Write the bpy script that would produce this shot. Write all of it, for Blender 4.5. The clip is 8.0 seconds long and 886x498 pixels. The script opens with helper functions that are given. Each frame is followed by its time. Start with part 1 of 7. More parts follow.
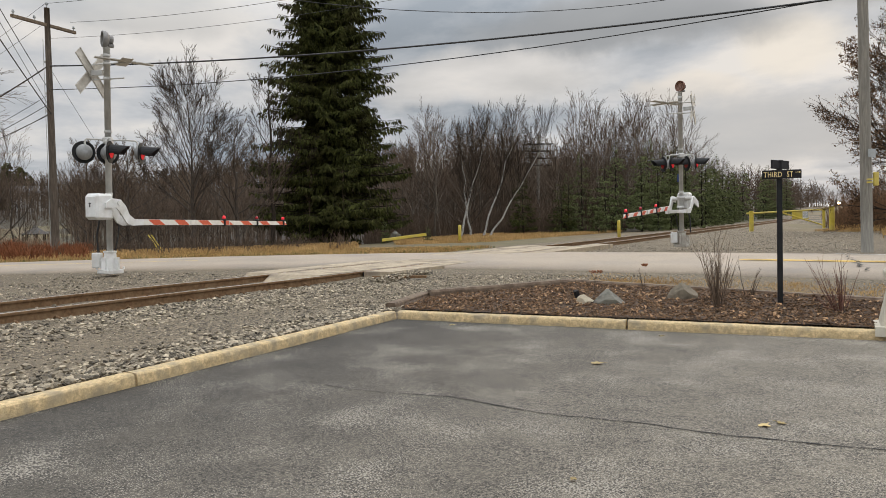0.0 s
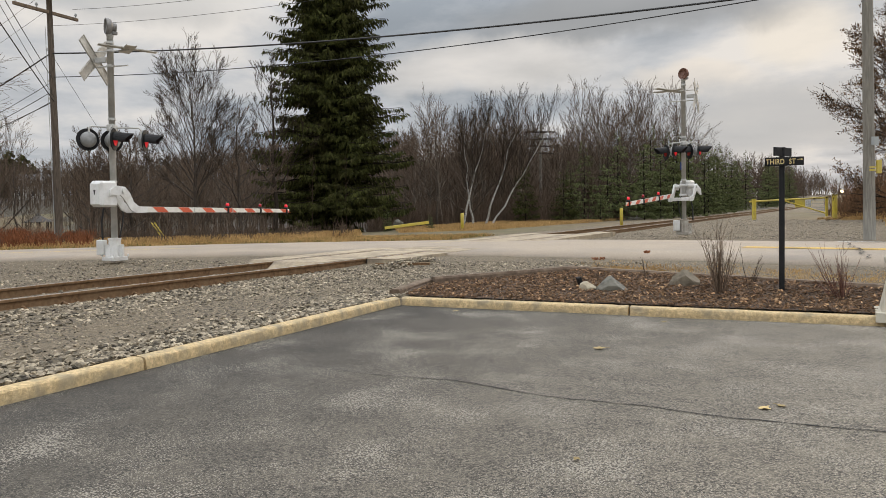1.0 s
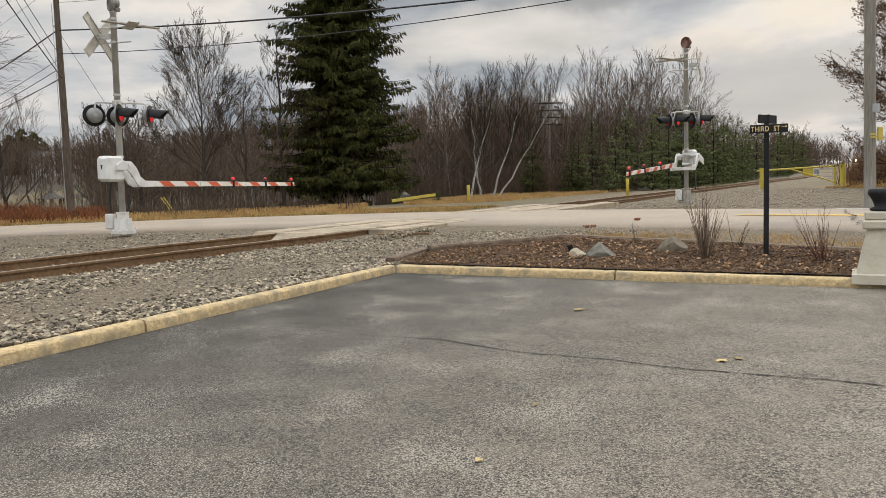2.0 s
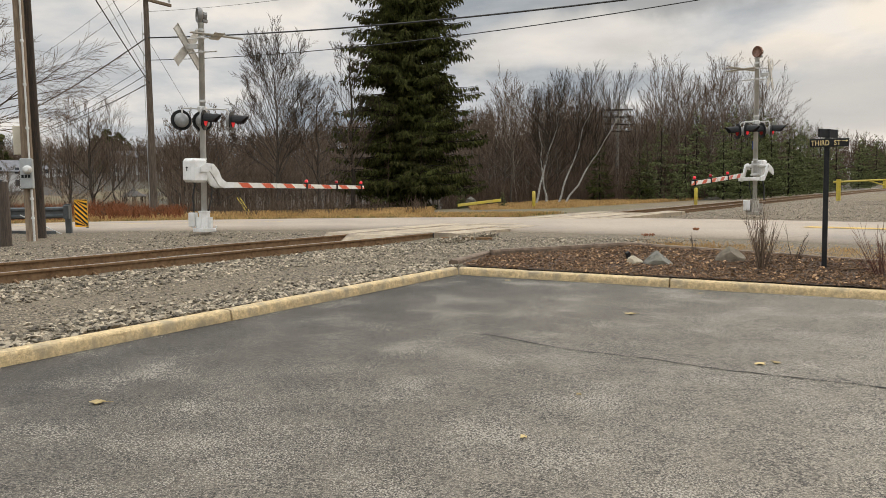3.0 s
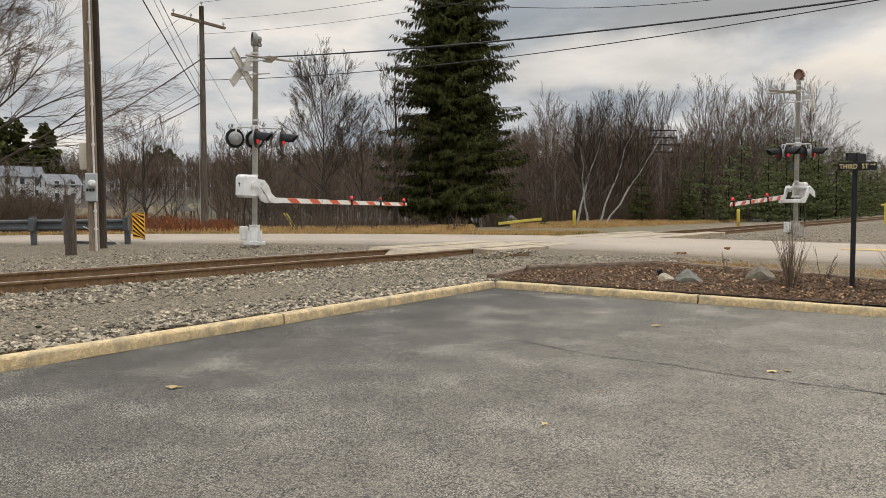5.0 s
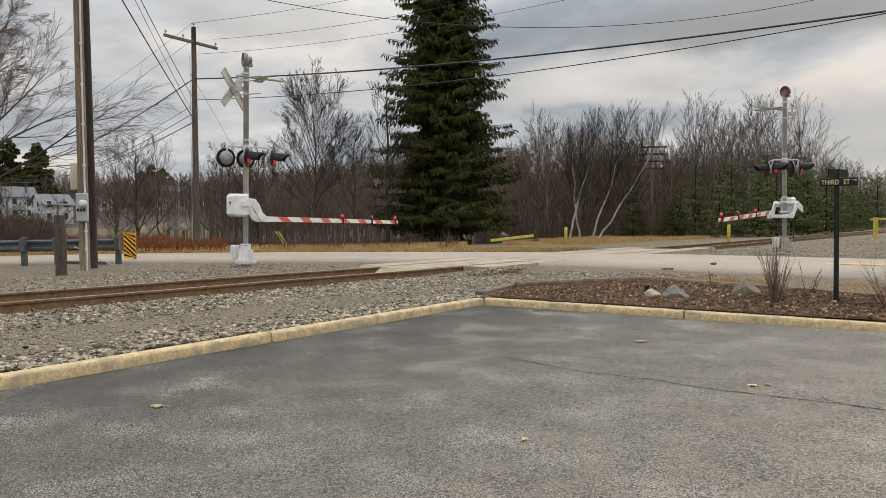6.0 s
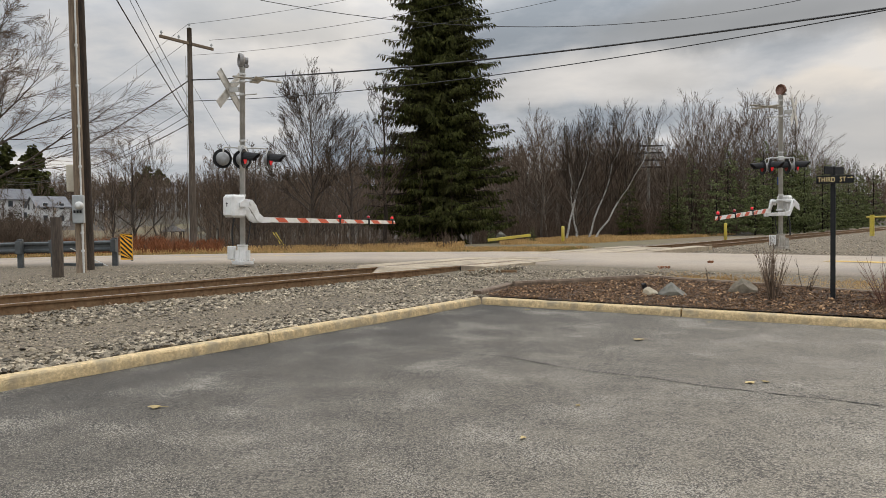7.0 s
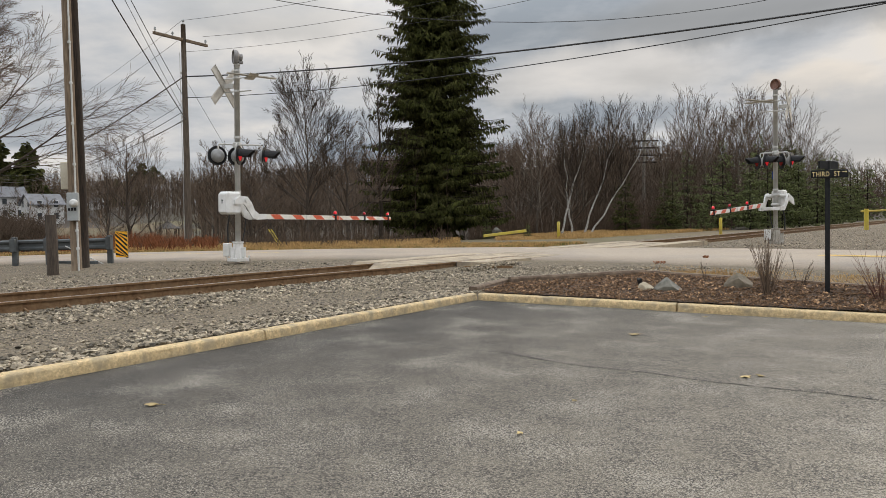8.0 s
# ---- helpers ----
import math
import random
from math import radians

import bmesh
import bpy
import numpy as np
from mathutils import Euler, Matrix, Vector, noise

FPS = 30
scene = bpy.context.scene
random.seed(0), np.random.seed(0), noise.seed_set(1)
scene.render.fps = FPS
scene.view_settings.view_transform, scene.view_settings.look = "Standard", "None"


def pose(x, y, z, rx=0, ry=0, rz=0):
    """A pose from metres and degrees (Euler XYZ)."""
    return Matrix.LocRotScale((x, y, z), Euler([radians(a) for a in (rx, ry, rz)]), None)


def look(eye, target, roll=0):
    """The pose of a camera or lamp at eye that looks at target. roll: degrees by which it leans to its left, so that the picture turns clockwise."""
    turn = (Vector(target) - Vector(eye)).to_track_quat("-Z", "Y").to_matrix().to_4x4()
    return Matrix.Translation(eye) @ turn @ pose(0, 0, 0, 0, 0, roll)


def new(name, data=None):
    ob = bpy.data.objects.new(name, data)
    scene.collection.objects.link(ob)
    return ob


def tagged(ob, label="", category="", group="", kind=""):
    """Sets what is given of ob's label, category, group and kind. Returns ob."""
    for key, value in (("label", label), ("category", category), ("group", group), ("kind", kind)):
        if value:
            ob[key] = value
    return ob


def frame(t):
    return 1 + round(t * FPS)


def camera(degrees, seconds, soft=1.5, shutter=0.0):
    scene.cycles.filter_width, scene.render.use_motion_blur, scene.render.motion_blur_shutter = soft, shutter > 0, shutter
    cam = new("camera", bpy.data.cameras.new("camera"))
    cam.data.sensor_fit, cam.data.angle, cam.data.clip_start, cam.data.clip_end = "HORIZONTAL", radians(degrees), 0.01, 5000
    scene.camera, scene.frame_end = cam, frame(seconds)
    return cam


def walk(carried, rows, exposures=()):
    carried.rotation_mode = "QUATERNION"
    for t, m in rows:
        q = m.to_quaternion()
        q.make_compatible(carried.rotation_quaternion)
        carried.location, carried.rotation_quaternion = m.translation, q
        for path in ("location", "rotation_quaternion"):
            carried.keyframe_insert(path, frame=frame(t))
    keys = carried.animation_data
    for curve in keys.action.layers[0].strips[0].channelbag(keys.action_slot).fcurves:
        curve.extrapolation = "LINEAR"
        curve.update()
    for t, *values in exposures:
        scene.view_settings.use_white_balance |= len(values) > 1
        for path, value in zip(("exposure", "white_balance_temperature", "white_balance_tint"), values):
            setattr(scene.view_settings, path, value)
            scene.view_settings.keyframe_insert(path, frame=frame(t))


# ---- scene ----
cam = camera(61.21, 8.0, soft=0.65)
PATH = [
    (0, pose(-0.495, 1.510, 1.392, 87.90, 0, -0.07) @ pose(0, 0, 0, 0, 0, -1.38)),
    (0.5, pose(-0.500, 1.510, 1.386, 87.63, 0, 0.08) @ pose(0, 0, 0, 0, 0, -1.32)),
    (1, pose(-0.516, 1.446, 1.374, 87.01, 0, 0.11) @ pose(0, 0, 0, 0, 0, -1.35)),
    (1.2, pose(-0.511, 1.415, 1.366, 86.66, 0, 0.21) @ pose(0, 0, 0, 0, 0, -1.35)),
    (2.3, pose(-0.220, 0.973, 1.317, 84.77, 0, 1.63) @ pose(0, 0, 0, 0, 0, -2.24)),
    (2.5, pose(-0.245, 0.849, 1.337, 84.90, 0, 2.57) @ pose(0, 0, 0, 0, 0, -1.99)),
    (3, pose(-0.200, 0.624, 1.353, 85.45, 0, 6.03) @ pose(0, 0, 0, 0, 0, -0.88)),
    (3.5, pose(-0.022, 0.453, 1.343, 85.52, 0, 9.02) @ pose(0, 0, 0, 0, 0, -0.13)),
    (4, pose(-0.025, 0.317, 1.328, 85.50, 0, 9.83) @ pose(0, 0, 0, 0, 0, -0.03)),
    (4.5, pose(-0.084, 0.110, 1.323, 85.91, 0, 9.57) @ pose(0, 0, 0, 0, 0, -0.07)),
    (4.7, pose(-0.107, 0.087, 1.328, 86.29, 0, 9.38) @ pose(0, 0, 0, 0, 0, -0.08)),
    (5.8, pose(-0.012, 0.010, 1.339, 88.03, 0, 8.74) @ pose(0, 0, 0, 0, 0, -0.40)),
    (6, pose(-0.001, 0.005, 1.341, 88.19, 0, 8.69) @ pose(0, 0, 0, 0, 0, -0.53)),
    (6.5, pose(0.000, 0.000, 1.341, 88.34, 0, 8.60) @ pose(0, 0, 0, 0, 0, -0.69)),
    (7, pose(-0.001, 0.007, 1.334, 88.19, 0, 8.48) @ pose(0, 0, 0, 0, 0, -0.85)),
    (7.5, pose(-0.001, 0.006, 1.337, 87.99, 0, 8.33) @ pose(0, 0, 0, 0, 0, -0.99)),
    (8, pose(-0.002, 0.003, 1.337, 87.87, 0, 8.16) @ pose(0, 0, 0, 0, 0, -1.11)),
]
walk(cam, PATH, [(0.0, 0.18, 7800, 12), (1.2, 0.19, 7900, 12), (2.5, 0.28, 8150, 12), (4.5, 0.30, 8150, 12), (6.0, 0.18, 7850, 12), (8.0, 0.14, 7800, 12)])

# world: overcast winter sky with a bright gap low over the track
SUN_AZ, SUN_EL = 33.0, 11.0
world = bpy.data.worlds.new("overcast")
scene.world = world
world.use_nodes = True
wn, wl = world.node_tree.nodes, world.node_tree.links
wn.clear()


def wnode(kind, **sets):
    n = wn.new(kind)
    for k, v in sets.items():
        n.inputs[k].default_value = v
    return n


w_out = wn.new("ShaderNodeOutputWorld")
w_bg = wn.new("ShaderNodeBackground")
w_bg.inputs["Strength"].default_value = 1.0
wl.new(w_bg.outputs[0], w_out.inputs[0])
sky = wn.new("ShaderNodeTexSky")
sky.sky_type = "NISHITA"
sky.sun_disc = False
sky.sun_elevation = radians(SUN_EL)
sky.sun_rotation = radians(SUN_AZ)
sky_dim = wn.new("ShaderNodeVectorMath")
sky_dim.operation = "SCALE"
sky_dim.inputs["Scale"].default_value = 0.09
wl.new(sky.outputs[0], sky_dim.inputs[0])
w_co = wn.new("ShaderNodeTexCoord")
w_sep = wn.new("ShaderNodeSeparateXYZ")
wl.new(w_co.outputs["Generated"], w_sep.inputs[0])
# clouds as on a flat deck: direction divided by its height
w_add = wn.new("ShaderNodeMath"); w_add.operation = "ADD"; w_add.inputs[1].default_value = 0.16
w_abs = wn.new("ShaderNodeMath"); w_abs.operation = "ABSOLUTE"
wl.new(w_sep.outputs[2], w_abs.inputs[0]); wl.new(w_abs.outputs[0], w_add.inputs[0])
w_div = wn.new("ShaderNodeVectorMath"); w_div.operation = "DIVIDE"
w_cmb = wn.new("ShaderNodeCombineXYZ")
for k in range(3):
    wl.new(w_add.outputs[0], w_cmb.inputs[k])
wl.new(w_co.outputs["Generated"], w_div.inputs[0]); wl.new(w_cmb.outputs[0], w_div.inputs[1])
w_n1 = wnode("ShaderNodeTexNoise", Scale=1.15, Detail=10.0, Roughness=0.55, Distortion=0.12)
w_n2 = wnode("ShaderNodeTexNoise", Scale=2.1, Detail=6.0, Roughness=0.55)
wl.new(w_div.outputs[0], w_n1.inputs["Vector"]); wl.new(w_div.outputs[0], w_n2.inputs["Vector"])
w_r1 = wn.new("ShaderNodeValToRGB")
e = w_r1.color_ramp.elements
e[0].position, e[0].color = 0.37, (0.305, 0.385, 0.50, 1)
e[1].position, e[1].color = 0.64, (0.79, 0.845, 0.93, 1)
m_ = e.new(0.52); m_.color = (0.545, 0.63, 0.76, 1)
wl.new(w_n1.outputs["Fac"], w_r1.inputs[0])
# brighter, warmer cloud round the hidden sun
sd = Vector((math.sin(radians(SUN_AZ)) * math.cos(radians(SUN_EL)), math.cos(radians(SUN_AZ)) * math.cos(radians(SUN_EL)), math.sin(radians(SUN_EL))))
w_dot = wn.new("ShaderNodeVectorMath"); w_dot.operation = "DOT_PRODUCT"
w_dot.inputs[1].default_value = sd
wl.new(w_co.outputs["Generated"], w_dot.inputs[0])
w_map = wn.new("ShaderNodeMapRange")
w_map.inputs["From Min"].default_value, w_map.inputs["From Max"].default_value = 0.968, 1.06
wl.new(w_dot.outputs["Value"], w_map.inputs["Value"])
w_mul = wn.new("ShaderNodeMath"); w_mul.operation = "MULTIPLY"
w_r2 = wn.new("ShaderNodeMapRange")
w_r2.inputs["From Min"].default_value, w_r2.inputs["From Max"].default_value = 0.46, 0.66
w_r2.inputs["To Max"].default_value = 0.15
wl.new(w_n2.outputs["Fac"], w_r2.inputs["Value"])
wl.new(w_map.outputs[0], w_mul.inputs[0]); wl.new(w_r2.outputs[0], w_mul.inputs[1])
w_mix = wn.new("ShaderNodeMixRGB")
w_mix.inputs["Color2"].default_value = (0.84, 0.87, 0.90, 1)
wl.new(w_mul.outputs[0], w_mix.inputs["Fac"]); wl.new(w_r1.outputs[0], w_mix.inputs["Color1"])
# a dark cloud bank over the track and the bright gap under it, both with ragged edges
w_rag = wnode("ShaderNodeTexNoise", Scale=5.0, Detail=8.0, Roughness=0.6)
wl.new(w_co.outputs["Generated"], w_rag.inputs["Vector"])
w_off = wn.new("ShaderNodeVectorMath"); w_off.operation = "MULTIPLY_ADD"
w_off.inputs[1].default_value, w_off.inputs[2].default_value = (0.14, 0.14, 0.09), (-0.07, -0.07, -0.045)
wl.new(w_rag.outputs["Color"], w_off.inputs[0])
w_bent = wn.new("ShaderNodeVectorMath"); w_bent.operation = "ADD"
wl.new(w_co.outputs["Generated"], w_bent.inputs[0]); wl.new(w_off.outputs[0], w_bent.inputs[1])


def cloud(base, azim, elev, wide, high, colour, amount):
    """Mixes a lens-shaped cloud of that colour over base, about a direction in degrees."""
    a, e_ = radians(azim), radians(elev)
    c = Vector((math.sin(a) * math.cos(e_), math.cos(a) * math.cos(e_), math.sin(e_)))
    right = Vector((math.cos(a), -math.sin(a), 0))
    up_ = right.cross(c)
    dist = None
    for ax, size in ((right, wide), (up_, high)):
        d = wn.new("ShaderNodeVectorMath"); d.operation = "DOT_PRODUCT"
        d.inputs[1].default_value = ax
        wl.new(w_bent.outputs[0], d.inputs[0])
        m_1 = wn.new("ShaderNodeMath"); m_1.operation = "MULTIPLY_ADD"
        m_1.inputs[1].default_value, m_1.inputs[2].default_value = 1 / radians(size), -c.dot(ax) / radians(size)
        wl.new(d.outputs["Value"], m_1.inputs[0])
        m_2 = wn.new("ShaderNodeMath"); m_2.operation = "POWER"; m_2.inputs[1].default_value = 2.0
        wl.new(m_1.outputs[0], m_2.inputs[0])
        if dist is None:
            dist = m_2
        else:
            m_3 = wn.new("ShaderNodeMath"); m_3.operation = "ADD"
            wl.new(dist.outputs[0], m_3.inputs[0]); wl.new(m_2.outputs[0], m_3.inputs[1])
            dist = m_3
    fade = wn.new("ShaderNodeMapRange")
    fade.interpolation_type = "SMOOTHSTEP"
    fade.inputs["From Min"].default_value, fade.inputs["From Max"].default_value = 1.5, 0.2
    fade.inputs["To Max"].default_value = amount
    wl.new(dist.outputs[0], fade.inputs["Value"])
    front = wn.new("ShaderNodeMath"); front.operation = "GREATER_THAN"; front.inputs[1].default_value = 0.0
    wl.new(w_dot.outputs["Value"], front.inputs[0])
    both = wn.new("ShaderNodeMath"); both.operation = "MULTIPLY"
    wl.new(fade.outputs[0], both.inputs[0]); wl.new(front.outputs[0], both.inputs[1])
    mx = wn.new("ShaderNodeMixRGB")
    mx.inputs["Color2"].default_value = (*colour, 1)
    wl.new(both.outputs[0], mx.inputs["Fac"]); wl.new(base, mx.inputs["Color1"])
    return mx.outputs[0]


deck = cloud(w_mix.outputs[0], 25.0, 11.8, 3.6, 2.2, (0.88, 0.89, 0.88), 0.55)
deck = cloud(deck, 18.0, 9.0, 5.0, 1.0, (0.84, 0.84, 0.84), 0.5)
deck = cloud(deck, 25.0, 6.0, 11.0, 2.8, (0.50, 0.565, 0.66), 0.85)
deck = cloud(deck, 14.0, 14.0, 11.0, 2.4, (0.31, 0.36, 0.43), 0.85)
deck = cloud(deck, 31.0, 17.0, 9.0, 3.0, (0.38, 0.43, 0.50), 0.75)
deck = cloud(deck, 4.0, 10.5, 9.0, 2.2, (0.86, 0.89, 0.94), 0.5)
deck = cloud(deck, -22.0, 15.0, 8.0, 2.0, (0.45, 0.51, 0.59), 0.55)

# a little of the clear sky shows through
w_fin = wn.new("ShaderNodeMixRGB")
w_fin.inputs["Fac"].default_value = 0.015
wl.new(deck, w_fin.inputs["Color1"]); wl.new(sky_dim.outputs[0], w_fin.inputs["Color2"])
# an overcast sky is about three times as bright overhead as at the horizon
w_cie = wn.new("ShaderNodeMapRange")
w_cie.inputs["From Min"].default_value, w_cie.inputs["From Max"].default_value = 0.24, 0.80
w_cie.inputs["To Min"].default_value, w_cie.inputs["To Max"].default_value = 0.80, 3.2
wl.new(w_sep.outputs[2], w_cie.inputs["Value"])
w_lum = wn.new("ShaderNodeVectorMath"); w_lum.operation = "SCALE"
wl.new(w_fin.outputs[0], w_lum.inputs[0]); wl.new(w_cie.outputs[0], w_lum.inputs["Scale"])
wl.new(w_lum.outputs[0], w_bg.inputs["Color"])

sun_data = bpy.data.lights.new("sun", "SUN")
sun_data.energy, sun_data.angle, sun_data.color = 0.7, radians(14), (1.0, 0.9, 0.78)
sun = new("sun", sun_data)
sun.matrix_world = look(sd * 50, (0, 0, 0))


# ---------------------------------------------------------------- materials
def material(name, c1, c2, scale=4.0, rough=0.8, metal=0.0, bump=0.0, bscale=None, detail=8.0, c3=None, scale3=0.4, amt3=0.5, vr=(0.5, 1.45),
             contrast=(0.35, 0.65), stretch=None, by_object=0.0, by_island=0.0, emit=None, strength=0.0, spec=0.5, local=False, voronoi=0.0):
    m = bpy.data.materials.new(name)
    m.use_nodes = True
    n, l = m.node_tree.nodes, m.node_tree.links
    b = n["Principled BSDF"]
    b.inputs["Roughness"].default_value = rough
    b.inputs["Metallic"].default_value = metal
    b.inputs["Specular IOR Level"].default_value = spec
    if local:
        co = n.new("ShaderNodeTexCoord").outputs["Object"]
    else:
        co = n.new("ShaderNodeNewGeometry").outputs["Position"]
    if stretch:
        mp = n.new("ShaderNodeMapping")
        mp.inputs["Scale"].default_value = stretch
        l.new(co, mp.inputs["Vector"])
        co = mp.outputs[0]
    t = n.new("ShaderNodeTexNoise")
    t.inputs["Scale"].default_value, t.inputs["Detail"].default_value, t.inputs["Roughness"].default_value = scale, detail, 0.65
    l.new(co, t.inputs["Vector"])
    r = n.new("ShaderNodeValToRGB")
    r.color_ramp.elements[0].position, r.color_ramp.elements[1].position = contrast
    r.color_ramp.elements[0].color, r.color_ramp.elements[1].color = (*c1, 1), (*c2, 1)
    l.new(t.outputs["Fac"], r.inputs[0])
    col = r.outputs[0]
    if voronoi:
        v = n.new("ShaderNodeTexVoronoi")
        v.inputs["Scale"].default_value = voronoi
        l.new(co, v.inputs["Vector"])
        hs = n.new("ShaderNodeSeparateColor")
        l.new(v.outputs["Color"], hs.inputs[0])
        mr = n.new("ShaderNodeMapRange")
        mr.inputs["To Min"].default_value, mr.inputs["To Max"].default_value = vr
        l.new(hs.outputs[0], mr.inputs["Value"])
        mu = n.new("ShaderNodeVectorMath"); mu.operation = "SCALE"
        l.new(col, mu.inputs[0]); l.new(mr.outputs[0], mu.inputs["Scale"])
        col = mu.outputs[0]
    if c3:
        t3 = n.new("ShaderNodeTexNoise")
        t3.inputs["Scale"].default_value, t3.inputs["Detail"].default_value = scale3, 5.0
        l.new(co, t3.inputs["Vector"])
        r3 = n.new("ShaderNodeMapRange")
        r3.inputs["From Min"].default_value, r3.inputs["From Max"].default_value, r3.inputs["To Max"].default_value = 0.45, 0.68, amt3
        l.new(t3.outputs["Fac"], r3.inputs["Value"])
        mx = n.new("ShaderNodeMixRGB")
        mx.inputs["Color2"].default_value = (*c3, 1)
        l.new(r3.outputs[0], mx.inputs["Fac"]); l.new(col, mx.inputs["Color1"])
        col = mx.outputs[0]
    if by_object or by_island:
        src = n.new("ShaderNodeObjectInfo").outputs["Random"] if by_object else n.new("ShaderNodeNewGeometry").outputs["Random Per Island"]
        k = by_object or by_island
        mr = n.new("ShaderNodeMapRange")
        mr.inputs["To Min"].default_value, mr.inputs["To Max"].default_value = 1 - k, 1 + k
        l.new(src, mr.inputs["Value"])
        mu = n.new("ShaderNodeVectorMath"); mu.operation = "SCALE"
        l.new(col, mu.inputs[0]); l.new(mr.outputs[0], mu.inputs["Scale"])
        col = mu.outputs[0]
    l.new(col, b.inputs["Base Color"])
    if bump:
        bp = n.new("ShaderNodeBump")
        bp.inputs["Strength"].default_value = min(bump, 1.0)
        bp.inputs["Distance"].default_value = 0.02
        tb = n.new("ShaderNodeTexNoise")
        tb.inputs["Scale"].default_value, tb.inputs["Detail"].default_value = bscale or scale * 3, 6.0
        l.new(co, tb.inputs["Vector"])
        l.new(tb.outputs["Fac"], bp.inputs["Height"]); l.new(bp.outputs[0], b.inputs["Normal"])
    if emit:
        b.inputs["Emission Color"].default_value = (*emit, 1)
        b.inputs["Emission Strength"].default_value = strength
    return m


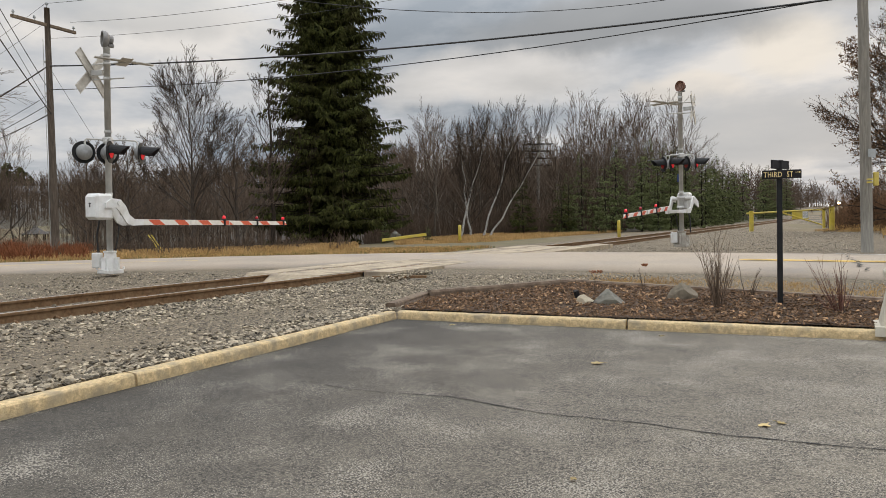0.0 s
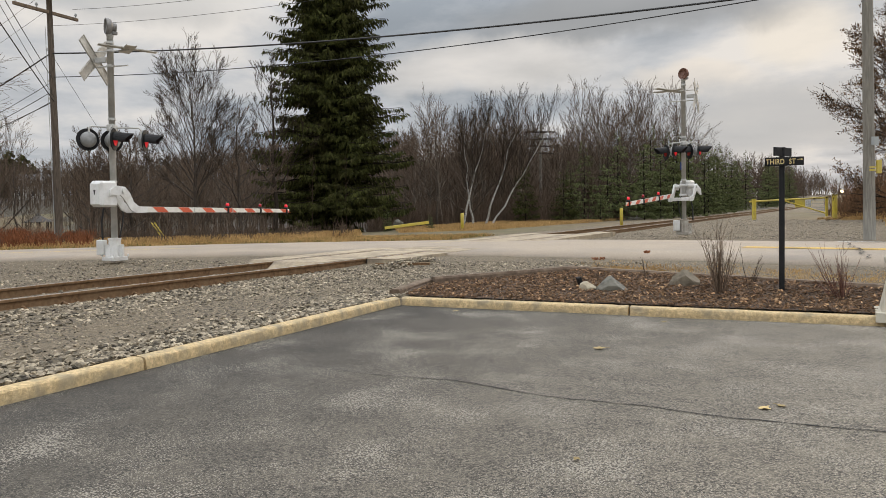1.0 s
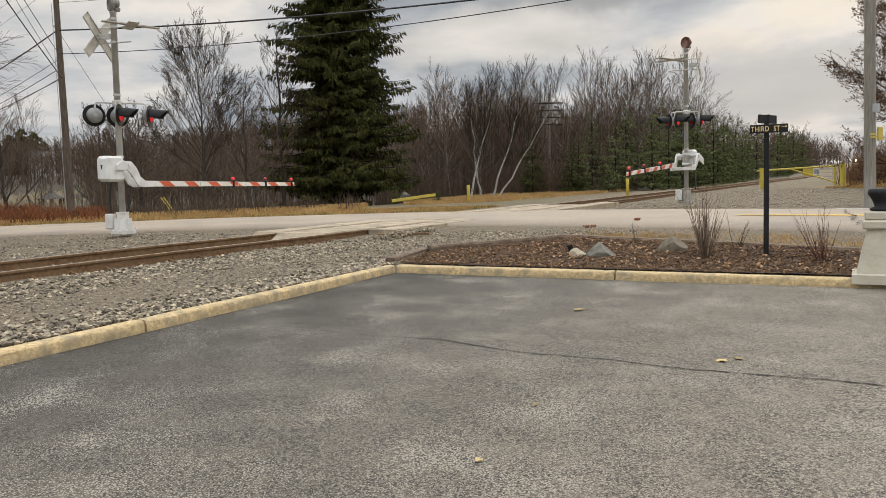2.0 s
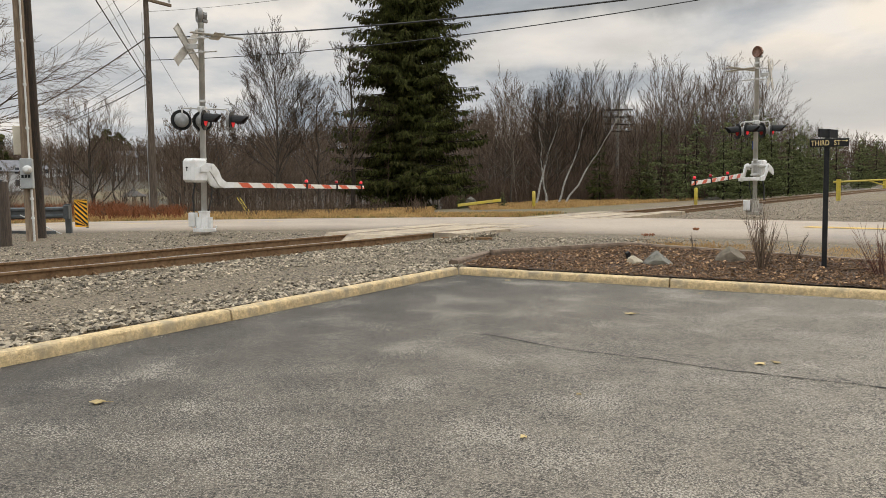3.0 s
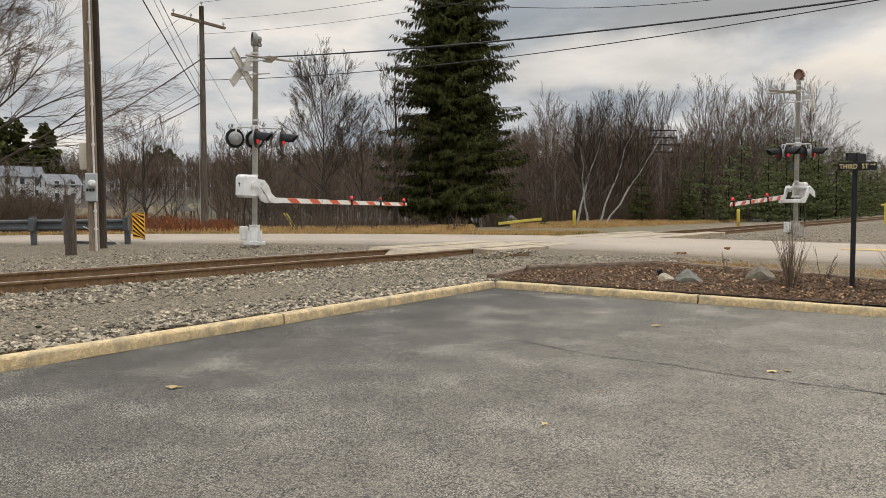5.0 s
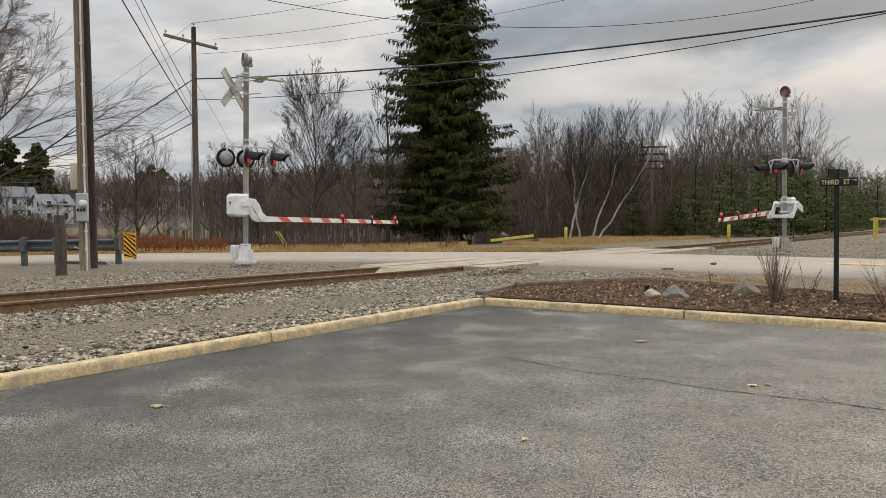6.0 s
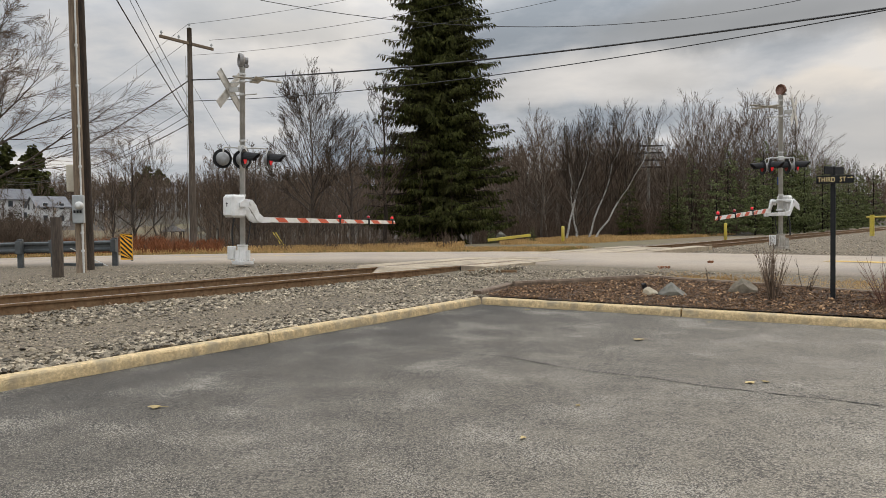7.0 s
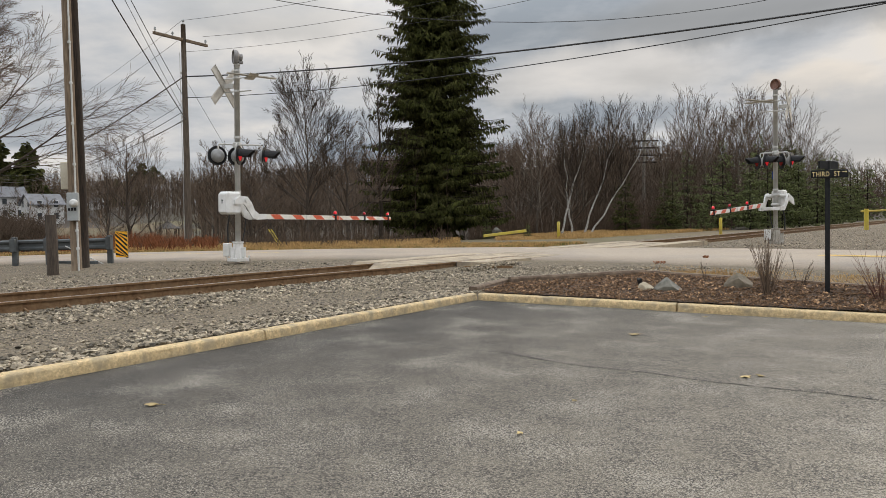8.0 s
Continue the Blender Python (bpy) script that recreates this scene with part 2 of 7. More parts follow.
M = {
    "lot": material("lot_asphalt", (0.029, 0.025, 0.020), (0.182, 0.157, 0.123), 130, 0.85, bump=0.3, bscale=500, c3=(0.185, 0.158, 0.120), scale3=3.4, amt3=0.28, contrast=(0.38, 0.66), voronoi=100, vr=(0.2, 2.0)),
    "road": material("road_asphalt", (0.289, 0.235, 0.181), (0.389, 0.318, 0.246), 30, 0.85, bump=0.4, bscale=80, c3=(0.221, 0.195, 0.172), scale3=0.5, amt3=0.6),
    "gravel": material("gravel_ground", (0.049, 0.037, 0.024), (0.257, 0.205, 0.140), 26, 0.95, bump=1.0, bscale=60, c3=(0.168, 0.130, 0.086), scale3=0.8, amt3=0.65, voronoi=46, vr=(0.2, 1.6)),
    "stone": material("ballast_stone", (0.088, 0.072, 0.051), (0.385, 0.322, 0.235), 9, 0.9, bump=0.5, bscale=50, by_island=0.75),
    "concrete": material("crossing_concrete", (0.296, 0.234, 0.160), (0.447, 0.365, 0.260), 12, 0.85, bump=0.4, bscale=60, c3=(0.179, 0.144, 0.108), scale3=2.2, amt3=0.85, by_object=0.08),
    "kerb": material("kerb_faded_yellow", (0.415, 0.302, 0.160), (0.692, 0.515, 0.287), 22, 0.9, bump=0.6, bscale=90, c3=(0.288, 0.241, 0.165), scale3=6.0, amt3=0.8, voronoi=70, vr=(0.88, 1.12)),
    "rail_side": material("rail_rust", (0.113, 0.063, 0.032), (0.226, 0.134, 0.073), 14, 0.85, 0.0, spec=0.2, bump=0.3, c3=(0.226, 0.151, 0.091), scale3=3, amt3=0.5),
    "rail_top": material("rail_worn_steel", (0.28, 0.24, 0.21), (0.38, 0.34, 0.31), 8, 0.45, 0.5, c3=(0.2, 0.14, 0.1), scale3=4),
    "tie": material("tie_timber", (0.05, 0.038, 0.03), (0.12, 0.095, 0.075), 8, 0.9, bump=0.5, stretch=(1, 1, 1)),
    "housing": material("lamp_housing_grey", (0.20, 0.205, 0.205), (0.30, 0.305, 0.30), 6, 0.5, 0.2),
    "hill": material("far_wood_floor", (0.028, 0.021, 0.016), (0.058, 0.044, 0.034), 0.35, 0.95, bump=0.5, c3=(0.10, 0.095, 0.05), scale3=0.02, amt3=0.5),
    "galv": material("galvanised_mast", (0.46, 0.46, 0.445), (0.58, 0.575, 0.555), 6, 0.6, 0.0, bump=0.1, c3=(0.36, 0.35, 0.32), scale3=2.5),
    "white": material("white_enamel", (0.62, 0.62, 0.60), (0.76, 0.76, 0.75), 5, 0.5, bump=0.1, c3=(0.48, 0.45, 0.40), scale3=4, amt3=0.5),
    "black": material("black_enamel", (0.008, 0.008, 0.009), (0.02, 0.02, 0.021), 8, 0.6, spec=0.25),
    "red_sheet": material("red_reflective", (0.55, 0.075, 0.03), (0.68, 0.11, 0.045), 6, 0.5),
    "lens_off": material("red_lens", (0.25, 0.008, 0.012), (0.35, 0.012, 0.016), 20, 0.15),
    "lens_on": material("red_lens_lit", (0.6, 0.02, 0.03), (0.7, 0.03, 0.04), 20, 0.2, emit=(1.0, 0.03, 0.05), strength=0.22),
    "bell": material("bell_bronze", (0.12, 0.06, 0.04), (0.2, 0.10, 0.07), 8, 0.5, 0.4),
    "bell_grey": material("bell_grey", (0.16, 0.155, 0.15), (0.24, 0.23, 0.22), 8, 0.5, 0.3),
    "spruce_bark": material("spruce_bark", (0.014, 0.011, 0.008), (0.035, 0.027, 0.02), 6, 0.95, spec=0.1),
    "pole": material("pole_timber", (0.109, 0.077, 0.050), (0.262, 0.188, 0.127), 5, 0.9, bump=0.7, bscale=14, stretch=(6, 6, 0.5), c3=(0.109, 0.082, 0.061), scale3=1.5),
    "pole_dark": material("pole_dark_timber", (0.011, 0.007, 0.005), (0.047, 0.029, 0.017), 6, 0.9, bump=0.7, bscale=14, stretch=(7, 7, 0.6)),
    "yellow": material("yellow_paint", (0.529, 0.396, 0.046), (0.632, 0.493, 0.079), 5, 0.55, c3=(0.427, 0.334, 0.158), scale3=3),
    "gold": material("gold_letters", (0.72, 0.55, 0.25), (0.8, 0.62, 0.3), 5, 0.6),
    "bark": material("bark_grey_brown", (0.042, 0.033, 0.026), (0.098, 0.078, 0.064), 6, 0.95, spec=0.15, bump=0.6, bscale=20, stretch=(3, 3, 0.8)),
    "bark_dark": material("bark_dark_brown", (0.022, 0.017, 0.013), (0.055, 0.043, 0.034), 6, 0.95, spec=0.1, bump=0.6, bscale=20, stretch=(3, 3, 0.8)),
    "twig_dark": material("twig_dark_brown", (0.026, 0.019, 0.014), (0.06, 0.045, 0.034), 3, 0.95, spec=0.08, by_island=0.25),
    "twig": material("twig_brown", (0.070, 0.050, 0.036), (0.140, 0.102, 0.076), 3, 0.95, spec=0.1, by_island=0.25),
    "twig_red": material("twig_reddish", (0.075, 0.052, 0.038), (0.135, 0.096, 0.07), 3, 0.95, spec=0.1, by_island=0.25),
    "stem_brown": material("stem_brown", (0.085, 0.055, 0.036), (0.19, 0.13, 0.088), 5, 0.9, by_island=0.4),
    "bark_wood": material("grey_stems", (0.089, 0.072, 0.058), (0.190, 0.159, 0.128), 2, 0.95, spec=0.1, by_island=0.5),
    "twig_wood": material("wood_twigs", (0.064, 0.045, 0.033), (0.129, 0.091, 0.067), 3, 0.95, spec=0.08, by_island=0.35),
    "base_grey": material("stained_base", (0.30, 0.275, 0.235), (0.46, 0.43, 0.38), 6, 0.7, c3=(0.2, 0.16, 0.12), scale3=5),
    "red_stem": material("red_stem", (0.085, 0.032, 0.022), (0.17, 0.07, 0.045), 5, 0.9, by_island=0.3),
    "pole_far": material("brown_pole_timber", (0.055, 0.042, 0.032), (0.15, 0.115, 0.086), 5, 0.9, bump=0.6, bscale=14, stretch=(6, 6, 0.5)),
    "twig_hill": material("hill_twigs", (0.071, 0.052, 0.038), (0.150, 0.111, 0.083), 0.2, 0.95, spec=0.05, by_island=0.35),
    "twig_tan": material("twig_tan", (0.17, 0.115, 0.075), (0.27, 0.19, 0.13), 3, 0.95, by_island=0.3),
    "roof_dark": material("dark_shingles", (0.05, 0.045, 0.042), (0.09, 0.08, 0.072), 3, 0.9),
    "pole_grey": material("grey_pole_timber", (0.16, 0.148, 0.125), (0.28, 0.258, 0.22), 5, 0.9, bump=0.7, bscale=14, stretch=(6, 6, 0.5), c3=(0.17, 0.16, 0.14), scale3=1.5),
    "pole_dark2": material("post_grey_brown", (0.038, 0.028, 0.021), (0.095, 0.072, 0.056), 6, 0.9, bump=0.7, bscale=14, stretch=(7, 7, 0.6)),
    "birch": material("birch_bark", (0.32, 0.305, 0.28), (0.50, 0.48, 0.44), 6, 0.8, c3=(0.08, 0.07, 0.06), scale3=9, amt3=0.9, stretch=(1, 1, 3)),
    "needle": material("spruce_needles", (0.019, 0.024, 0.007), (0.079, 0.084, 0.024), 3, 0.8, spec=0.08, by_island=0.45, c3=(0.051, 0.038, 0.022), scale3=0.5, amt3=0.4),
    "needle_pine": material("pine_needles", (0.059, 0.074, 0.030), (0.152, 0.168, 0.070), 2, 0.8, spec=0.08, by_island=0.2),
    "leaf_oak": material("oak_leaves_dark", (0.10, 0.058, 0.034), (0.20, 0.124, 0.076), 3, 0.9, spec=0.05, by_island=0.4),
    "leaf_brown": material("dead_oak_leaves", (0.10, 0.052, 0.028), (0.20, 0.115, 0.065), 3, 0.85, spec=0.1, by_island=0.4),
    "grass_dry": material("dry_grass", (0.335, 0.197, 0.079), (0.568, 0.371, 0.168), 1.2, 0.9, spec=0.1, by_island=0.3),
    "grass_green": material("winter_grass", (0.10, 0.11, 0.035), (0.20, 0.19, 0.07), 2.0, 0.9, spec=0.1, by_island=0.3),
    "brush_red": material("red_brush", (0.15, 0.052, 0.024), (0.27, 0.105, 0.05), 2.0, 0.9, spec=0.1, by_island=0.35),
    "field": material("field_ground", (0.089, 0.063, 0.033), (0.170, 0.126, 0.067), 0.8, 0.95, bump=0.6, c3=(0.074, 0.081, 0.030), scale3=0.04, amt3=0.6),
    "mulch": material("bark_mulch", (0.030, 0.017, 0.010), (0.106, 0.062, 0.036), 30, 0.95, bump=1.0, bscale=45, voronoi=30),
    "chip": material("mulch_chips", (0.053, 0.028, 0.015), (0.210, 0.120, 0.063), 10, 0.95, by_island=0.6),
    "timber": material("landscape_timber", (0.085, 0.055, 0.036), (0.21, 0.15, 0.105), 7, 0.9, bump=0.6, bscale=20),
    "rock": material("grey_rock", (0.095, 0.09, 0.075), (0.20, 0.19, 0.16), 7, 0.9, bump=0.6, bscale=22, c3=(0.2, 0.19, 0.15), scale3=3, local=True),
    "rock_brown": material("brown_rock", (0.10, 0.08, 0.055), (0.20, 0.165, 0.12), 7, 0.9, bump=0.6, bscale=22, local=True),
    "rock_tan": material("tan_rock", (0.33, 0.28, 0.20), (0.45, 0.39, 0.29), 7, 0.9, bump=0.6, bscale=22, local=True),
    "steel_grey": material("weathered_guardrail", (0.062, 0.071, 0.074), (0.105, 0.115, 0.118), 4, 0.6, 0.4, c3=(0.056, 0.053, 0.050), scale3=3),
    "box_grey": material("meter_box_grey", (0.28, 0.30, 0.30), (0.36, 0.38, 0.38), 5, 0.5),
    "siding_grey": material("grey_siding", (0.30, 0.29, 0.27), (0.38, 0.37, 0.35), 0.6, 0.8),
    "pipe": material("white_conduit", (0.45, 0.45, 0.43), (0.58, 0.58, 0.56), 5, 0.5),
    "siding": material("white_siding", (0.42, 0.42, 0.415), (0.52, 0.52, 0.515), 0.6, 0.7),
    "roof": material("grey_shingles", (0.13, 0.132, 0.14), (0.20, 0.203, 0.215), 1.5, 0.9, bump=0.3),
    "glass_dark": material("dark_window", (0.03, 0.035, 0.04), (0.06, 0.065, 0.07), 2, 0.1),
    "cable": material("black_cable", (0.012, 0.012, 0.013), (0.02, 0.02, 0.021), 3, 0.6),
    "line_yellow": material("road_paint_yellow", (0.60, 0.36, 0.06), (0.70, 0.46, 0.11), 20, 0.8),
    "line_white": material("road_paint_white", (0.55, 0.55, 0.53), (0.66, 0.66, 0.64), 20, 0.8),
    "headlight": material("train_headlight", (0.9, 0.85, 0.6), (1, 0.95, 0.7), 2, 0.3, emit=(1.0, 0.62, 0.25), strength=14.0),
    "loco": material("locomotive_paint", (0.05, 0.045, 0.045), (0.10, 0.085, 0.08), 1.5, 0.6),
    "blue_sign": material("blue_plate", (0.02, 0.06, 0.22), (0.03, 0.08, 0.28), 5, 0.5),
    "cast": material("cast_stone", (0.44, 0.40, 0.32), (0.56, 0.52, 0.43), 6, 0.9, bump=0.4, c3=(0.3, 0.27, 0.2), scale3=3),
    "crack": material("crack_filler", (0.010, 0.010, 0.010), (0.022, 0.021, 0.02), 30, 0.95),
    "leaf_fallen": material("fallen_leaf", (0.34, 0.24, 0.10), (0.50, 0.38, 0.18), 30, 0.8, by_object=0.3),
    "sign_orange": material("hazard_yellow", (0.75, 0.36, 0.015), (0.85, 0.43, 0.03), 6, 0.5),
}


def light_and_wear_lot():
    """Paints the lot's light-to-dark falloff into its colour and adds pale worn chips."""
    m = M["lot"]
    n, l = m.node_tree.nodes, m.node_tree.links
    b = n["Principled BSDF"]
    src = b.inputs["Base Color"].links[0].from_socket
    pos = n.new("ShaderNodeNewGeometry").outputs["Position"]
    # light put into the colour: paler towards +x and -y, broken by noise
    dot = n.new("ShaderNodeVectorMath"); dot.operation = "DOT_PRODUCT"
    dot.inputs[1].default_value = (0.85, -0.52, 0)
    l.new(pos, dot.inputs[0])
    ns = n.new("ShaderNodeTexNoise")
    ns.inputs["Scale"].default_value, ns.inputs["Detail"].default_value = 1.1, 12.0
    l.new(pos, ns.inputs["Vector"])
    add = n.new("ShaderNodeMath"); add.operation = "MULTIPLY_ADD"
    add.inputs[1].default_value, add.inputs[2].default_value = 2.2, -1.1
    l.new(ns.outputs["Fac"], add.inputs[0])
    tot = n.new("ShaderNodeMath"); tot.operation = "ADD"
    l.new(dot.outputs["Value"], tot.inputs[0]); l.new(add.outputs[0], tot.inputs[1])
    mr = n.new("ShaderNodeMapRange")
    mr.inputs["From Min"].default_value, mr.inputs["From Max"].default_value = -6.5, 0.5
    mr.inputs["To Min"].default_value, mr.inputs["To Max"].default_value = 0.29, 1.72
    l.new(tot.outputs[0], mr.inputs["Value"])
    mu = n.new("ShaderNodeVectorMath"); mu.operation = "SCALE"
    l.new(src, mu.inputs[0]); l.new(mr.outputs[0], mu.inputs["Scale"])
    # pale chips of worn stone, thick in some patches
    vo = n.new("ShaderNodeTexVoronoi")
    vo.inputs["Scale"].default_value = 78.0
    l.new(pos, vo.inputs["Vector"])
    patch = n.new("ShaderNodeTexNoise")
    patch.inputs["Scale"].default_value, patch.inputs["Detail"].default_value = 1.5, 12.0
    l.new(pos, patch.inputs["Vector"])
    lim = n.new("ShaderNodeMapRange")
    lim.inputs["From Min"].default_value, lim.inputs["From Max"].default_value = 0.40, 0.70
    lim.inputs["To Min"].default_value, lim.inputs["To Max"].default_value = 0.14, 0.50
    l.new(patch.outputs["Fac"], lim.inputs["Value"])
    spk = n.new("ShaderNodeMath"); spk.operation = "LESS_THAN"
    l.new(vo.outputs["Distance"], spk.inputs[0]); l.new(lim.outputs[0], spk.inputs[1])
    amt = n.new("ShaderNodeMath"); amt.operation = "MULTIPLY"
    amt.inputs[1].default_value = 0.75
    l.new(spk.outputs[0], amt.inputs[0])
    mx = n.new("ShaderNodeMixRGB")
    mx.inputs["Color2"].default_value = (0.37, 0.335, 0.28, 1)
    l.new(amt.outputs[0], mx.inputs["Fac"]); l.new(mu.outputs[0], mx.inputs["Color1"])
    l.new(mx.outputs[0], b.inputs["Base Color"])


light_and_wear_lot()

# ---------------------------------------------------------------- mesh tools
class Shape:
    """Collects vertices and faces for one mesh."""

    def __init__(self):
        self.v, self.f = [], []

    def add(self, verts, faces, m=None):
        k = len(self.v)
        self.v.extend([tuple(m @ Vector(p)) for p in verts] if m is not None else [tuple(p) for p in verts])
        self.f.extend([tuple(i + k for i in f) for f in faces])
        return self

    def box(self, x0, y0, z0, x1, y1, z1, c=0.0, m=None):
        if c <= 0:
            v = [(x0, y0, z0), (x1, y0, z0), (x1, y1, z0), (x0, y1, z0), (x0, y0, z1), (x1, y0, z1), (x1, y1, z1), (x0, y1, z1)]
            f = [(0, 3, 2, 1), (4, 5, 6, 7), (0, 1, 5, 4), (1, 2, 6, 5), (2, 3, 7, 6), (3, 0, 4, 7)]
            return self.add(v, f, m)
        bm = bmesh.new()
        bmesh.ops.create_cube(bm, size=1.0)
        for p in bm.verts:
            p.co = Vector((x0 if p.co.x < 0 else x1, y0 if p.co.y < 0 else y1, z0 if p.co.z < 0 else z1))
        bmesh.ops.bevel(bm, geom=list(bm.edges), offset=c, segments=1, affect="EDGES")
        bm.verts.index_update()
        self.add([p.co for p in bm.verts], [[p.index for p in q.verts] for q in bm.faces], m)
        bm.free()
        return self

    def tube(self, pts, radii, n=6, cap=True):
        """A tube through pts."""
        pts = [Vector(p) for p in pts]
        if not isinstance(radii, (list, tuple)):
            radii = [radii] * len(pts)
        k = len(self.v)
        ref = None
        for i, p in enumerate(pts):
            d = (pts[min(i + 1, len(pts) - 1)] - pts[max(i - 1, 0)]).normalized()
            if ref is None:
                ref = Vector((0, 0, 1)) if abs(d.z) < 0.9 else Vector((1, 0, 0))
            a = d.cross(ref).normalized()
            b = d.cross(a)
            ref = a.cross(d)
            for j in range(n):
                w = 2 * math.pi * j / n
                self.v.append(tuple(p + (a * math.cos(w) + b * math.sin(w)) * radii[i]))
        for i in range(len(pts) - 1):
            for j in range(n):
                j2 = (j + 1) % n
                self.f.append((k + i * n + j, k + i * n + j2, k + (i + 1) * n + j2, k + (i + 1) * n + j))
        if cap:
            self.f.append(tuple(k + j for j in range(n)))
            self.f.append(tuple(k + (len(pts) - 1) * n + j for j in reversed(range(n))))
        return self

    def lathe(self, prof, n=20, m=None):
        """Turns (radius, height) pairs round z."""
        v, f = [], []
        for r, z in prof:
            for j in range(n):
                w = 2 * math.pi * j / n
                v.append((r * math.cos(w), r * math.sin(w), z))
        for i in range(len(prof) - 1):
            for j in range(n):
                j2 = (j + 1) % n
                f.append((i * n + j, i * n + j2, (i + 1) * n + j2, (i + 1) * n + j))
        f.append(tuple(reversed(range(n))))
        f.append(tuple((len(prof) - 1) * n + j for j in range(n)))
        return self.add(v, f, m)

    def prism(self, outline, z0, z1, m=None):
        n = len(outline)
        v = [(x, y, z0) for x, y in outline] + [(x, y, z1) for x, y in outline]
        f = [tuple(reversed(range(n))), tuple(range(n, 2 * n))] + [(i, (i + 1) % n, n + (i + 1) % n, n + i) for i in range(n)]
        return self.add(v, f, m)

    def mesh(self, name, mat, smooth=False):
        me = bpy.data.meshes.new(name)
        me.from_pydata(self.v, [], self.f)
        if smooth:
            me.polygons.foreach_set("use_smooth", [True] * len(me.polygons))
        me.materials.append(mat)
        me.update()
        return me


def part(name, shape, mat, parent=None, label="", smooth=False, m=None):
    """One mesh object, a part of parent."""
    me = shape if isinstance(shape, bpy.types.Mesh) else shape.mesh(name, mat, smooth)
    ob = new(name, me)
    if parent is not None:
        ob.parent = parent
    if m is not None:
        ob.matrix_basis = m
    return tagged(ob, label)


def thing(name, m, label, category, group="", kind=""):
    ob = new(name)
    ob.empty_display_size = 0.2
    ob.matrix_basis = m
    return tagged(ob, label, category, group, kind)


def solid(name, shape, mat, label, category="", group="", kind="", smooth=False, m=None):
    ob = part(name, shape, mat, None, "", smooth, m)
    return tagged(ob, label, category, group, kind)


rnd = random.Random(7)


def az(a, x=0.0, y=0.0, z=0.0):
    """A pose at a place whose local +y points to the compass angle a (degrees from +y towards +x)."""
    return pose(x, y, z, 0, 0, -a)


# ---------------------------------------------------------------- the plan
KERB = Vector((-1.11, 11.33))
KU = Vector((0.449, 0.893))          # along the kerb beside the track
KV = Vector((0.932, -0.362))         # along the kerb beside the flower bed
NU = Vector((0.362, 0.932))          # square to the flower-bed kerb, away from the lot
NV = Vector((0.893, -0.449))         # square to the track kerb, into the lot
HEAD = radians(30.06)                # heading of the track
TD = Vector((math.sin(HEAD), math.cos(HEAD)))
TN = Vector((-math.cos(HEAD), math.sin(HEAD)))
NEAR_RAIL = 10.353
GAUGE = 1.505
RAIL_Z = 0.41
ROAD_Z = 0.40


def lot_z(x, y):
    return -0.0139 * x + 0.0096 * y


def smooth01(t):
    t = min(max(t, 0.0), 1.0)
    return t * t * (3 - 2 * t)


def track_point(s, o):
    """A point s metres along the track and o metres beyond the near rail; the far part bends gently."""
    bend = 0.0
    if s > 60:
        bend = (s - 60) ** 2 * 0.00003
    p = TD * s + TN * (NEAR_RAIL + o + bend)
    return p


def track_z(s):
    return RAIL_Z + 0.0023 * max(s - 30, 0)


ROAD = [(95, -60), (30, -3.0), (14.0, 10.3), (7.8, 15.8), (5.9, 17.5), (2.6, 20.2), (-1.0, 22.2), (-6.5, 23.2), (-14, 23.0), (-24, 22.6), (-40, 23.5), (-70, 30), (-130, 52)]


def catmull(pts, per=10):
    out = []
    q = [Vector(p) for p in pts]
    q = [q[0] * 2 - q[1]] + q + [q[-1] * 2 - q[-2]]
    for i in range(1, len(q) - 2):
        for j in range(per):
            t = j / per
            a, b, c, d = q[i - 1], q[i], q[i + 1], q[i + 2]
            out.append(0.5 * ((2 * b) + (c - a) * t + (2 * a - 5 * b + 4 * c - d) * t * t + (3 * b - a - 3 * c + d) * t ** 3))
    out.append(q[-2])
    return out


ROAD_LINE = catmull(ROAD, 12)
ROAD_HALF = 3.35


def road_z(x, y):
    z = ROAD_Z
    if x < -9:
        z -= 0.010 * (-9 - x) * smooth01((-9 - x) / 20)
    return z


ROAD_ARR = np.array([tuple(p) for p in ROAD_LINE])


def road_dist(x, y):
    return float(np.sqrt(((ROAD_ARR - (x, y)) ** 2).sum(1).min()))


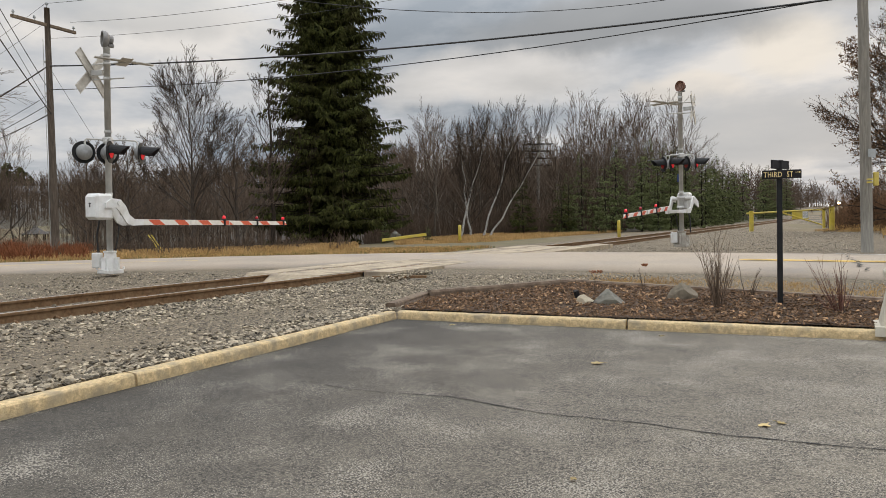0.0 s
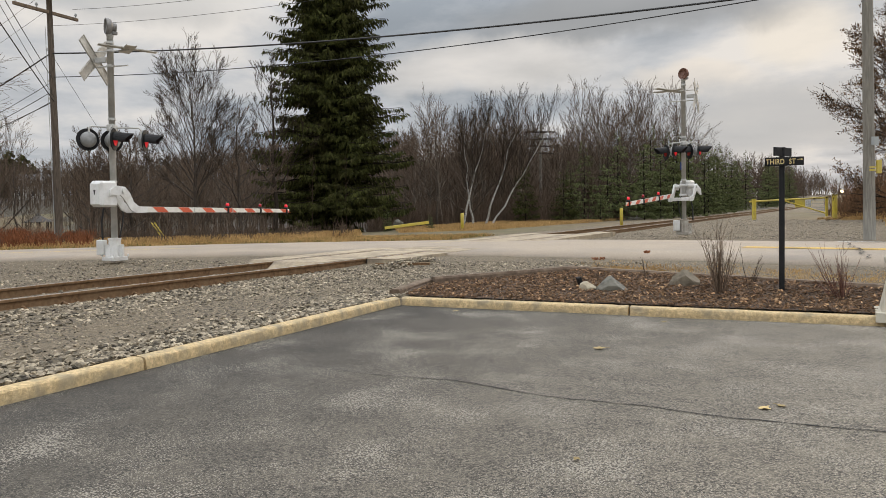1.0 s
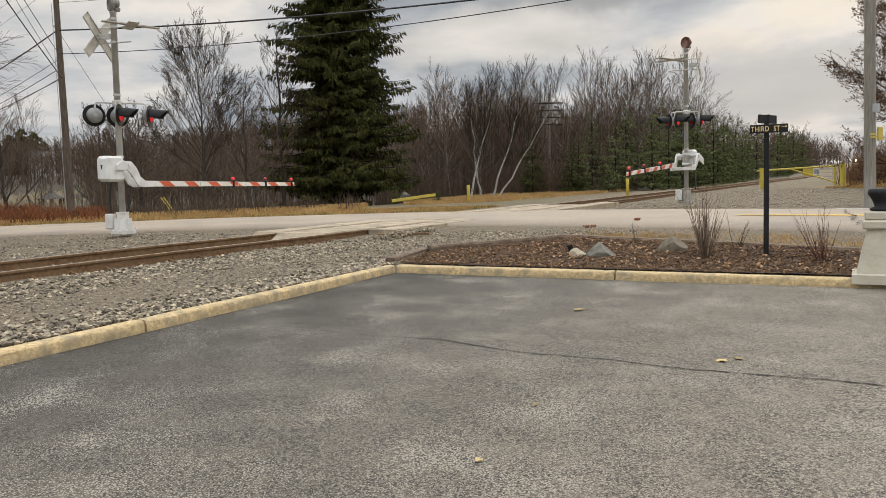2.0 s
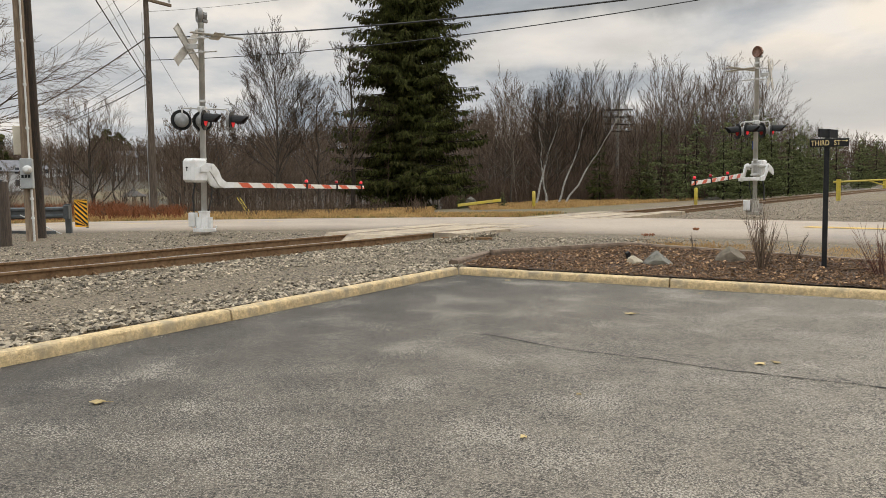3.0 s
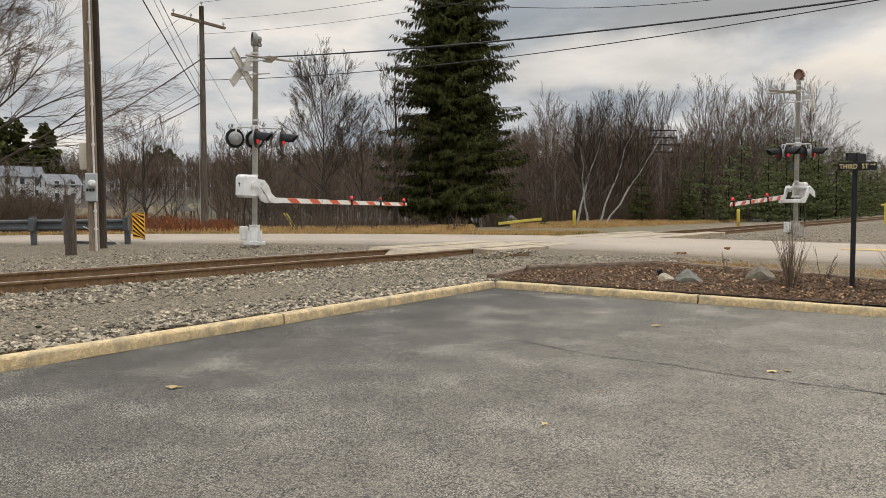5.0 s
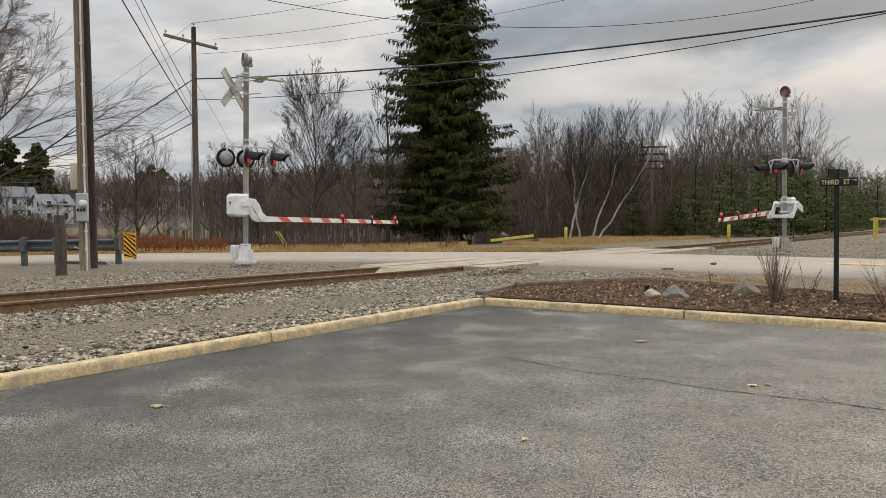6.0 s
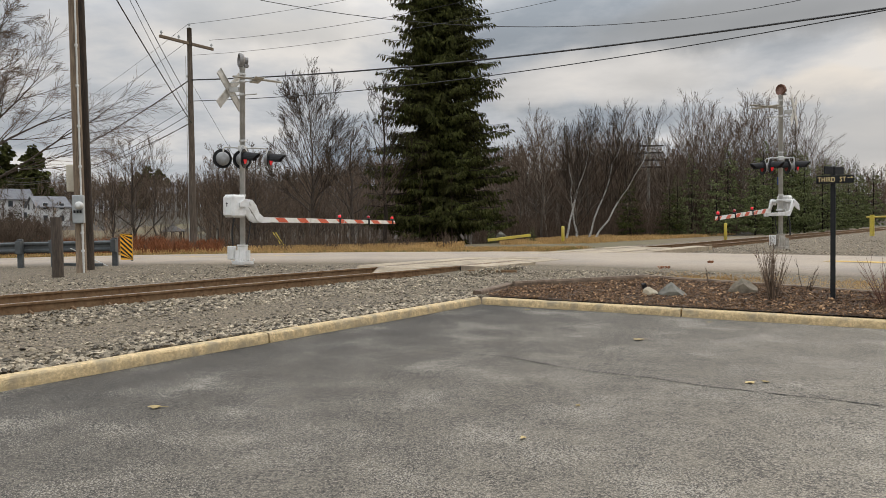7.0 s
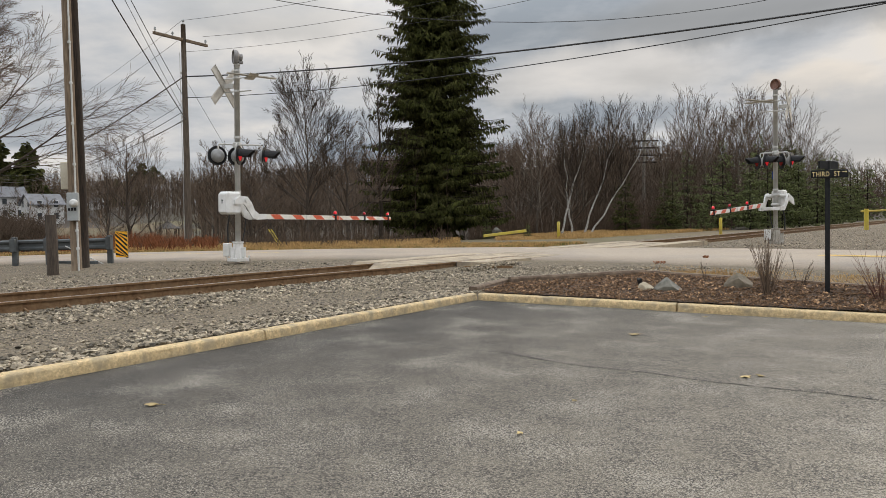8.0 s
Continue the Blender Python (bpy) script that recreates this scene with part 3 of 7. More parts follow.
def ground_z(x, y, back=0.1):
    """Height of the ground; back: how far behind the kerb face it starts to rise."""
    p = Vector((x, y))
    a, b = (p - KERB).dot(NU), (p - KERB).dot(NV)
    if a < back and b > -back and a > -45 and b < 34:
        return lot_z(x, y) - 0.06
    edge = max(a, -b) if (a > 0 or b < 0) else 0
    near = lot_z(*(KERB + KU * min(a, 0) + KV * max(b, 0))) + 0.10 if b > -20 else 0.2
    o = p.dot(TN) - NEAR_RAIL
    s = p.dot(TD)
    plat = 0.27
    z = near + (plat - near) * smooth01((edge - 0.1) / 2.6)
    dr = road_dist(x, y)
    if dr < 6.5:
        z += (road_z(x, y) - 0.05 - z) * smooth01((6.5 - dr) / 2.6)
    # the land falls off towards the wet ground on the far left and rises to wooded hills behind
    far = max(0.0, y - 34 - 0.15 * x)
    if x < 4 and far > 0:
        z -= 1.3 * smooth01(far / 45) * smooth01((4 - x) / 18)
    if s > 30:
        k = smooth01((8 - abs(o - 0.75)) / 6) if abs(o) < 9 else 0
        z += (0.0023 * (s - 30)) * max(k, smooth01((s - 40) / 60))
    d = math.hypot(x, y)
    left = smooth01((-x / max(y, 1.0) - 0.05) / 0.5)
    if y > 0 and d > 110:
        z += 30 * smooth01((d - 100) / 210) * (0.72 - 0.40 * left) * (0.12 + 0.88 * smooth01((10 - (x - 0.35 * y)) / 70))
    return z


# ---------------------------------------------------------------- ground, lot, road, track
def axis(lo, fine_lo, fine_hi, hi, step, grow=1.22):
    c = list(np.arange(fine_lo, fine_hi + 1e-6, step))
    d, x = step, fine_hi
    while x < hi:
        d *= grow
        x += d
        c.append(x)
    d, x = step, fine_lo
    while x > lo:
        d *= grow
        x -= d
        c.insert(0, x)
    return c


def build_ground():
    xs, ys = axis(-2600, -18, 16, 2600, 0.3), axis(-400, 0, 32, 2800, 0.3)
    sh = Shape()
    for y in ys:
        for x in xs:
            z = ground_z(x, y, 0.24)
            if abs(x) < 20 and y < 40:
                z += noise.noise((x * 0.9, y * 0.9, 0)) * 0.022 + noise.noise((x * 3, y * 3, 5)) * 0.012
            else:
                z += noise.noise((x * 0.06, y * 0.06, 3)) * 0.25 * smooth01((math.hypot(x, y) - 40) / 60)
            sh.v.append((x, y, z))
    nx = len(xs)
    for j in range(len(ys) - 1):
        for i in range(nx - 1):
            sh.f.append((j * nx + i, j * nx + i + 1, (j + 1) * nx + i + 1, (j + 1) * nx + i))
    me = sh.mesh("ground", M["gravel"], True)
    me.materials.append(M["field"])
    me.materials.append(M["hill"])
    idx = []
    for f in sh.f:
        x = sum(sh.v[i][0] for i in f) / 4
        y = sum(sh.v[i][1] for i in f) / 4
        p = Vector((x, y))
        o, s = p.dot(TN) - NEAR_RAIL, p.dot(TD)
        beyond = s > 21 or o > 12
        wob = noise.noise((x * 0.4, y * 0.4, 9)) * 0.8
        gravel = road_dist(x, y) < 5.0 + wob or (not beyond and math.hypot(x, y) < 45) or (-3.2 < o < 4.2 + wob and s > 0) or (-16 < o < 1 and s < 52 + 5 * wob and s > 10)
        idx.append(0 if gravel else (2 if (math.hypot(x, y) > 58 and not (x < -26 and math.hypot(x, y) < 175 and x < -0.50 * y) and not (-5 < o < 7)) else 1))
    me.polygons.foreach_set("material_index", idx)
    return tagged(new("ground", me), "grey crushed-stone verge running into dry winter field", "", "", "structure")


build_ground()


def build_lot():
    sh = Shape()
    aa = np.concatenate([np.arange(-45, -14, 2.0), np.arange(-14, 0.01, 0.25)])
    bb = np.concatenate([np.arange(0, 14, 0.25), np.arange(14, 33, 2.0)])
    for a in aa:
        for b in bb:
            p = KERB + KU * float(a) + KV * float(b)
            z = lot_z(p.x, p.y) + noise.noise((p.x * 0.7, p.y * 0.7, 1)) * 0.008
            sh.v.append((p.x, p.y, z))
    nb = len(bb)
    for i in range(len(aa) - 1):
        for j in range(nb - 1):
            sh.f.append((i * nb + j, (i + 1) * nb + j, (i + 1) * nb + j + 1, i * nb + j + 1))
    return solid("parking_lot", sh, M["lot"], "worn dark grey asphalt parking lot with a long crack", "", "", "structure", True)


lot = build_lot()


def lot_surface(x, y):
    return lot_z(x, y) + noise.noise((x * 0.7, y * 0.7, 1)) * 0.008


def ribbon(pts, width, lift, jitter, seed, surface=lot_surface):
    """A thin irregular ribbon lying on a surface."""
    r = random.Random(seed)
    sh = Shape()
    pts = [Vector(p) for p in pts]
    line = []
    for i in range(len(pts) - 1):
        n = max(2, int((pts[i + 1] - pts[i]).length / 0.06))
        line += [pts[i].lerp(pts[i + 1], k / n) for k in range(n)]
    line.append(pts[-1])
    off = 0.0
    for i, p in enumerate(line):
        d = (line[min(i + 1, len(line) - 1)] - line[max(i - 1, 0)]).normalized()
        nrm = Vector((-d.y, d.x))
        off = off * 0.85 + r.uniform(-1, 1) * jitter
        q = p + nrm * (off + 0.05 * noise.noise((p.x * 1.3, p.y * 1.3, 4)))
        w = width * r.uniform(0.25, 1.0) * (0.4 + 0.9 * abs(noise.noise((p.x * 2.1, p.y * 2.1, 8))))
        for s_ in (-1, 1):
            c = q + nrm * s_ * w
            sh.v.append((c.x, c.y, surface(c.x, c.y) + lift))
    for i in range(len(line) - 1):
        sh.f.append((2 * i, 2 * i + 1, 2 * i + 3, 2 * i + 2))
    return sh


part("crack", ribbon([(-1.86, 7.73), (-1.55, 7.61), (-1.24, 7.36), (-0.92, 7.25), (-0.52, 7.06), (0.31, 6.52), (1.12, 6.12), (2.0, 5.72), (4.5, 4.3), (9, 2)], 0.019, 0.004, 0.013, 1), M["crack"], lot)
part("crack", ribbon([(-0.75, 11.0), (-1.2, 9.6), (-1.75, 8.2)], 0.006, 0.004, 0.006, 2), M["crack"], lot)


def build_kerb():
    """Cast kerb stones end to end along the two edges of the lot."""
    prof = [(0.0, -0.12), (-0.001, 0.03), (-0.003, 0.06), (-0.008, 0.085), (-0.022, 0.100), (-0.06, 0.104), (-0.128, 0.105), (-0.15, 0.09), (-0.15, -0.12)]

    def run(start, along, out, cuts, name):
        k = thing(name, Matrix.Identity(4), "weathered kerb of yellow painted concrete along the asphalt lot", "kerb", "", "structure")
        for c0, c1 in cuts:
            sh = Shape()
            n = max(2, int(abs(c1 - c0) / 0.07))
            r = random.Random(int(abs(c0) * 100) + 3)
            dy = r.uniform(-0.008, 0.008)
            for i in range(n + 1):
                t = c0 + (c1 - c0) * i / n
                t += 0.012 if i == 0 else (-0.012 if i == n else 0)
                for w, h in prof:
                    chip = max(0.0, noise.noise((t * 6, w * 14, h * 14 + c0)) - 0.32)
                    wv = 0.006 * noise.noise((t * 1.3, w * 3, h * 3)) + 0.003 * noise.noise((t * 7, w * 8, h * 8)) - (0.035 * chip if h > 0.055 else 0)
                    p = start + along * t - out * (w + wv - dy)
                    sh.v.append((p.x, p.y, lot_z(p.x, p.y) + h + wv * 0.5))
            m = len(prof)
            for i in range(n):
                for j in range(m):
                    j2 = (j + 1) % m
                    sh.f.append((i * m + j, i * m + j2, (i + 1) * m + j2, (i + 1) * m + j))
            sh.f.append(tuple(range(m)))
            sh.f.append(tuple(n * m + j for j in reversed(range(m))))
            part("kerb_stone", sh, M["kerb"], k)
        return k

    run(KERB, KU, -NV, [(-4.22, 0.0), (-9.3, -4.22), (-15, -9.3), (-22, -15), (-30, -22), (-40, -30)], "kerb_1")
    run(KERB, KV, NU, [(0.0, 2.96), (2.96, 8.6), (8.6, 14.5), (14.5, 22), (22, 30)], "kerb_2")


build_kerb()


def build_road():
    sh = Shape()
    cross = [(-1.0, -0.12), (-0.995, 0.0), (-0.5, 0.02), (0, 0.03), (0.5, 0.02), (0.995, 0.0), (1.0, -0.12)]
    n = len(ROAD_LINE)
    for i, p in enumerate(ROAD_LINE):
        d = (ROAD_LINE[min(i + 1, n - 1)] - ROAD_LINE[max(i - 1, 0)]).normalized()
        nr = Vector((-d.y, d.x))
        for w, h in cross:
            j = 0.12 * noise.noise((i * 0.9, w * 3, 2)) if abs(w) > 0.9 else 0
            q = p + nr * (w * (ROAD_HALF + j))
            sh.v.append((q.x, q.y, road_z(q.x, q.y) + h * 0.7))
    m = len(cross)
    for i in range(n - 1):
        for j in range(m - 1):
            sh.f.append((i * m + j, i * m + j + 1, (i + 1) * m + j + 1, (i + 1) * m + j))
    road = solid("road", sh, M["road"], "pale worn asphalt two-lane road with faded lines", "", "", "structure", True)

    def stripe(i0, i1, off, w, mat, name):
        s2 = Shape()
        for i in range(i0, i1):
            p = ROAD_LINE[i]
            d = (ROAD_LINE[i + 1] - ROAD_LINE[i - 1]).normalized()
            nr = Vector((-d.y, d.x))
            for k in (-1, 1):
                q = p + nr * (off + k * w / 2)
                a = abs(off + k * w / 2) / ROAD_HALF
                s2.v.append((q.x, q.y, road_z(q.x, q.y) + 0.021 * (1 - a) + 0.0105))
        for i in range(i1 - i0 - 1):
            s2.f.append((2 * i, 2 * i + 1, 2 * i + 3, 2 * i + 2))
        part(name, s2, mat, road)

    stripe(6, 49, -0.13, 0.17, M["line_yellow"], "yellow_line")
    stripe(6, 49, 0.13, 0.17, M["line_yellow"], "yellow_line")
    stripe(6, 43, -3.05, 0.15, M["line_white"], "white_line")
    part("crack", ribbon([(8.6, 18.3), (7.95, 16.9), (7.4, 15.6), (6.85, 14.6), (6.4, 13.6)], 0.045, 0.034, 0.05, 9, road_z), M["crack"], road, "tarred crack")
    stripe(86, 143, -0.09, 0.1, M["line_yellow"], "yellow_line")
    return road


build_road()

RAIL_PROF = [(-0.066, -0.172), (0.066, -0.172), (0.066, -0.160), (0.014, -0.143), (0.009, -0.06), (0.010, -0.042), (0.034, -0.034), (0.036, -0.008), (0.026, 0.0),
             (-0.026, 0.0), (-0.036, -0.008), (-0.034, -0.034), (-0.010, -0.042), (-0.009, -0.06), (-0.014, -0.143), (-0.066, -0.160)]


def build_track():
    tr = thing("railway_track", Matrix.Identity(4), "single railway track of rusty rails on timber ties and stone ballast", "railway", "", "structure")
    ss = list(np.arange(-30, 60, 3.0)) + list(np.arange(60, 440, 9.0))
    for w in (0.0, GAUGE):
        sh = Shape()
        for s in ss:
            p = track_point(float(s), w)
            wob = 0.004 * math.sin(s * 0.9)
            for a, h in RAIL_PROF:
                q = p + TN * a
                sh.v.append((q.x, q.y, track_z(float(s)) + h + wob))
        m = len(RAIL_PROF)
        for i in range(len(ss) - 1):
            for j in range(m):
                j2 = (j + 1) % m
                sh.f.append((i * m + j, (i + 1) * m + j, (i + 1) * m + j2, i * m + j2))
        me = sh.mesh("rail", M["rail_side"])
        me.materials.append(M["rail_top"])
        me.polygons.foreach_set("material_index", [1 if (k % m) in (8,) else 0 for k in range(len(sh.f))])
        part("rail", me, None, tr)
    tie_sh = Shape().box(-1.28, -0.115, -0.17, 1.28, 0.115, 0.0, 0.015)
    tie = tie_sh.mesh("tie", M["tie"])
    plate = Shape().box(-0.18, -0.09, 0.0, 0.18, 0.09, 0.016, 0.004)
    for sx in (-0.085, 0.085):
        for sy in (-0.05, 0.05):
            plate.tube([(sx * 1.05, sy, 0.0), (sx * 1.05, sy, 0.05)], 0.012, 5)
            plate.box(sx * 1.05 - 0.022, sy - 0.014, 0.045, sx * 1.05 + 0.022, sy + 0.014, 0.06)
    pm = plate.mesh("tie_plate", M["rail_side"])
    clip = Shape().tube([(0, 0, 0), (-0.05, 0, 0.035), (-0.16, 0, 0.0)], 0.014, 5).mesh("rail_anchor", M["rail_side"])
    r = random.Random(5)
    s = -22.0
    while s < 90:
        if not (12.3 < s < 26.6):
            p = track_point(s, GAUGE / 2)
            z = track_z(s) - 0.172 - 0.022
            base = Matrix.Translation((p.x, p.y, z)) @ pose(0, 0, 0, 0, 0, -30.06 + r.uniform(-1.2, 1.2))
            t_ = part("tie", tie, None, tr, "", False, base @ pose(r.uniform(-0.06, 0.06), 0, r.uniform(-0.012, 0.004)))
            if s < 40:
                for k in (-GAUGE / 2, GAUGE / 2):
                    part("tie_plate", pm, None, tr, "", False, base @ pose(k, 0, 0.004))
                for k in (-GAUGE / 2 - 0.07, GAUGE / 2 + 0.07):
                    part("rail_anchor", clip, None, tr, "", False, base @ pose(k, 0.12, 0.06, 0, 0, 0 if k < 0 else 180))
        s += r.uniform(0.5, 0.56)
    # joint bars
    for s0 in (2.2, 30.4):
        for w in (0.0, GAUGE):
            p = track_point(s0, w)
            sh = Shape()
            for sg in (-1, 1):
                sh.box(sg * 0.012, -0.45, -0.135, sg * 0.034, 0.45, -0.048, 0.004)
                for k in range(6):
                    y = -0.36 + k * 0.145
                    sh.tube([(sg * 0.03, y, -0.09), (sg * 0.062, y, -0.09)], 0.016, 6)
            part("joint_bar", sh, M["rail_side"], tr, "", False, Matrix.Translation((p.x, p.y, track_z(s0))) @ pose(0, 0, 0, 0, 0, -30.06))
    return tr


build_track()


def build_crossing():
    cr = thing("level_crossing", Matrix.Identity(4), "road crossing of cream concrete panels and asphalt between the rails", "crossing", "", "structure")
    r = random.Random(11)

    def panel(s0, s1, o0, o1, slope=0.0):
        c = track_point((s0 + s1) / 2, (o0 + o1) / 2)
        hl, hw = (s1 - s0) / 2 - 0.008, abs(o1 - o0) / 2
        sh = Shape()
        zt = r.uniform(-0.006, 0.004)
        sl = 0.32 * slope
        v = [(-hw, -hl, -0.2), (hw, -hl, -0.2), (hw, hl, -0.2), (-hw, hl, -0.2), (-hw, -hl + max(sl, 0), zt), (hw, -hl + max(sl, 0), zt), (hw, hl + min(sl, 0), zt), (-hw, hl + min(sl, 0), zt)]
        sh.add(v, [(0, 3, 2, 1), (4, 5, 6, 7), (0, 1, 5, 4), (1, 2, 6, 5), (2, 3, 7, 6), (3, 0, 4, 7)])
        part("crossing_panel", sh, M["concrete"], cr, "", False, Matrix.Translation((c.x, c.y, RAIL_Z + 0.004)) @ pose(0, 0, 0, 0, 0, -30.06))

    L = 2.44
    for k in range(6):
        s0 = 12.05 + k * L
        panel(s0, s0 + L, GAUGE - 0.11, 0.11, 1.0 if k == 0 else (-1.0 if k == 5 else 0.0))
    for k in range(6):
        s0 = 13.5 + k * L
        panel(s0, s0 + L, -0.10, -0.80)
        s0 = 12.5 + k * L
        panel(s0, s0 + L, GAUGE + 0.10, GAUGE + 0.85, 0.6 if k == 0 else 0.0)
    # dark rubber edge strips
    for o in (-0.07, 0.075, GAUGE - 0.075, GAUGE + 0.07):
        c = track_point(20.1, o)
        sh = Shape().box(-0.026, -6.55, -0.15, 0.026, 6.55, -0.012)
        part("rubber_strip", sh, M["black"], cr, "black rubber strip", False, Matrix.Translation((c.x, c.y, RAIL_Z)) @ pose(0, 0, 0, 0, 0, -30.06))
    # asphalt apron wedge with a rusty steel edge by the verge
    c = track_point(15.0, -1.9)
    part("edge_plate", Shape().box(-0.03, -0.55, -0.1, 0.03, 0.55, -0.015, 0.006), M["rail_side"], cr, "rusty steel edge", False, Matrix.Translation((-1.35, 16.2, RAIL_Z - 0.045)) @ pose(0, 0, 0, 0, 0, 80))


build_crossing()


def stones(name, region, count, size, seed, mat, label, lift=0.0):
    """Loose broken stones scattered over a strip of the plan, as one sheet of stuff."""
    r = random.Random(seed)
    base = []
    for k in range(8):
        v = []
        for p in ((1, 0, 0), (-1, 0, 0), (0, 1, 0), (0, -1, 0), (0, 0, 1), (0, 0, -1), (0.6, 0.6, 0.5), (-0.6, -0.5, 0.6)):
            q = Vector(p) * r.uniform(0.6, 1.1)
            v.append(q)
        bm = bmesh.new()
        for q in v:
            bm.verts.new(q)
        res = bmesh.ops.convex_hull(bm, input=bm.verts)
        bmesh.ops.delete(bm, geom=[g for g in res["geom_interior"] if isinstance(g, bmesh.types.BMVert)], context="VERTS")
        bm.verts.index_update()
        base.append(([q.co.copy() for q in bm.verts], [[q.index for q in f.verts] for f in bm.faces]))
        bm.free()
    sh = Shape()
    for _ in range(count):
        x, y, g = region(r)
        z = ground_z(x, y) + noise.noise((x * 0.9, y * 0.9, 0)) * 0.022 + noise.noise((x * 3, y * 3, 5)) * 0.012 + lift * r.random()
        s = size * g * r.uniform(0.5, 1.5)
        vs, fs = base[r.randrange(8)]
        rot = Euler((r.uniform(-0.5, 0.5), r.uniform(-0.5, 0.5), r.uniform(0, 6.28))).to_matrix()
        k = len(sh.v)
        sx, sy, sz = s * r.uniform(0.8, 1.3), s * r.uniform(0.7, 1.1), s * r.uniform(0.4, 0.8)
        for q in vs:
            w = rot @ Vector((q.x * sx, q.y * sy, q.z * sz))
            sh.v.append((x + w.x, y + w.y, z + s * 0.12 + w.z))
        sh.f.extend([tuple(i + k for i in f) for f in fs])
    return solid(name, sh, mat, label, "", "", "stuff")


def strip(s_lo, s_hi, o_lo, o_hi, bias=1.0):
    def pick(r):
        s = s_lo + (s_hi - s_lo) * r.random() ** bias
        o = r.uniform(o_lo, o_hi)
        p = track_point(s, o)
        return p.x, p.y, 1.0
    return pick


def shoulder(r):
    while True:
        s = -14 + 26.5 * r.random()
        o = r.uniform(-1.9, -0.12)
        p = track_point(s, o)
        if r.random() < 1.15 - abs(o + 0.5) * 0.55:
            return p.x, p.y, 1.0


def by_kerb(r):
    while True:
        a = r.uniform(-17, 0.6)
        b = -0.17 - abs(r.gauss(0, 0.34))
        p = KERB + KU * a + KV * b
        if (p.dot(TN) - NEAR_RAIL) < -0.3:
            return p.x, p.y, 1.0


def by_bed(r):
    while True:
        x, y = r.uniform(-3.5, 3.2), r.uniform(11.6, 17.5)
        p = Vector((x, y))
        a = (p - KERB).dot(NU)
        o = p.dot(TN) - NEAR_RAIL
        if o < -0.25 and road_dist(x, y) > 3.45 and not (a > 0.05 and y < 13.05 + 0.42 * (x + 0.5) and x > -1.15) and y < 15.8 - 0.55 * (x - 1.0):
            return x, y, 0.75


stones("ballast_stones", shoulder, 10500, 0.028, 21, M["stone"], "grey broken ballast stones beside the rails")
stones("ballast_stones", strip(-14, 12.0, 0.1, GAUGE - 0.1), 1900, 0.028, 22, M["stone"], "grey broken ballast stones between the rails")
stones("ballast_stones", strip(-16, 13.0, GAUGE + 0.1, GAUGE + 5.2), 8000, 0.027, 23, M["stone"], "grey broken ballast stones behind the track")
stones("kerb_gravel", by_kerb, 7500, 0.030, 24, M["stone"], "pale loose stones heaped against the kerb")
stones("crossing_gravel", strip(12.6, 14.3, -1.35, -0.78), 420, 0.030, 31, M["stone"], "broken stones heaped against the crossing panels", 0.07)
stones("verge_gravel", by_bed, 5600, 0.027, 25, M["stone"], "loose grey stones between flower bed and road")
stones("verge_gravel", strip(-16, 13, -3.5, -0.2), 14000, 0.015, 26, M["stone"], "fine grey gravel of the verge")
stones("verge_gravel", strip(-17, 13, GAUGE + 0.1, GAUGE + 7.5), 9000, 0.017, 28, M["stone"], "fine grey gravel behind the track")
stones("verge_gravel", strip(25, 60, -9, -0.3, 1.4), 7000, 0.024, 27, M["stone"], "coarse grey gravel beside the far track")


# ---------------------------------------------------------------- crossing signals
def light_head(parent, m, lit):
    """A round black background with lamp housing, hood and red lens; faces local -y."""
    h = part("light_head", Shape().lathe([(0.0, 0.0), (0.245, 0.0), (0.25, 0.008), (0.25, 0.02), (0.0, 0.02)], 28, pose(0, 0, 0, 90)), M["black"], parent, "round black background disc", False, m)
    part("housing", Shape().lathe([(0.165, 0.0), (0.178, 0.022), (0.165, 0.07), (0.12, 0.11), (0.06, 0.13), (0.0, 0.134)], 24, pose(0, 0.0, 0, -90)), M["housing"], h, "grey domed lamp housing", True)
    rim = Shape()
    ring = [(0.15 * math.cos(t * math.pi / 10), -0.03, 0.15 * math.sin(t * math.pi / 10)) for t in range(21)]
    rim.tube(ring, 0.012, 5, False)
    part("rim", rim, M["black"], h)
    part("lens", Shape().lathe([(0.0, 0.055), (0.06, 0.05), (0.11, 0.038), (0.145, 0.02), (0.145, 0.0), (0.0, 0.0)], 24, pose(0, -0.02, 0, 90)), M["lens_on" if lit else "lens_off"], h, "glowing red lens" if lit else "dark red lens", True)
    hood = Shape()
    n, d = 12, 0.40
    for j in range(2):
        for i in range(n + 1):
            t = math.radians(-12 + 204 * i / n)
            for k in (0.0, 1.0):
                rr = (0.165 + 0.006 * j) * (1 - 0.10 * k)
                drop = d * (0.62 + 0.38 * max(math.sin(t), 0)) * k
                hood.v.append((rr * math.cos(t), -0.03 - drop, rr * math.sin(t) - 0.015 * k))
    w = 2 * (n + 1)
    for j in range(2):
        for i in range(n):
            a = j * w + 2 * i
            hood.f.append((a, a + 1, a + 3, a + 2))
    for i in range(n):
        hood.f.append((2 * i + 1, w + 2 * i + 1, w + 2 * i + 3, 2 * i + 3))
    part("hood", hood, M["black"], h)
    return h


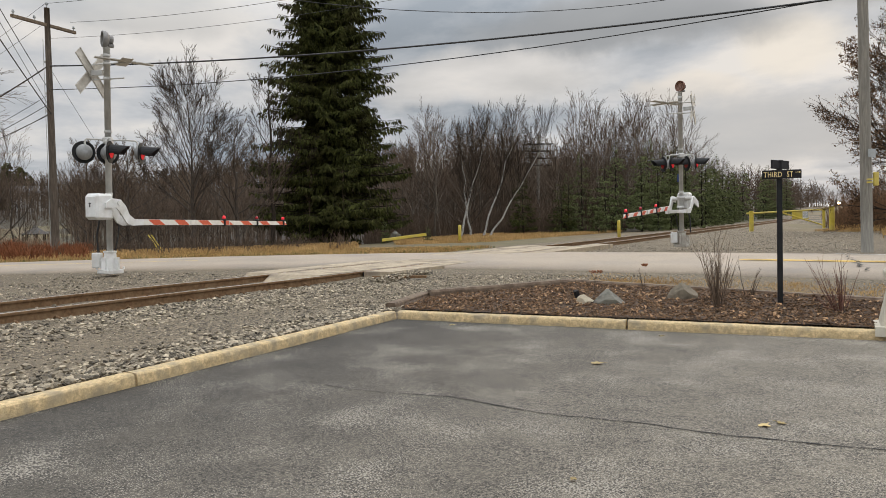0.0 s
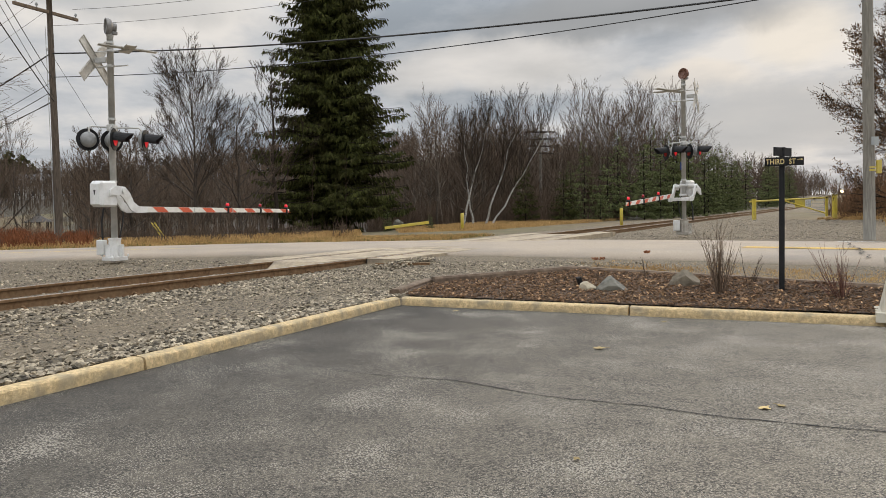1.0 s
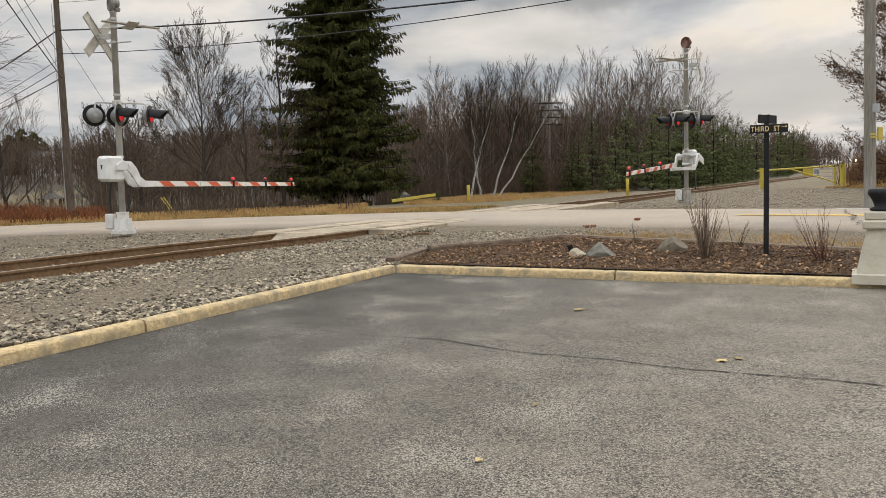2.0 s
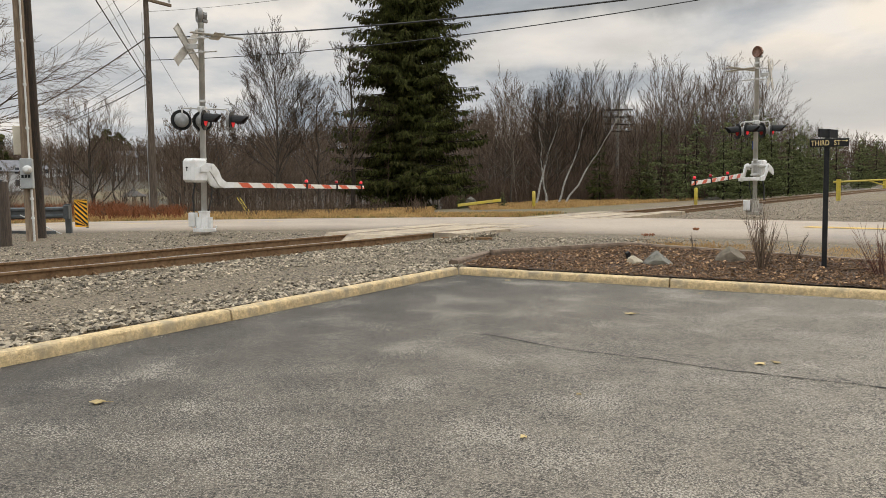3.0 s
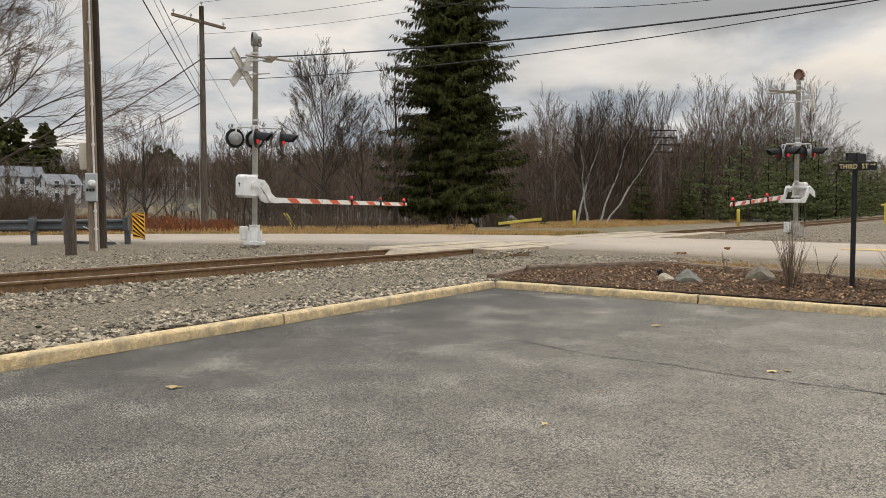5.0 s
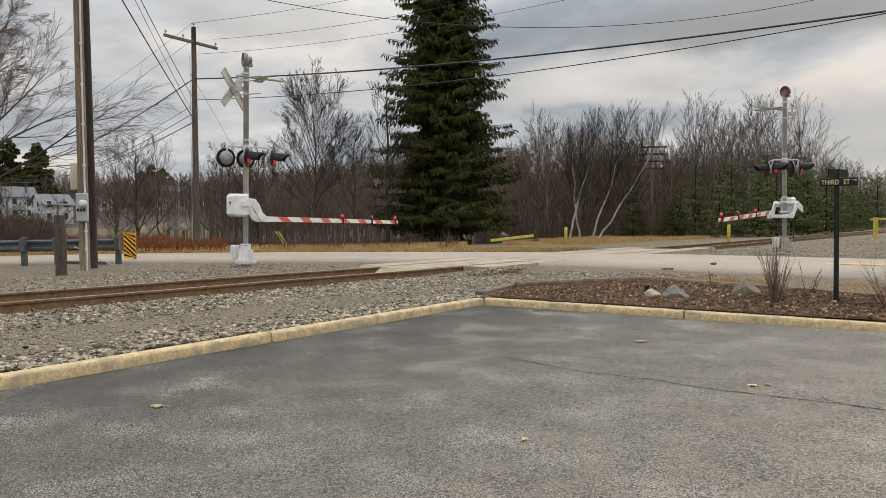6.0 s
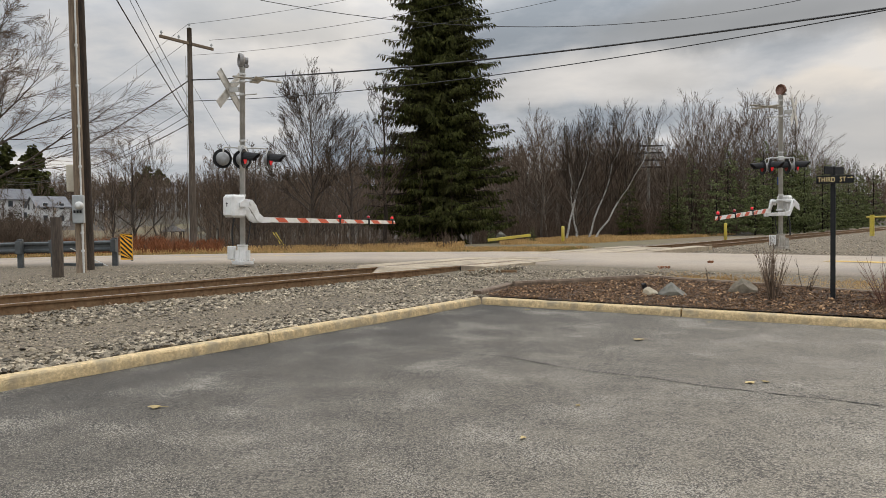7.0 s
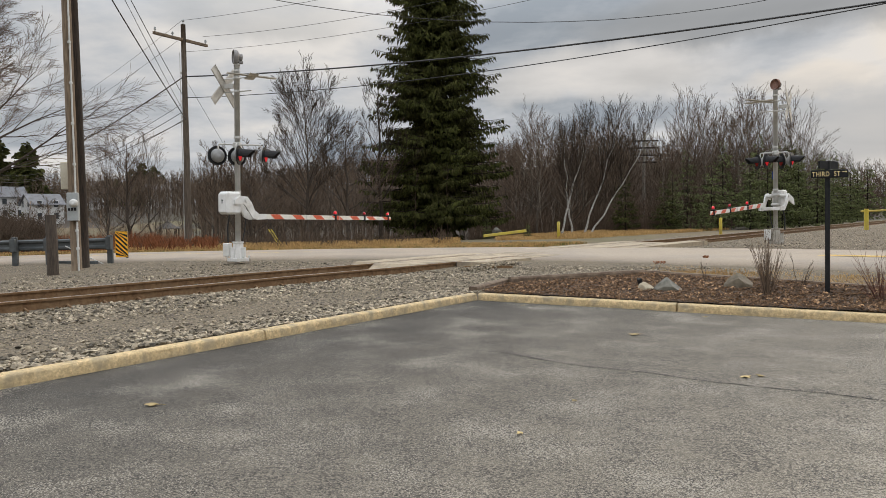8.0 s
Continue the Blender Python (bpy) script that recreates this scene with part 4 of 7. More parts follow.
def crossbuck(parent, m, name="crossbuck", tail=0.30):
    cb = part(name, Shape().box(-0.03, -0.03, -0.06, 0.03, tail, 0.06, 0.006), M["galv"], parent, "two crossed weathered white boards", False, m)
    for a, y in ((45, -0.012), (-45, 0.004)):
        sh = Shape().box(-0.61, y - 0.004, -0.115, 0.61, y + 0.004, 0.115, 0.002)
        sh.box(-0.61, y + 0.004, -0.105, 0.61, y + 0.02, -0.09).box(-0.61, y + 0.004, 0.09, 0.61, y + 0.02, 0.105)
        part("blade", sh, M["white_old"], cb, "", False, pose(0, 0, 0, 0, a, 0))
    return cb


M["white_old"] = material("weathered_white_board", (0.38, 0.365, 0.33), (0.56, 0.54, 0.50), 5, 0.7, bump=0.2, c3=(0.3, 0.27, 0.22), scale3=4)


def crossing_signal(x, y, z, arm_az, arm_len, tip_z, arm_z, face_az, good_side, bell_mat, label, lit, mech, lean=0.0):
    """A gate mast with base casting, gate mechanism, striped arm, lamps, crossbucks and bell. Local +y points along the arm."""
    g = thing("crossing_signal", pose(x, y, z, 0, lean, 0) @ az(arm_az), label, "crossing signal", "gate masts at the crossing")
    base = Shape().box(-0.2, -0.2, -0.06, 0.2, 0.2, 0.03, 0.01)
    base.lathe([(0.165, 0.03), (0.15, 0.1), (0.135, 0.4), (0.15, 0.42), (0.15, 0.45), (0.09, 0.45)], 8, pose(0, 0, 0, 0, 0, 22.5))
    for k in range(4):
        a = math.radians(45 + 90 * k)
        base.box(-0.012, 0.12, 0.03, 0.012, 0.25, 0.3, 0.0, pose(0, 0, 0, 0, 0, 90 * k))
        base.tube([(0.29 * math.cos(a) * 0.95, 0.29 * math.sin(a) * 0.95, 0.03), (0.29 * math.cos(a) * 0.95, 0.29 * math.sin(a) * 0.95, 0.09)], 0.022, 6)
    part("base", base, M["white" if good_side < 0 else "base_grey"], g, "white painted cast base" if good_side < 0 else "stained grey cast base")
    part("junction_box", Shape().box(-0.09, -0.09, -0.17, 0.09, 0.09, 0.17, 0.015), M["white"], g, "", False, pose(0, 0, 0) @ pose(0, 0, 0, 0, 0, arm_az) @ pose(-0.27, -0.05, 0.24))
    part("mast", Shape().lathe([(0.07, 0.44), (0.07, 4.96), (0.078, 4.96), (0.078, 5.02), (0.05, 5.02)], 18), M["galv"], g, "grey galvanised pipe mast", True)
    for h in (1.7, 3.1, 4.28, 4.62, 4.8):
        part("band", Shape().lathe([(0.082, h), (0.084, h + 0.01), (0.084, h + 0.04), (0.082, h + 0.05)], 16), M["galv"], g)
    # bell, turned with the lamps
    rot = arm_az - face_az
    F = pose(0, 0, 0, 0, 0, rot)      # local frame whose +y looks along face_az
    bell = part("bell", Shape().lathe([(0.0, 0.0), (0.08, 0.0), (0.15, 0.03), (0.175, 0.07), (0.18, 0.14), (0.165, 0.15), (0.165, 0.10), (0.0, 0.10)], 24, pose(0, 0, 0, 90)), M[bell_mat], g, "round electric bell", True, F @ pose(0, 0.07, 5.17, 0, 0, 50))
    part("striker", Shape().box(-0.05, -0.02, -0.17, 0.05, 0.10, -0.10, 0.01).tube([(0, 0.0, 0), (0, 0.08, 0)], 0.09, 12), M["bell_grey"], bell)
    # crossarm with two pairs of lamps back to back
    arm = Shape().box(-0.09, -0.1, 2.86, 0.09, 0.1, 3.0, 0.02)
    for dx, dy, aim, on in lit:
        k = Vector((math.sin(radians(aim)), math.cos(radians(aim)))) * -0.07
        arm.tube([(0, 0, 2.93), (dx * 0.4, dy * 0.4, 2.95), ((dx + k.x) * 0.92, (dy + k.y) * 0.92, 2.95), (dx + k.x, dy + k.y, 2.9), (dx + k.x, dy + k.y, 2.82)], 0.02, 8)
    part("crossarm", arm, M["galv"], g, "", False, pose(0, 0, 0, 0, 0, arm_az))
    for dx, dy, aim, on in lit:
        light_head(g, pose(0, 0, 0, 0, 0, arm_az) @ az(aim + 180, dx, dy, 2.66), on)
    # one upright crossbuck, the other folded flat
    if good_side > 0:
        crossbuck(g, F @ pose(0, 0.40, 4.45, 0, 0, 180 - 13))
        crossbuck(g, F @ pose(0, -0.46, 4.66) @ pose(0, 0, 0, 86, 0, 0), "folded_crossbuck", 0.03)
    else:
        crossbuck(g, F @ pose(0, -0.40, 4.45, 0, 0, 0))
        crossbuck(g, F @ pose(0, 0.46, 4.66) @ pose(0, 0, 0, 86, 0, 0), "folded_crossbuck", 0.03)
    for h in (4.3, 4.64):
        part("sign_bracket", Shape().tube([(0, -0.45, h), (0, 0.45, h)], 0.016, 6), M["galv"], g, "", False, F)
    # gate mechanism
    me_ = part("gate_mechanism", Shape().box(-0.19, -0.23, 1.15, 0.19, 0.21, 1.72, 0.05), M["white"], g, "white gate motor housing", False, pose(mech[0], mech[1], 0))
    part("cover_plate", Shape().box(-0.15, -0.255, 1.2, 0.15, -0.225, 1.66, 0.012), M["white"], me_)
    part("keyhole", Shape().box(-0.012, -0.262, 1.42, 0.012, -0.2555, 1.52, 0.0).box(-0.035, -0.262, 1.49, 0.035, -0.2555, 1.51, 0.0), M["black"], me_)
    for h in (1.2, 1.52):
        part("clamp", Shape().box(-0.1, -0.12, h, 0.12, 0.12, h + 0.07, 0.015), M["galv"], me_, "", False, pose(-mech[0], -mech[1], 0))
    br = Shape()
    for sx in mech[2]:
        outline = [(-0.30, 1.52), (-0.12, 1.62), (0.10, 1.60), (0.24, 1.46), (0.34, 1.26), (0.48, 1.17), (0.74, 1.16), (0.74, 1.03), (0.42, 1.02), (0.26, 1.08), (0.10, 1.30), (-0.02, 1.42), (-0.30, 1.40)]
        if sx < 0:
            outline = [(-0.55, 1.22), (-0.5, 1.42), (-0.30, 1.50), (0.0, 1.60), (0.12, 1.56), (0.24, 1.40), (0.36, 1.22), (0.74, 1.16), (0.74, 1.03), (0.40, 1.04), (0.2, 1.2), (0.0, 1.38), (-0.3, 1.28)]
        outline = [(a - 0.2, b) for a, b in outline]
        n = len(outline)
        v = [(sx - 0.02, a, b) for a, b in outline] + [(sx + 0.02, a, b) for a, b in outline]
        br.add(v, [tuple(range(n)), tuple(reversed(range(n, 2 * n)))] + [(i, i + n, (i + 1) % n + n, (i + 1) % n) for i in range(n)])
    br.box(min(mech[2]), 0.32, 1.04, max(mech[2]), 0.44, 1.15, 0.01)
    br.tube([(min(mech[2]) - 0.05, -0.14, 1.52), (max(mech[2]) + 0.05, -0.14, 1.52)], 0.06, 14)
    part("arm_bracket", br, M["white"], g, "white cast arm bracket")
    cable = Shape().tube([(0.05, 0.1, 1.2), (0.14, 0.14, 1.0), (0.12, 0.12, 0.75), (0.06, 0.09, 0.46)], 0.016, 6)
    cable.tube([(-0.18, -0.12, 1.14), (-0.24, -0.14, 0.8), (-0.26, -0.1, 0.4)], 0.022, 6)
    part("cable", cable, M["cable"], g)
    # arm
    y0 = 0.46
    slope = math.degrees(math.atan2(tip_z - arm_z, arm_len - y0))
    A = pose(mech[3], y0, arm_z, 0, 0, math.degrees(math.atan2(mech[3], arm_len - y0))) @ pose(0, 0, 0, slope, 0, 0)
    L = arm_len - y0
    ga = part("gate_arm", Shape().add(
        [(-0.02, 0, -0.068), (0.02, 0, -0.068), (0.02, 0, 0.068), (-0.02, 0, 0.068), (-0.014, L, -0.052), (0.014, L, -0.052), (0.014, L, 0.052), (-0.014, L, 0.052)],
        [(0, 1, 2, 3), (7, 6, 5, 4), (0, 4, 5, 1), (1, 5, 6, 2), (2, 6, 7, 3), (3, 7, 4, 0)]), M["white_arm"], g, "lowered gate arm with red and white stripes", False, A)
    n = 7 if arm_len > 6 else 6
    pitch = L / n
    for i in range(n):
        c = (i + 0.74) * pitch
        hh = 0.068 - 0.016 * c / L
        w = pitch * 0.21
        sk = -0.09
        sh = Shape()
        for s in (-1, 1):
            o = s * (0.0205 - 0.006 * c / L + 0.002)
            v = [(o, c - w - sk, -hh + 0.004), (o, c + w - sk, -hh + 0.004), (o, c + w + sk, hh - 0.004), (o, c - w + sk, hh - 0.004)]
            inner = [(q[0] * 0.6, q[1], q[2]) for q in v]
            sh.add(v + inner, [(0, 1, 2, 3), (7, 6, 5, 4), (0, 4, 5, 1), (1, 5, 6, 2), (2, 6, 7, 3), (3, 7, 4, 0)])
        part("red_stripe", sh, M["red_sheet"], ga)
    for j, q in enumerate((0.52, 0.76, 0.975) if arm_len > 6 else (0.35, 0.68, 0.96)):
        lamp = part("arm_lamp", Shape().lathe([(0.035, 0.0), (0.035, 0.03), (0.06, 0.04), (0.07, 0.07), (0.03, 0.1)], 12).box(-0.045, -0.03, -0.1, 0.045, 0.03, 0.03, 0.01), M["black"], ga, "small red lamp on the gate arm", False, pose(0, q * L, 0.015))
        part("lens", Shape().lathe([(0.0, -0.04), (0.04, -0.035), (0.05, -0.02), (0.05, 0.02), (0.04, 0.035), (0.0, 0.04)], 14, pose(0, 0, 0.125, 90, 0, rot + 0)), M["lens_on" if j != 1 else "lens_off"], lamp, "", True)
    part("splice", Shape().box(-0.026, 0.30 * L, -0.07, 0.026, 0.30 * L + 0.02, 0.07), M["galv"], ga)
    part("splice", Shape().box(-0.026, 0.55 * L, -0.066, 0.026, 0.55 * L + 0.02, 0.066), M["galv"], ga)
    return g


M["white_arm"] = material("white_reflective", (0.66, 0.65, 0.60), (0.76, 0.75, 0.71), 7, 0.5, c3=(0.5, 0.47, 0.36), scale3=4, amt3=0.4)
crossing_signal(-8.0, 18.42, 0.46, 25.5, 6.43, 1.06, 1.10, 105, -1, "bell_grey", "grey crossing signal mast with lowered striped gate arm and red lamps", ((-0.48, -0.14, 318, False), (-0.10, 0.22, 318, False), (0.10, -0.16, 84, True), (0.62, 0.27, 84, True)), (0.25, -0.46, (0.16, 0.46), 0.31), 1.3)
sig = crossing_signal(7.4, 26.14, 0.44, 214.5, 5.2, 0.97, 1.22, 105, 1, "bell", "grey crossing signal mast with bronze bell and lowered gate arm", ((-0.50, 0.20, 262, False), (-0.34, -0.12, 125, True), (0.24, 0.12, 262, False), (0.46, -0.10, 118, True)), (0.0, -0.36, (-0.34, 0.34), 0.22))
part("blue_plate", Shape().box(-0.06, -0.004, -0.13, 0.06, 0.004, 0.13, 0.002), M["blue_sign"], sig, "small blue notice plate", False, az(180 - 214.5 + 14, 0, 0, 0) @ pose(0.05, -0.085, 2.2))


# ---------------------------------------------------------------- street sign and flower bed
def street_sign():
    g = thing("street_sign", pose(3.80, 11.02, 0.17), "black square-post street name sign with gold lettering", "street sign")
    part("post", Shape().box(-0.032, -0.032, -0.1, 0.032, 0.032, 1.88, 0.006), M["black"], g, "", False, pose(0, 0, 0, 0, 0, -20))
    part("cap", Shape().box(-0.042, -0.042, 1.88, 0.042, 0.042, 1.895, 0.006), M["black"], g, "", False, pose(0, 0, 0, 0, 0, -20))
    b = part("name_plate", Shape().box(-0.23, -0.012, -0.054, 0.23, 0.012, 0.054, 0.005), M["black"], g, "black name plate lettered in gold", False, pose(0.005, -0.055, 1.715, 0, 0, -14))
    for text, x, size in (("THIRD", -0.215, 0.092), ("ST", 0.055, 0.092)):
        cu = bpy.data.curves.new("letters", "FONT")
        cu.body, cu.size, cu.extrude, cu.space_character, cu.offset = text, size, 0.0015, 1.12, 0.0008
        ob = new("letters", cu)
        me = bpy.data.meshes.new_from_object(ob)
        bpy.data.objects.remove(ob)
        bpy.data.curves.remove(cu)
        me.materials.append(M["gold"])
        part("letters", me, None, b, "gold letters", False, pose(x, -0.0145, -0.033, 90) @ Matrix.Diagonal((0.74, 1.0, 1.0, 1.0)))
    part("arrow", Shape().box(0.15, -0.0155, 0.017, 0.20, -0.013, 0.023).add([(0.198, -0.0155, 0.006), (0.198, -0.0155, 0.034), (0.218, -0.0155, 0.02), (0.198, -0.0125, 0.006), (0.198, -0.0125, 0.034), (0.218, -0.0125, 0.02)], [(0, 1, 2), (5, 4, 3), (0, 3, 4, 1), (1, 4, 5, 2), (2, 5, 3, 0)]), M["gold"], b)
    part("name_plate", Shape().box(-0.225, -0.012, -0.055, 0.225, 0.012, 0.055, 0.005), M["black"], g, "blank black plate turned along the other street", False, pose(0.01, 0.0, 1.838, 0, 0, 40))
    return g


street_sign()

BED = [(-1.08, 11.52), (-0.72, 12.7), (1.75, 13.95), (3.3, 12.4), (4.95, 10.72), (8.0, 7.9), (12, 4.3)]
FRONT = [KERB + KU * 0.125 + KV * t for t in (0.3, 2.5, 5.0, 7.5, 10.5, 15.5)]


def bed_z(x, y):
    a = (Vector((x, y)) - KERB).dot(NU)
    return lot_z(x, y) + 0.108 + 0.04 * smooth01(a / 1.5) + 0.03 * noise.noise((x * 1.1, y * 1.1, 12)) + 0.02 * noise.noise((x * 5, y * 5, 2))


def in_bed(x, y):
    poly = [tuple(p) for p in BED] + [tuple(p) for p in reversed(FRONT)]
    c = False
    for i in range(len(poly)):
        (x0, y0), (x1, y1) = poly[i], poly[i - 1]
        if (y0 > y) != (y1 > y) and x < (x1 - x0) * (y - y0) / (y1 - y0) + x0:
            c = not c
    return c


def build_bed():
    back = catmull(BED, 10)
    sh = Shape()
    n = len(back)
    rows = 16
    for i, p in enumerate(back):
        t = 0.2 + 15.3 * (i / (n - 1)) ** 1.15
        q = KERB + KU * 0.13 + KV * t
        for j in range(rows):
            c = q.lerp(p, j / (rows - 1))
            sh.v.append((c.x, c.y, max(bed_z(c.x, c.y), ground_z(c.x, c.y) + 0.02)))
    for i in range(n - 1):
        for j in range(rows - 1):
            sh.f.append((i * rows + j, (i + 1) * rows + j, (i + 1) * rows + j + 1, i * rows + j + 1))
    solid("flower_bed", sh, M["mulch"], "flower bed of dark bark mulch behind the kerb", "", "", "structure", True)
    r = random.Random(31)
    ch = Shape()
    k = 0
    while k < 12000:
        x, y = r.uniform(-1.2, 9), r.uniform(6, 14)
        if not in_bed(x, y):
            continue
        k += 1
        z = max(bed_z(x, y), ground_z(x, y) + 0.02) + r.uniform(0.0, 0.015)
        m = Matrix.Translation((x, y, z)) @ Euler((r.uniform(-0.6, 0.6), r.uniform(-0.6, 0.6), r.uniform(0, 6.3))).to_matrix().to_4x4()
        l, w, h = r.uniform(0.006, 0.028) * r.choice((1, 1, 1.6)), r.uniform(0.003, 0.009), r.uniform(0.002, 0.006)
        ch.box(-l, -w, -h, l, w, h, 0, m)
    solid("mulch_chips", ch, M["chip"], "scattered brown bark chips on the flower bed", "", "", "stuff")
    lf = Shape()
    k = 0
    while k < 1200:
        x, y = r.uniform(-1.2, 8), r.uniform(6.5, 14)
        if not in_bed(x, y):
            continue
        k += 1
        z = max(bed_z(x, y), ground_z(x, y) + 0.02) + 0.02
        m = Matrix.Translation((x, y, z)) @ Euler((r.uniform(-0.7, 0.7), r.uniform(-0.7, 0.7), r.uniform(0, 6.3))).to_matrix().to_4x4()
        s = r.uniform(0.012, 0.034)
        lf.add([(-s, 0, 0), (-s * 0.2, s * 0.6, s * 0.2), (s, 0, 0.1 * s), (-s * 0.2, -s * 0.6, s * 0.25)], [(0, 1, 2), (0, 2, 3)], m)
    solid("leaf_litter", lf, M["leaf_litter"], "curled dry brown leaves lying in the flower bed", "", "", "stuff")


M["leaf_litter"] = material("leaf_litter", (0.22, 0.115, 0.055), (0.42, 0.26, 0.14), 8, 0.9, by_island=0.5)
build_bed()


def timber(p0, p1, z0, z1, label, h=0.2, w=0.14):
    p0, p1 = Vector(p0), Vector(p1)
    d = p1 - p0
    L = d.length
    sh = Shape()
    n = max(2, int(L / 0.3))
    for i in range(n + 1):
        t = i / n
        for a, b in ((-w / 2, 0), (w / 2, 0), (w / 2, h * 0.85), (w / 2 - 0.02, h), (-w / 2 + 0.02, h), (-w / 2, h * 0.85)):
            j = 0.008 * noise.noise((t * L * 2, a * 20 + p0.x, b * 20))
            sh.v.append((a + j, t * L, b + j + (z1 - z0) * t))
    for i in range(n):
        for j in range(6):
            j2 = (j + 1) % 6
            sh.f.append((i * 6 + j, i * 6 + j2, (i + 1) * 6 + j2, (i + 1) * 6 + j))
    sh.f += [tuple(reversed(range(6))), tuple(n * 6 + j for j in range(6))]
    return solid("landscape_timber", sh, M["timber"], label, "timber", "timbers edging the flower bed", "", False, az(math.degrees(math.atan2(d.x, d.y)), p0.x, p0.y, z0))


timber((-1.22, 11.78), (-0.78, 12.9), 0.17, 0.21, "short grey weathered timber at the corner of the flower bed", 0.12, 0.16)
timber((-0.70, 12.82), (1.70, 14.02), 0.16, 0.18, "brown weathered timber edging the flower bed")
timber((1.74, 14.0), (3.45, 12.30), 0.17, 0.14, "brown weathered timber edging the flower bed")
timber((3.48, 12.27), (5.15, 10.62), 0.14, 0.11, "brown weathered timber edging the flower bed")
timber((5.18, 10.59), (8.2, 7.8), 0.13, 0.08, "brown weathered timber edging the flower bed")
solid("stake", Shape().box(-0.03, -0.03, -0.1, 0.03, 0.03, 0.2, 0.005), M["black"], "short dark timber stake leaning in the flower bed", "stake", "", "", False, pose(1.42, 12.0, 0.2, 8, -22, 20))


def rock(x, y, sx, sy, sz, seed, mat, label, rz=0.0):
    r = random.Random(seed)
    bm = bmesh.new()
    bmesh.ops.create_icosphere(bm, subdivisions=3, radius=1.0)
    planes = [(Vector((r.uniform(-1, 1), r.uniform(-1, 1), r.uniform(-0.2, 1))).normalized(), r.uniform(0.42, 0.72)) for _ in range(8)]
    for v in bm.verts:
        for n, d in planes:
            k = v.co.dot(n)
            if k > d:
                v.co -= n * (k - d)
        v.co += v.co.normalized() * 0.015 * noise.noise(v.co * 3 + Vector((seed, 0, 0)))
        v.co = Vector((v.co.x * sx, v.co.y * sy, v.co.z * sz))
    me = bpy.data.meshes.new("rock")
    bm.to_mesh(me)
    bm.free()
    me.materials.append(mat)
    ob = new("rock", me)
    ob.matrix_basis = pose(x, y, max(bed_z(x, y), ground_z(x, y)) + sz * 0.38, 0, 0, rz)
    return tagged(ob, label, "rock")


rock(1.72, 11.5, 0.24, 0.15, 0.17, 3, M["rock"], "angular grey rock in the flower bed", -30)
rock(1.44, 11.6, 0.14, 0.1, 0.10, 5, M["rock_tan"], "small tan rock beside the grey one", 10)
rock(2.76, 11.75, 0.24, 0.14, 0.2, 8, M["rock_brown"], "grey-brown rock behind the dry shrub", -20)


def stem_clump(name, x, y, count, height, spread, mat, label, seed, z=None, branchy=0.0, rad=0.005):
    """A clump of bare upright stems."""
    r = random.Random(seed)
    sh = Shape()
    for _ in range(count):
        a, q = r.uniform(0, 6.28), r.random() ** 0.6
        bx, by = 0.12 * spread * q * math.cos(a), 0.12 * spread * q * math.sin(a)
        h = height * r.uniform(0.45, 1.05) * (1 - 0.25 * q)
        lean = spread * q * 0.5
        pts = []
        for i in range(5):
            t = i / 4
            pts.append((bx + math.cos(a) * lean * t ** 1.12 + 0.02 * r.uniform(-1, 1) * t, by + math.sin(a) * lean * t ** 1.12 + 0.02 * r.uniform(-1, 1) * t, h * t))
        sh.tube(pts, [rad, rad * 0.9, rad * 0.75, rad * 0.55, rad * 0.3], 4, False)
        if r.random() < branchy:
            for _ in range(r.randrange(1, 4)):
                k = r.randrange(1, 4)
                p = Vector(pts[k])
                b = r.uniform(0, 6.28)
                l = h * r.uniform(0.12, 0.3)
                sh.tube([p, p + Vector((math.cos(b) * l * 0.5, math.sin(b) * l * 0.5, l * 0.7)), p + Vector((math.cos(b) * l * 0.8, math.sin(b) * l * 0.8, l * 1.3))], [rad * 0.6, rad * 0.45, rad * 0.25], 3, False)
    zz = (max(bed_z(x, y), ground_z(x, y)) if z is None else z)
    return solid(name, sh, mat, label, "shrub", "", "", False, pose(x, y, zz - 0.02))


stem_clump("dry_shrub", 3.02, 11.05, 75, 1.05, 0.46, M["stem_brown"], "leafless tan shrub of upright stems in the flower bed", 41, None, 0.6, 0.004)
stem_clump("red_shrub", 4.28, 10.45, 30, 0.8, 0.75, M["red_stem"], "bare reddish shrub with spreading stems beside the street sign", 42, None, 0.8, 0.0038)
stem_clump("dry_weed", 3.62, 11.6, 6, 0.68, 0.35, M["twig"], "tall thin dried weed in the flower bed", 43, None, 1.0)
stem_clump("dry_weed", 2.45, 12.4, 4, 0.50, 0.2, M["twig"], "thin dried flower stalk in the flower bed", 44, None, 0.5)
stem_clump("dry_weed", 1.72, 12.35, 3, 0.42, 0.12, M["twig_red"], "dried flower head on a thin stalk", 45, None, 0.3)
stem_clump("dry_weed", 5.35, 10.2, 12, 0.5, 0.8, M["twig"], "low leafless twigs in the flower bed", 46, None, 1.0)


def flower_head(x, y, z, s, seed):
    r = random.Random(seed)
    sh = Shape()
    for _ in range(34):
        a, q = r.uniform(0, 6.28), s * math.sqrt(r.random())
        c = Vector((q * math.cos(a), q * math.sin(a), r.uniform(-0.012, 0.018)))
        sh.lathe([(0.0, 0.0), (0.012, 0.006), (0.008, 0.016), (0.0, 0.018)], 5, Matrix.Translation(c))
    return solid("seed_head", sh, M["brush_red"], "flat rusty dried seed head on a stalk", "flower", "", "", False, pose(x, y, z))


flower_head(1.72, 12.35, 0.60, 0.10, 3)
flower_head(2.45, 12.4, 0.68, 0.045, 4)


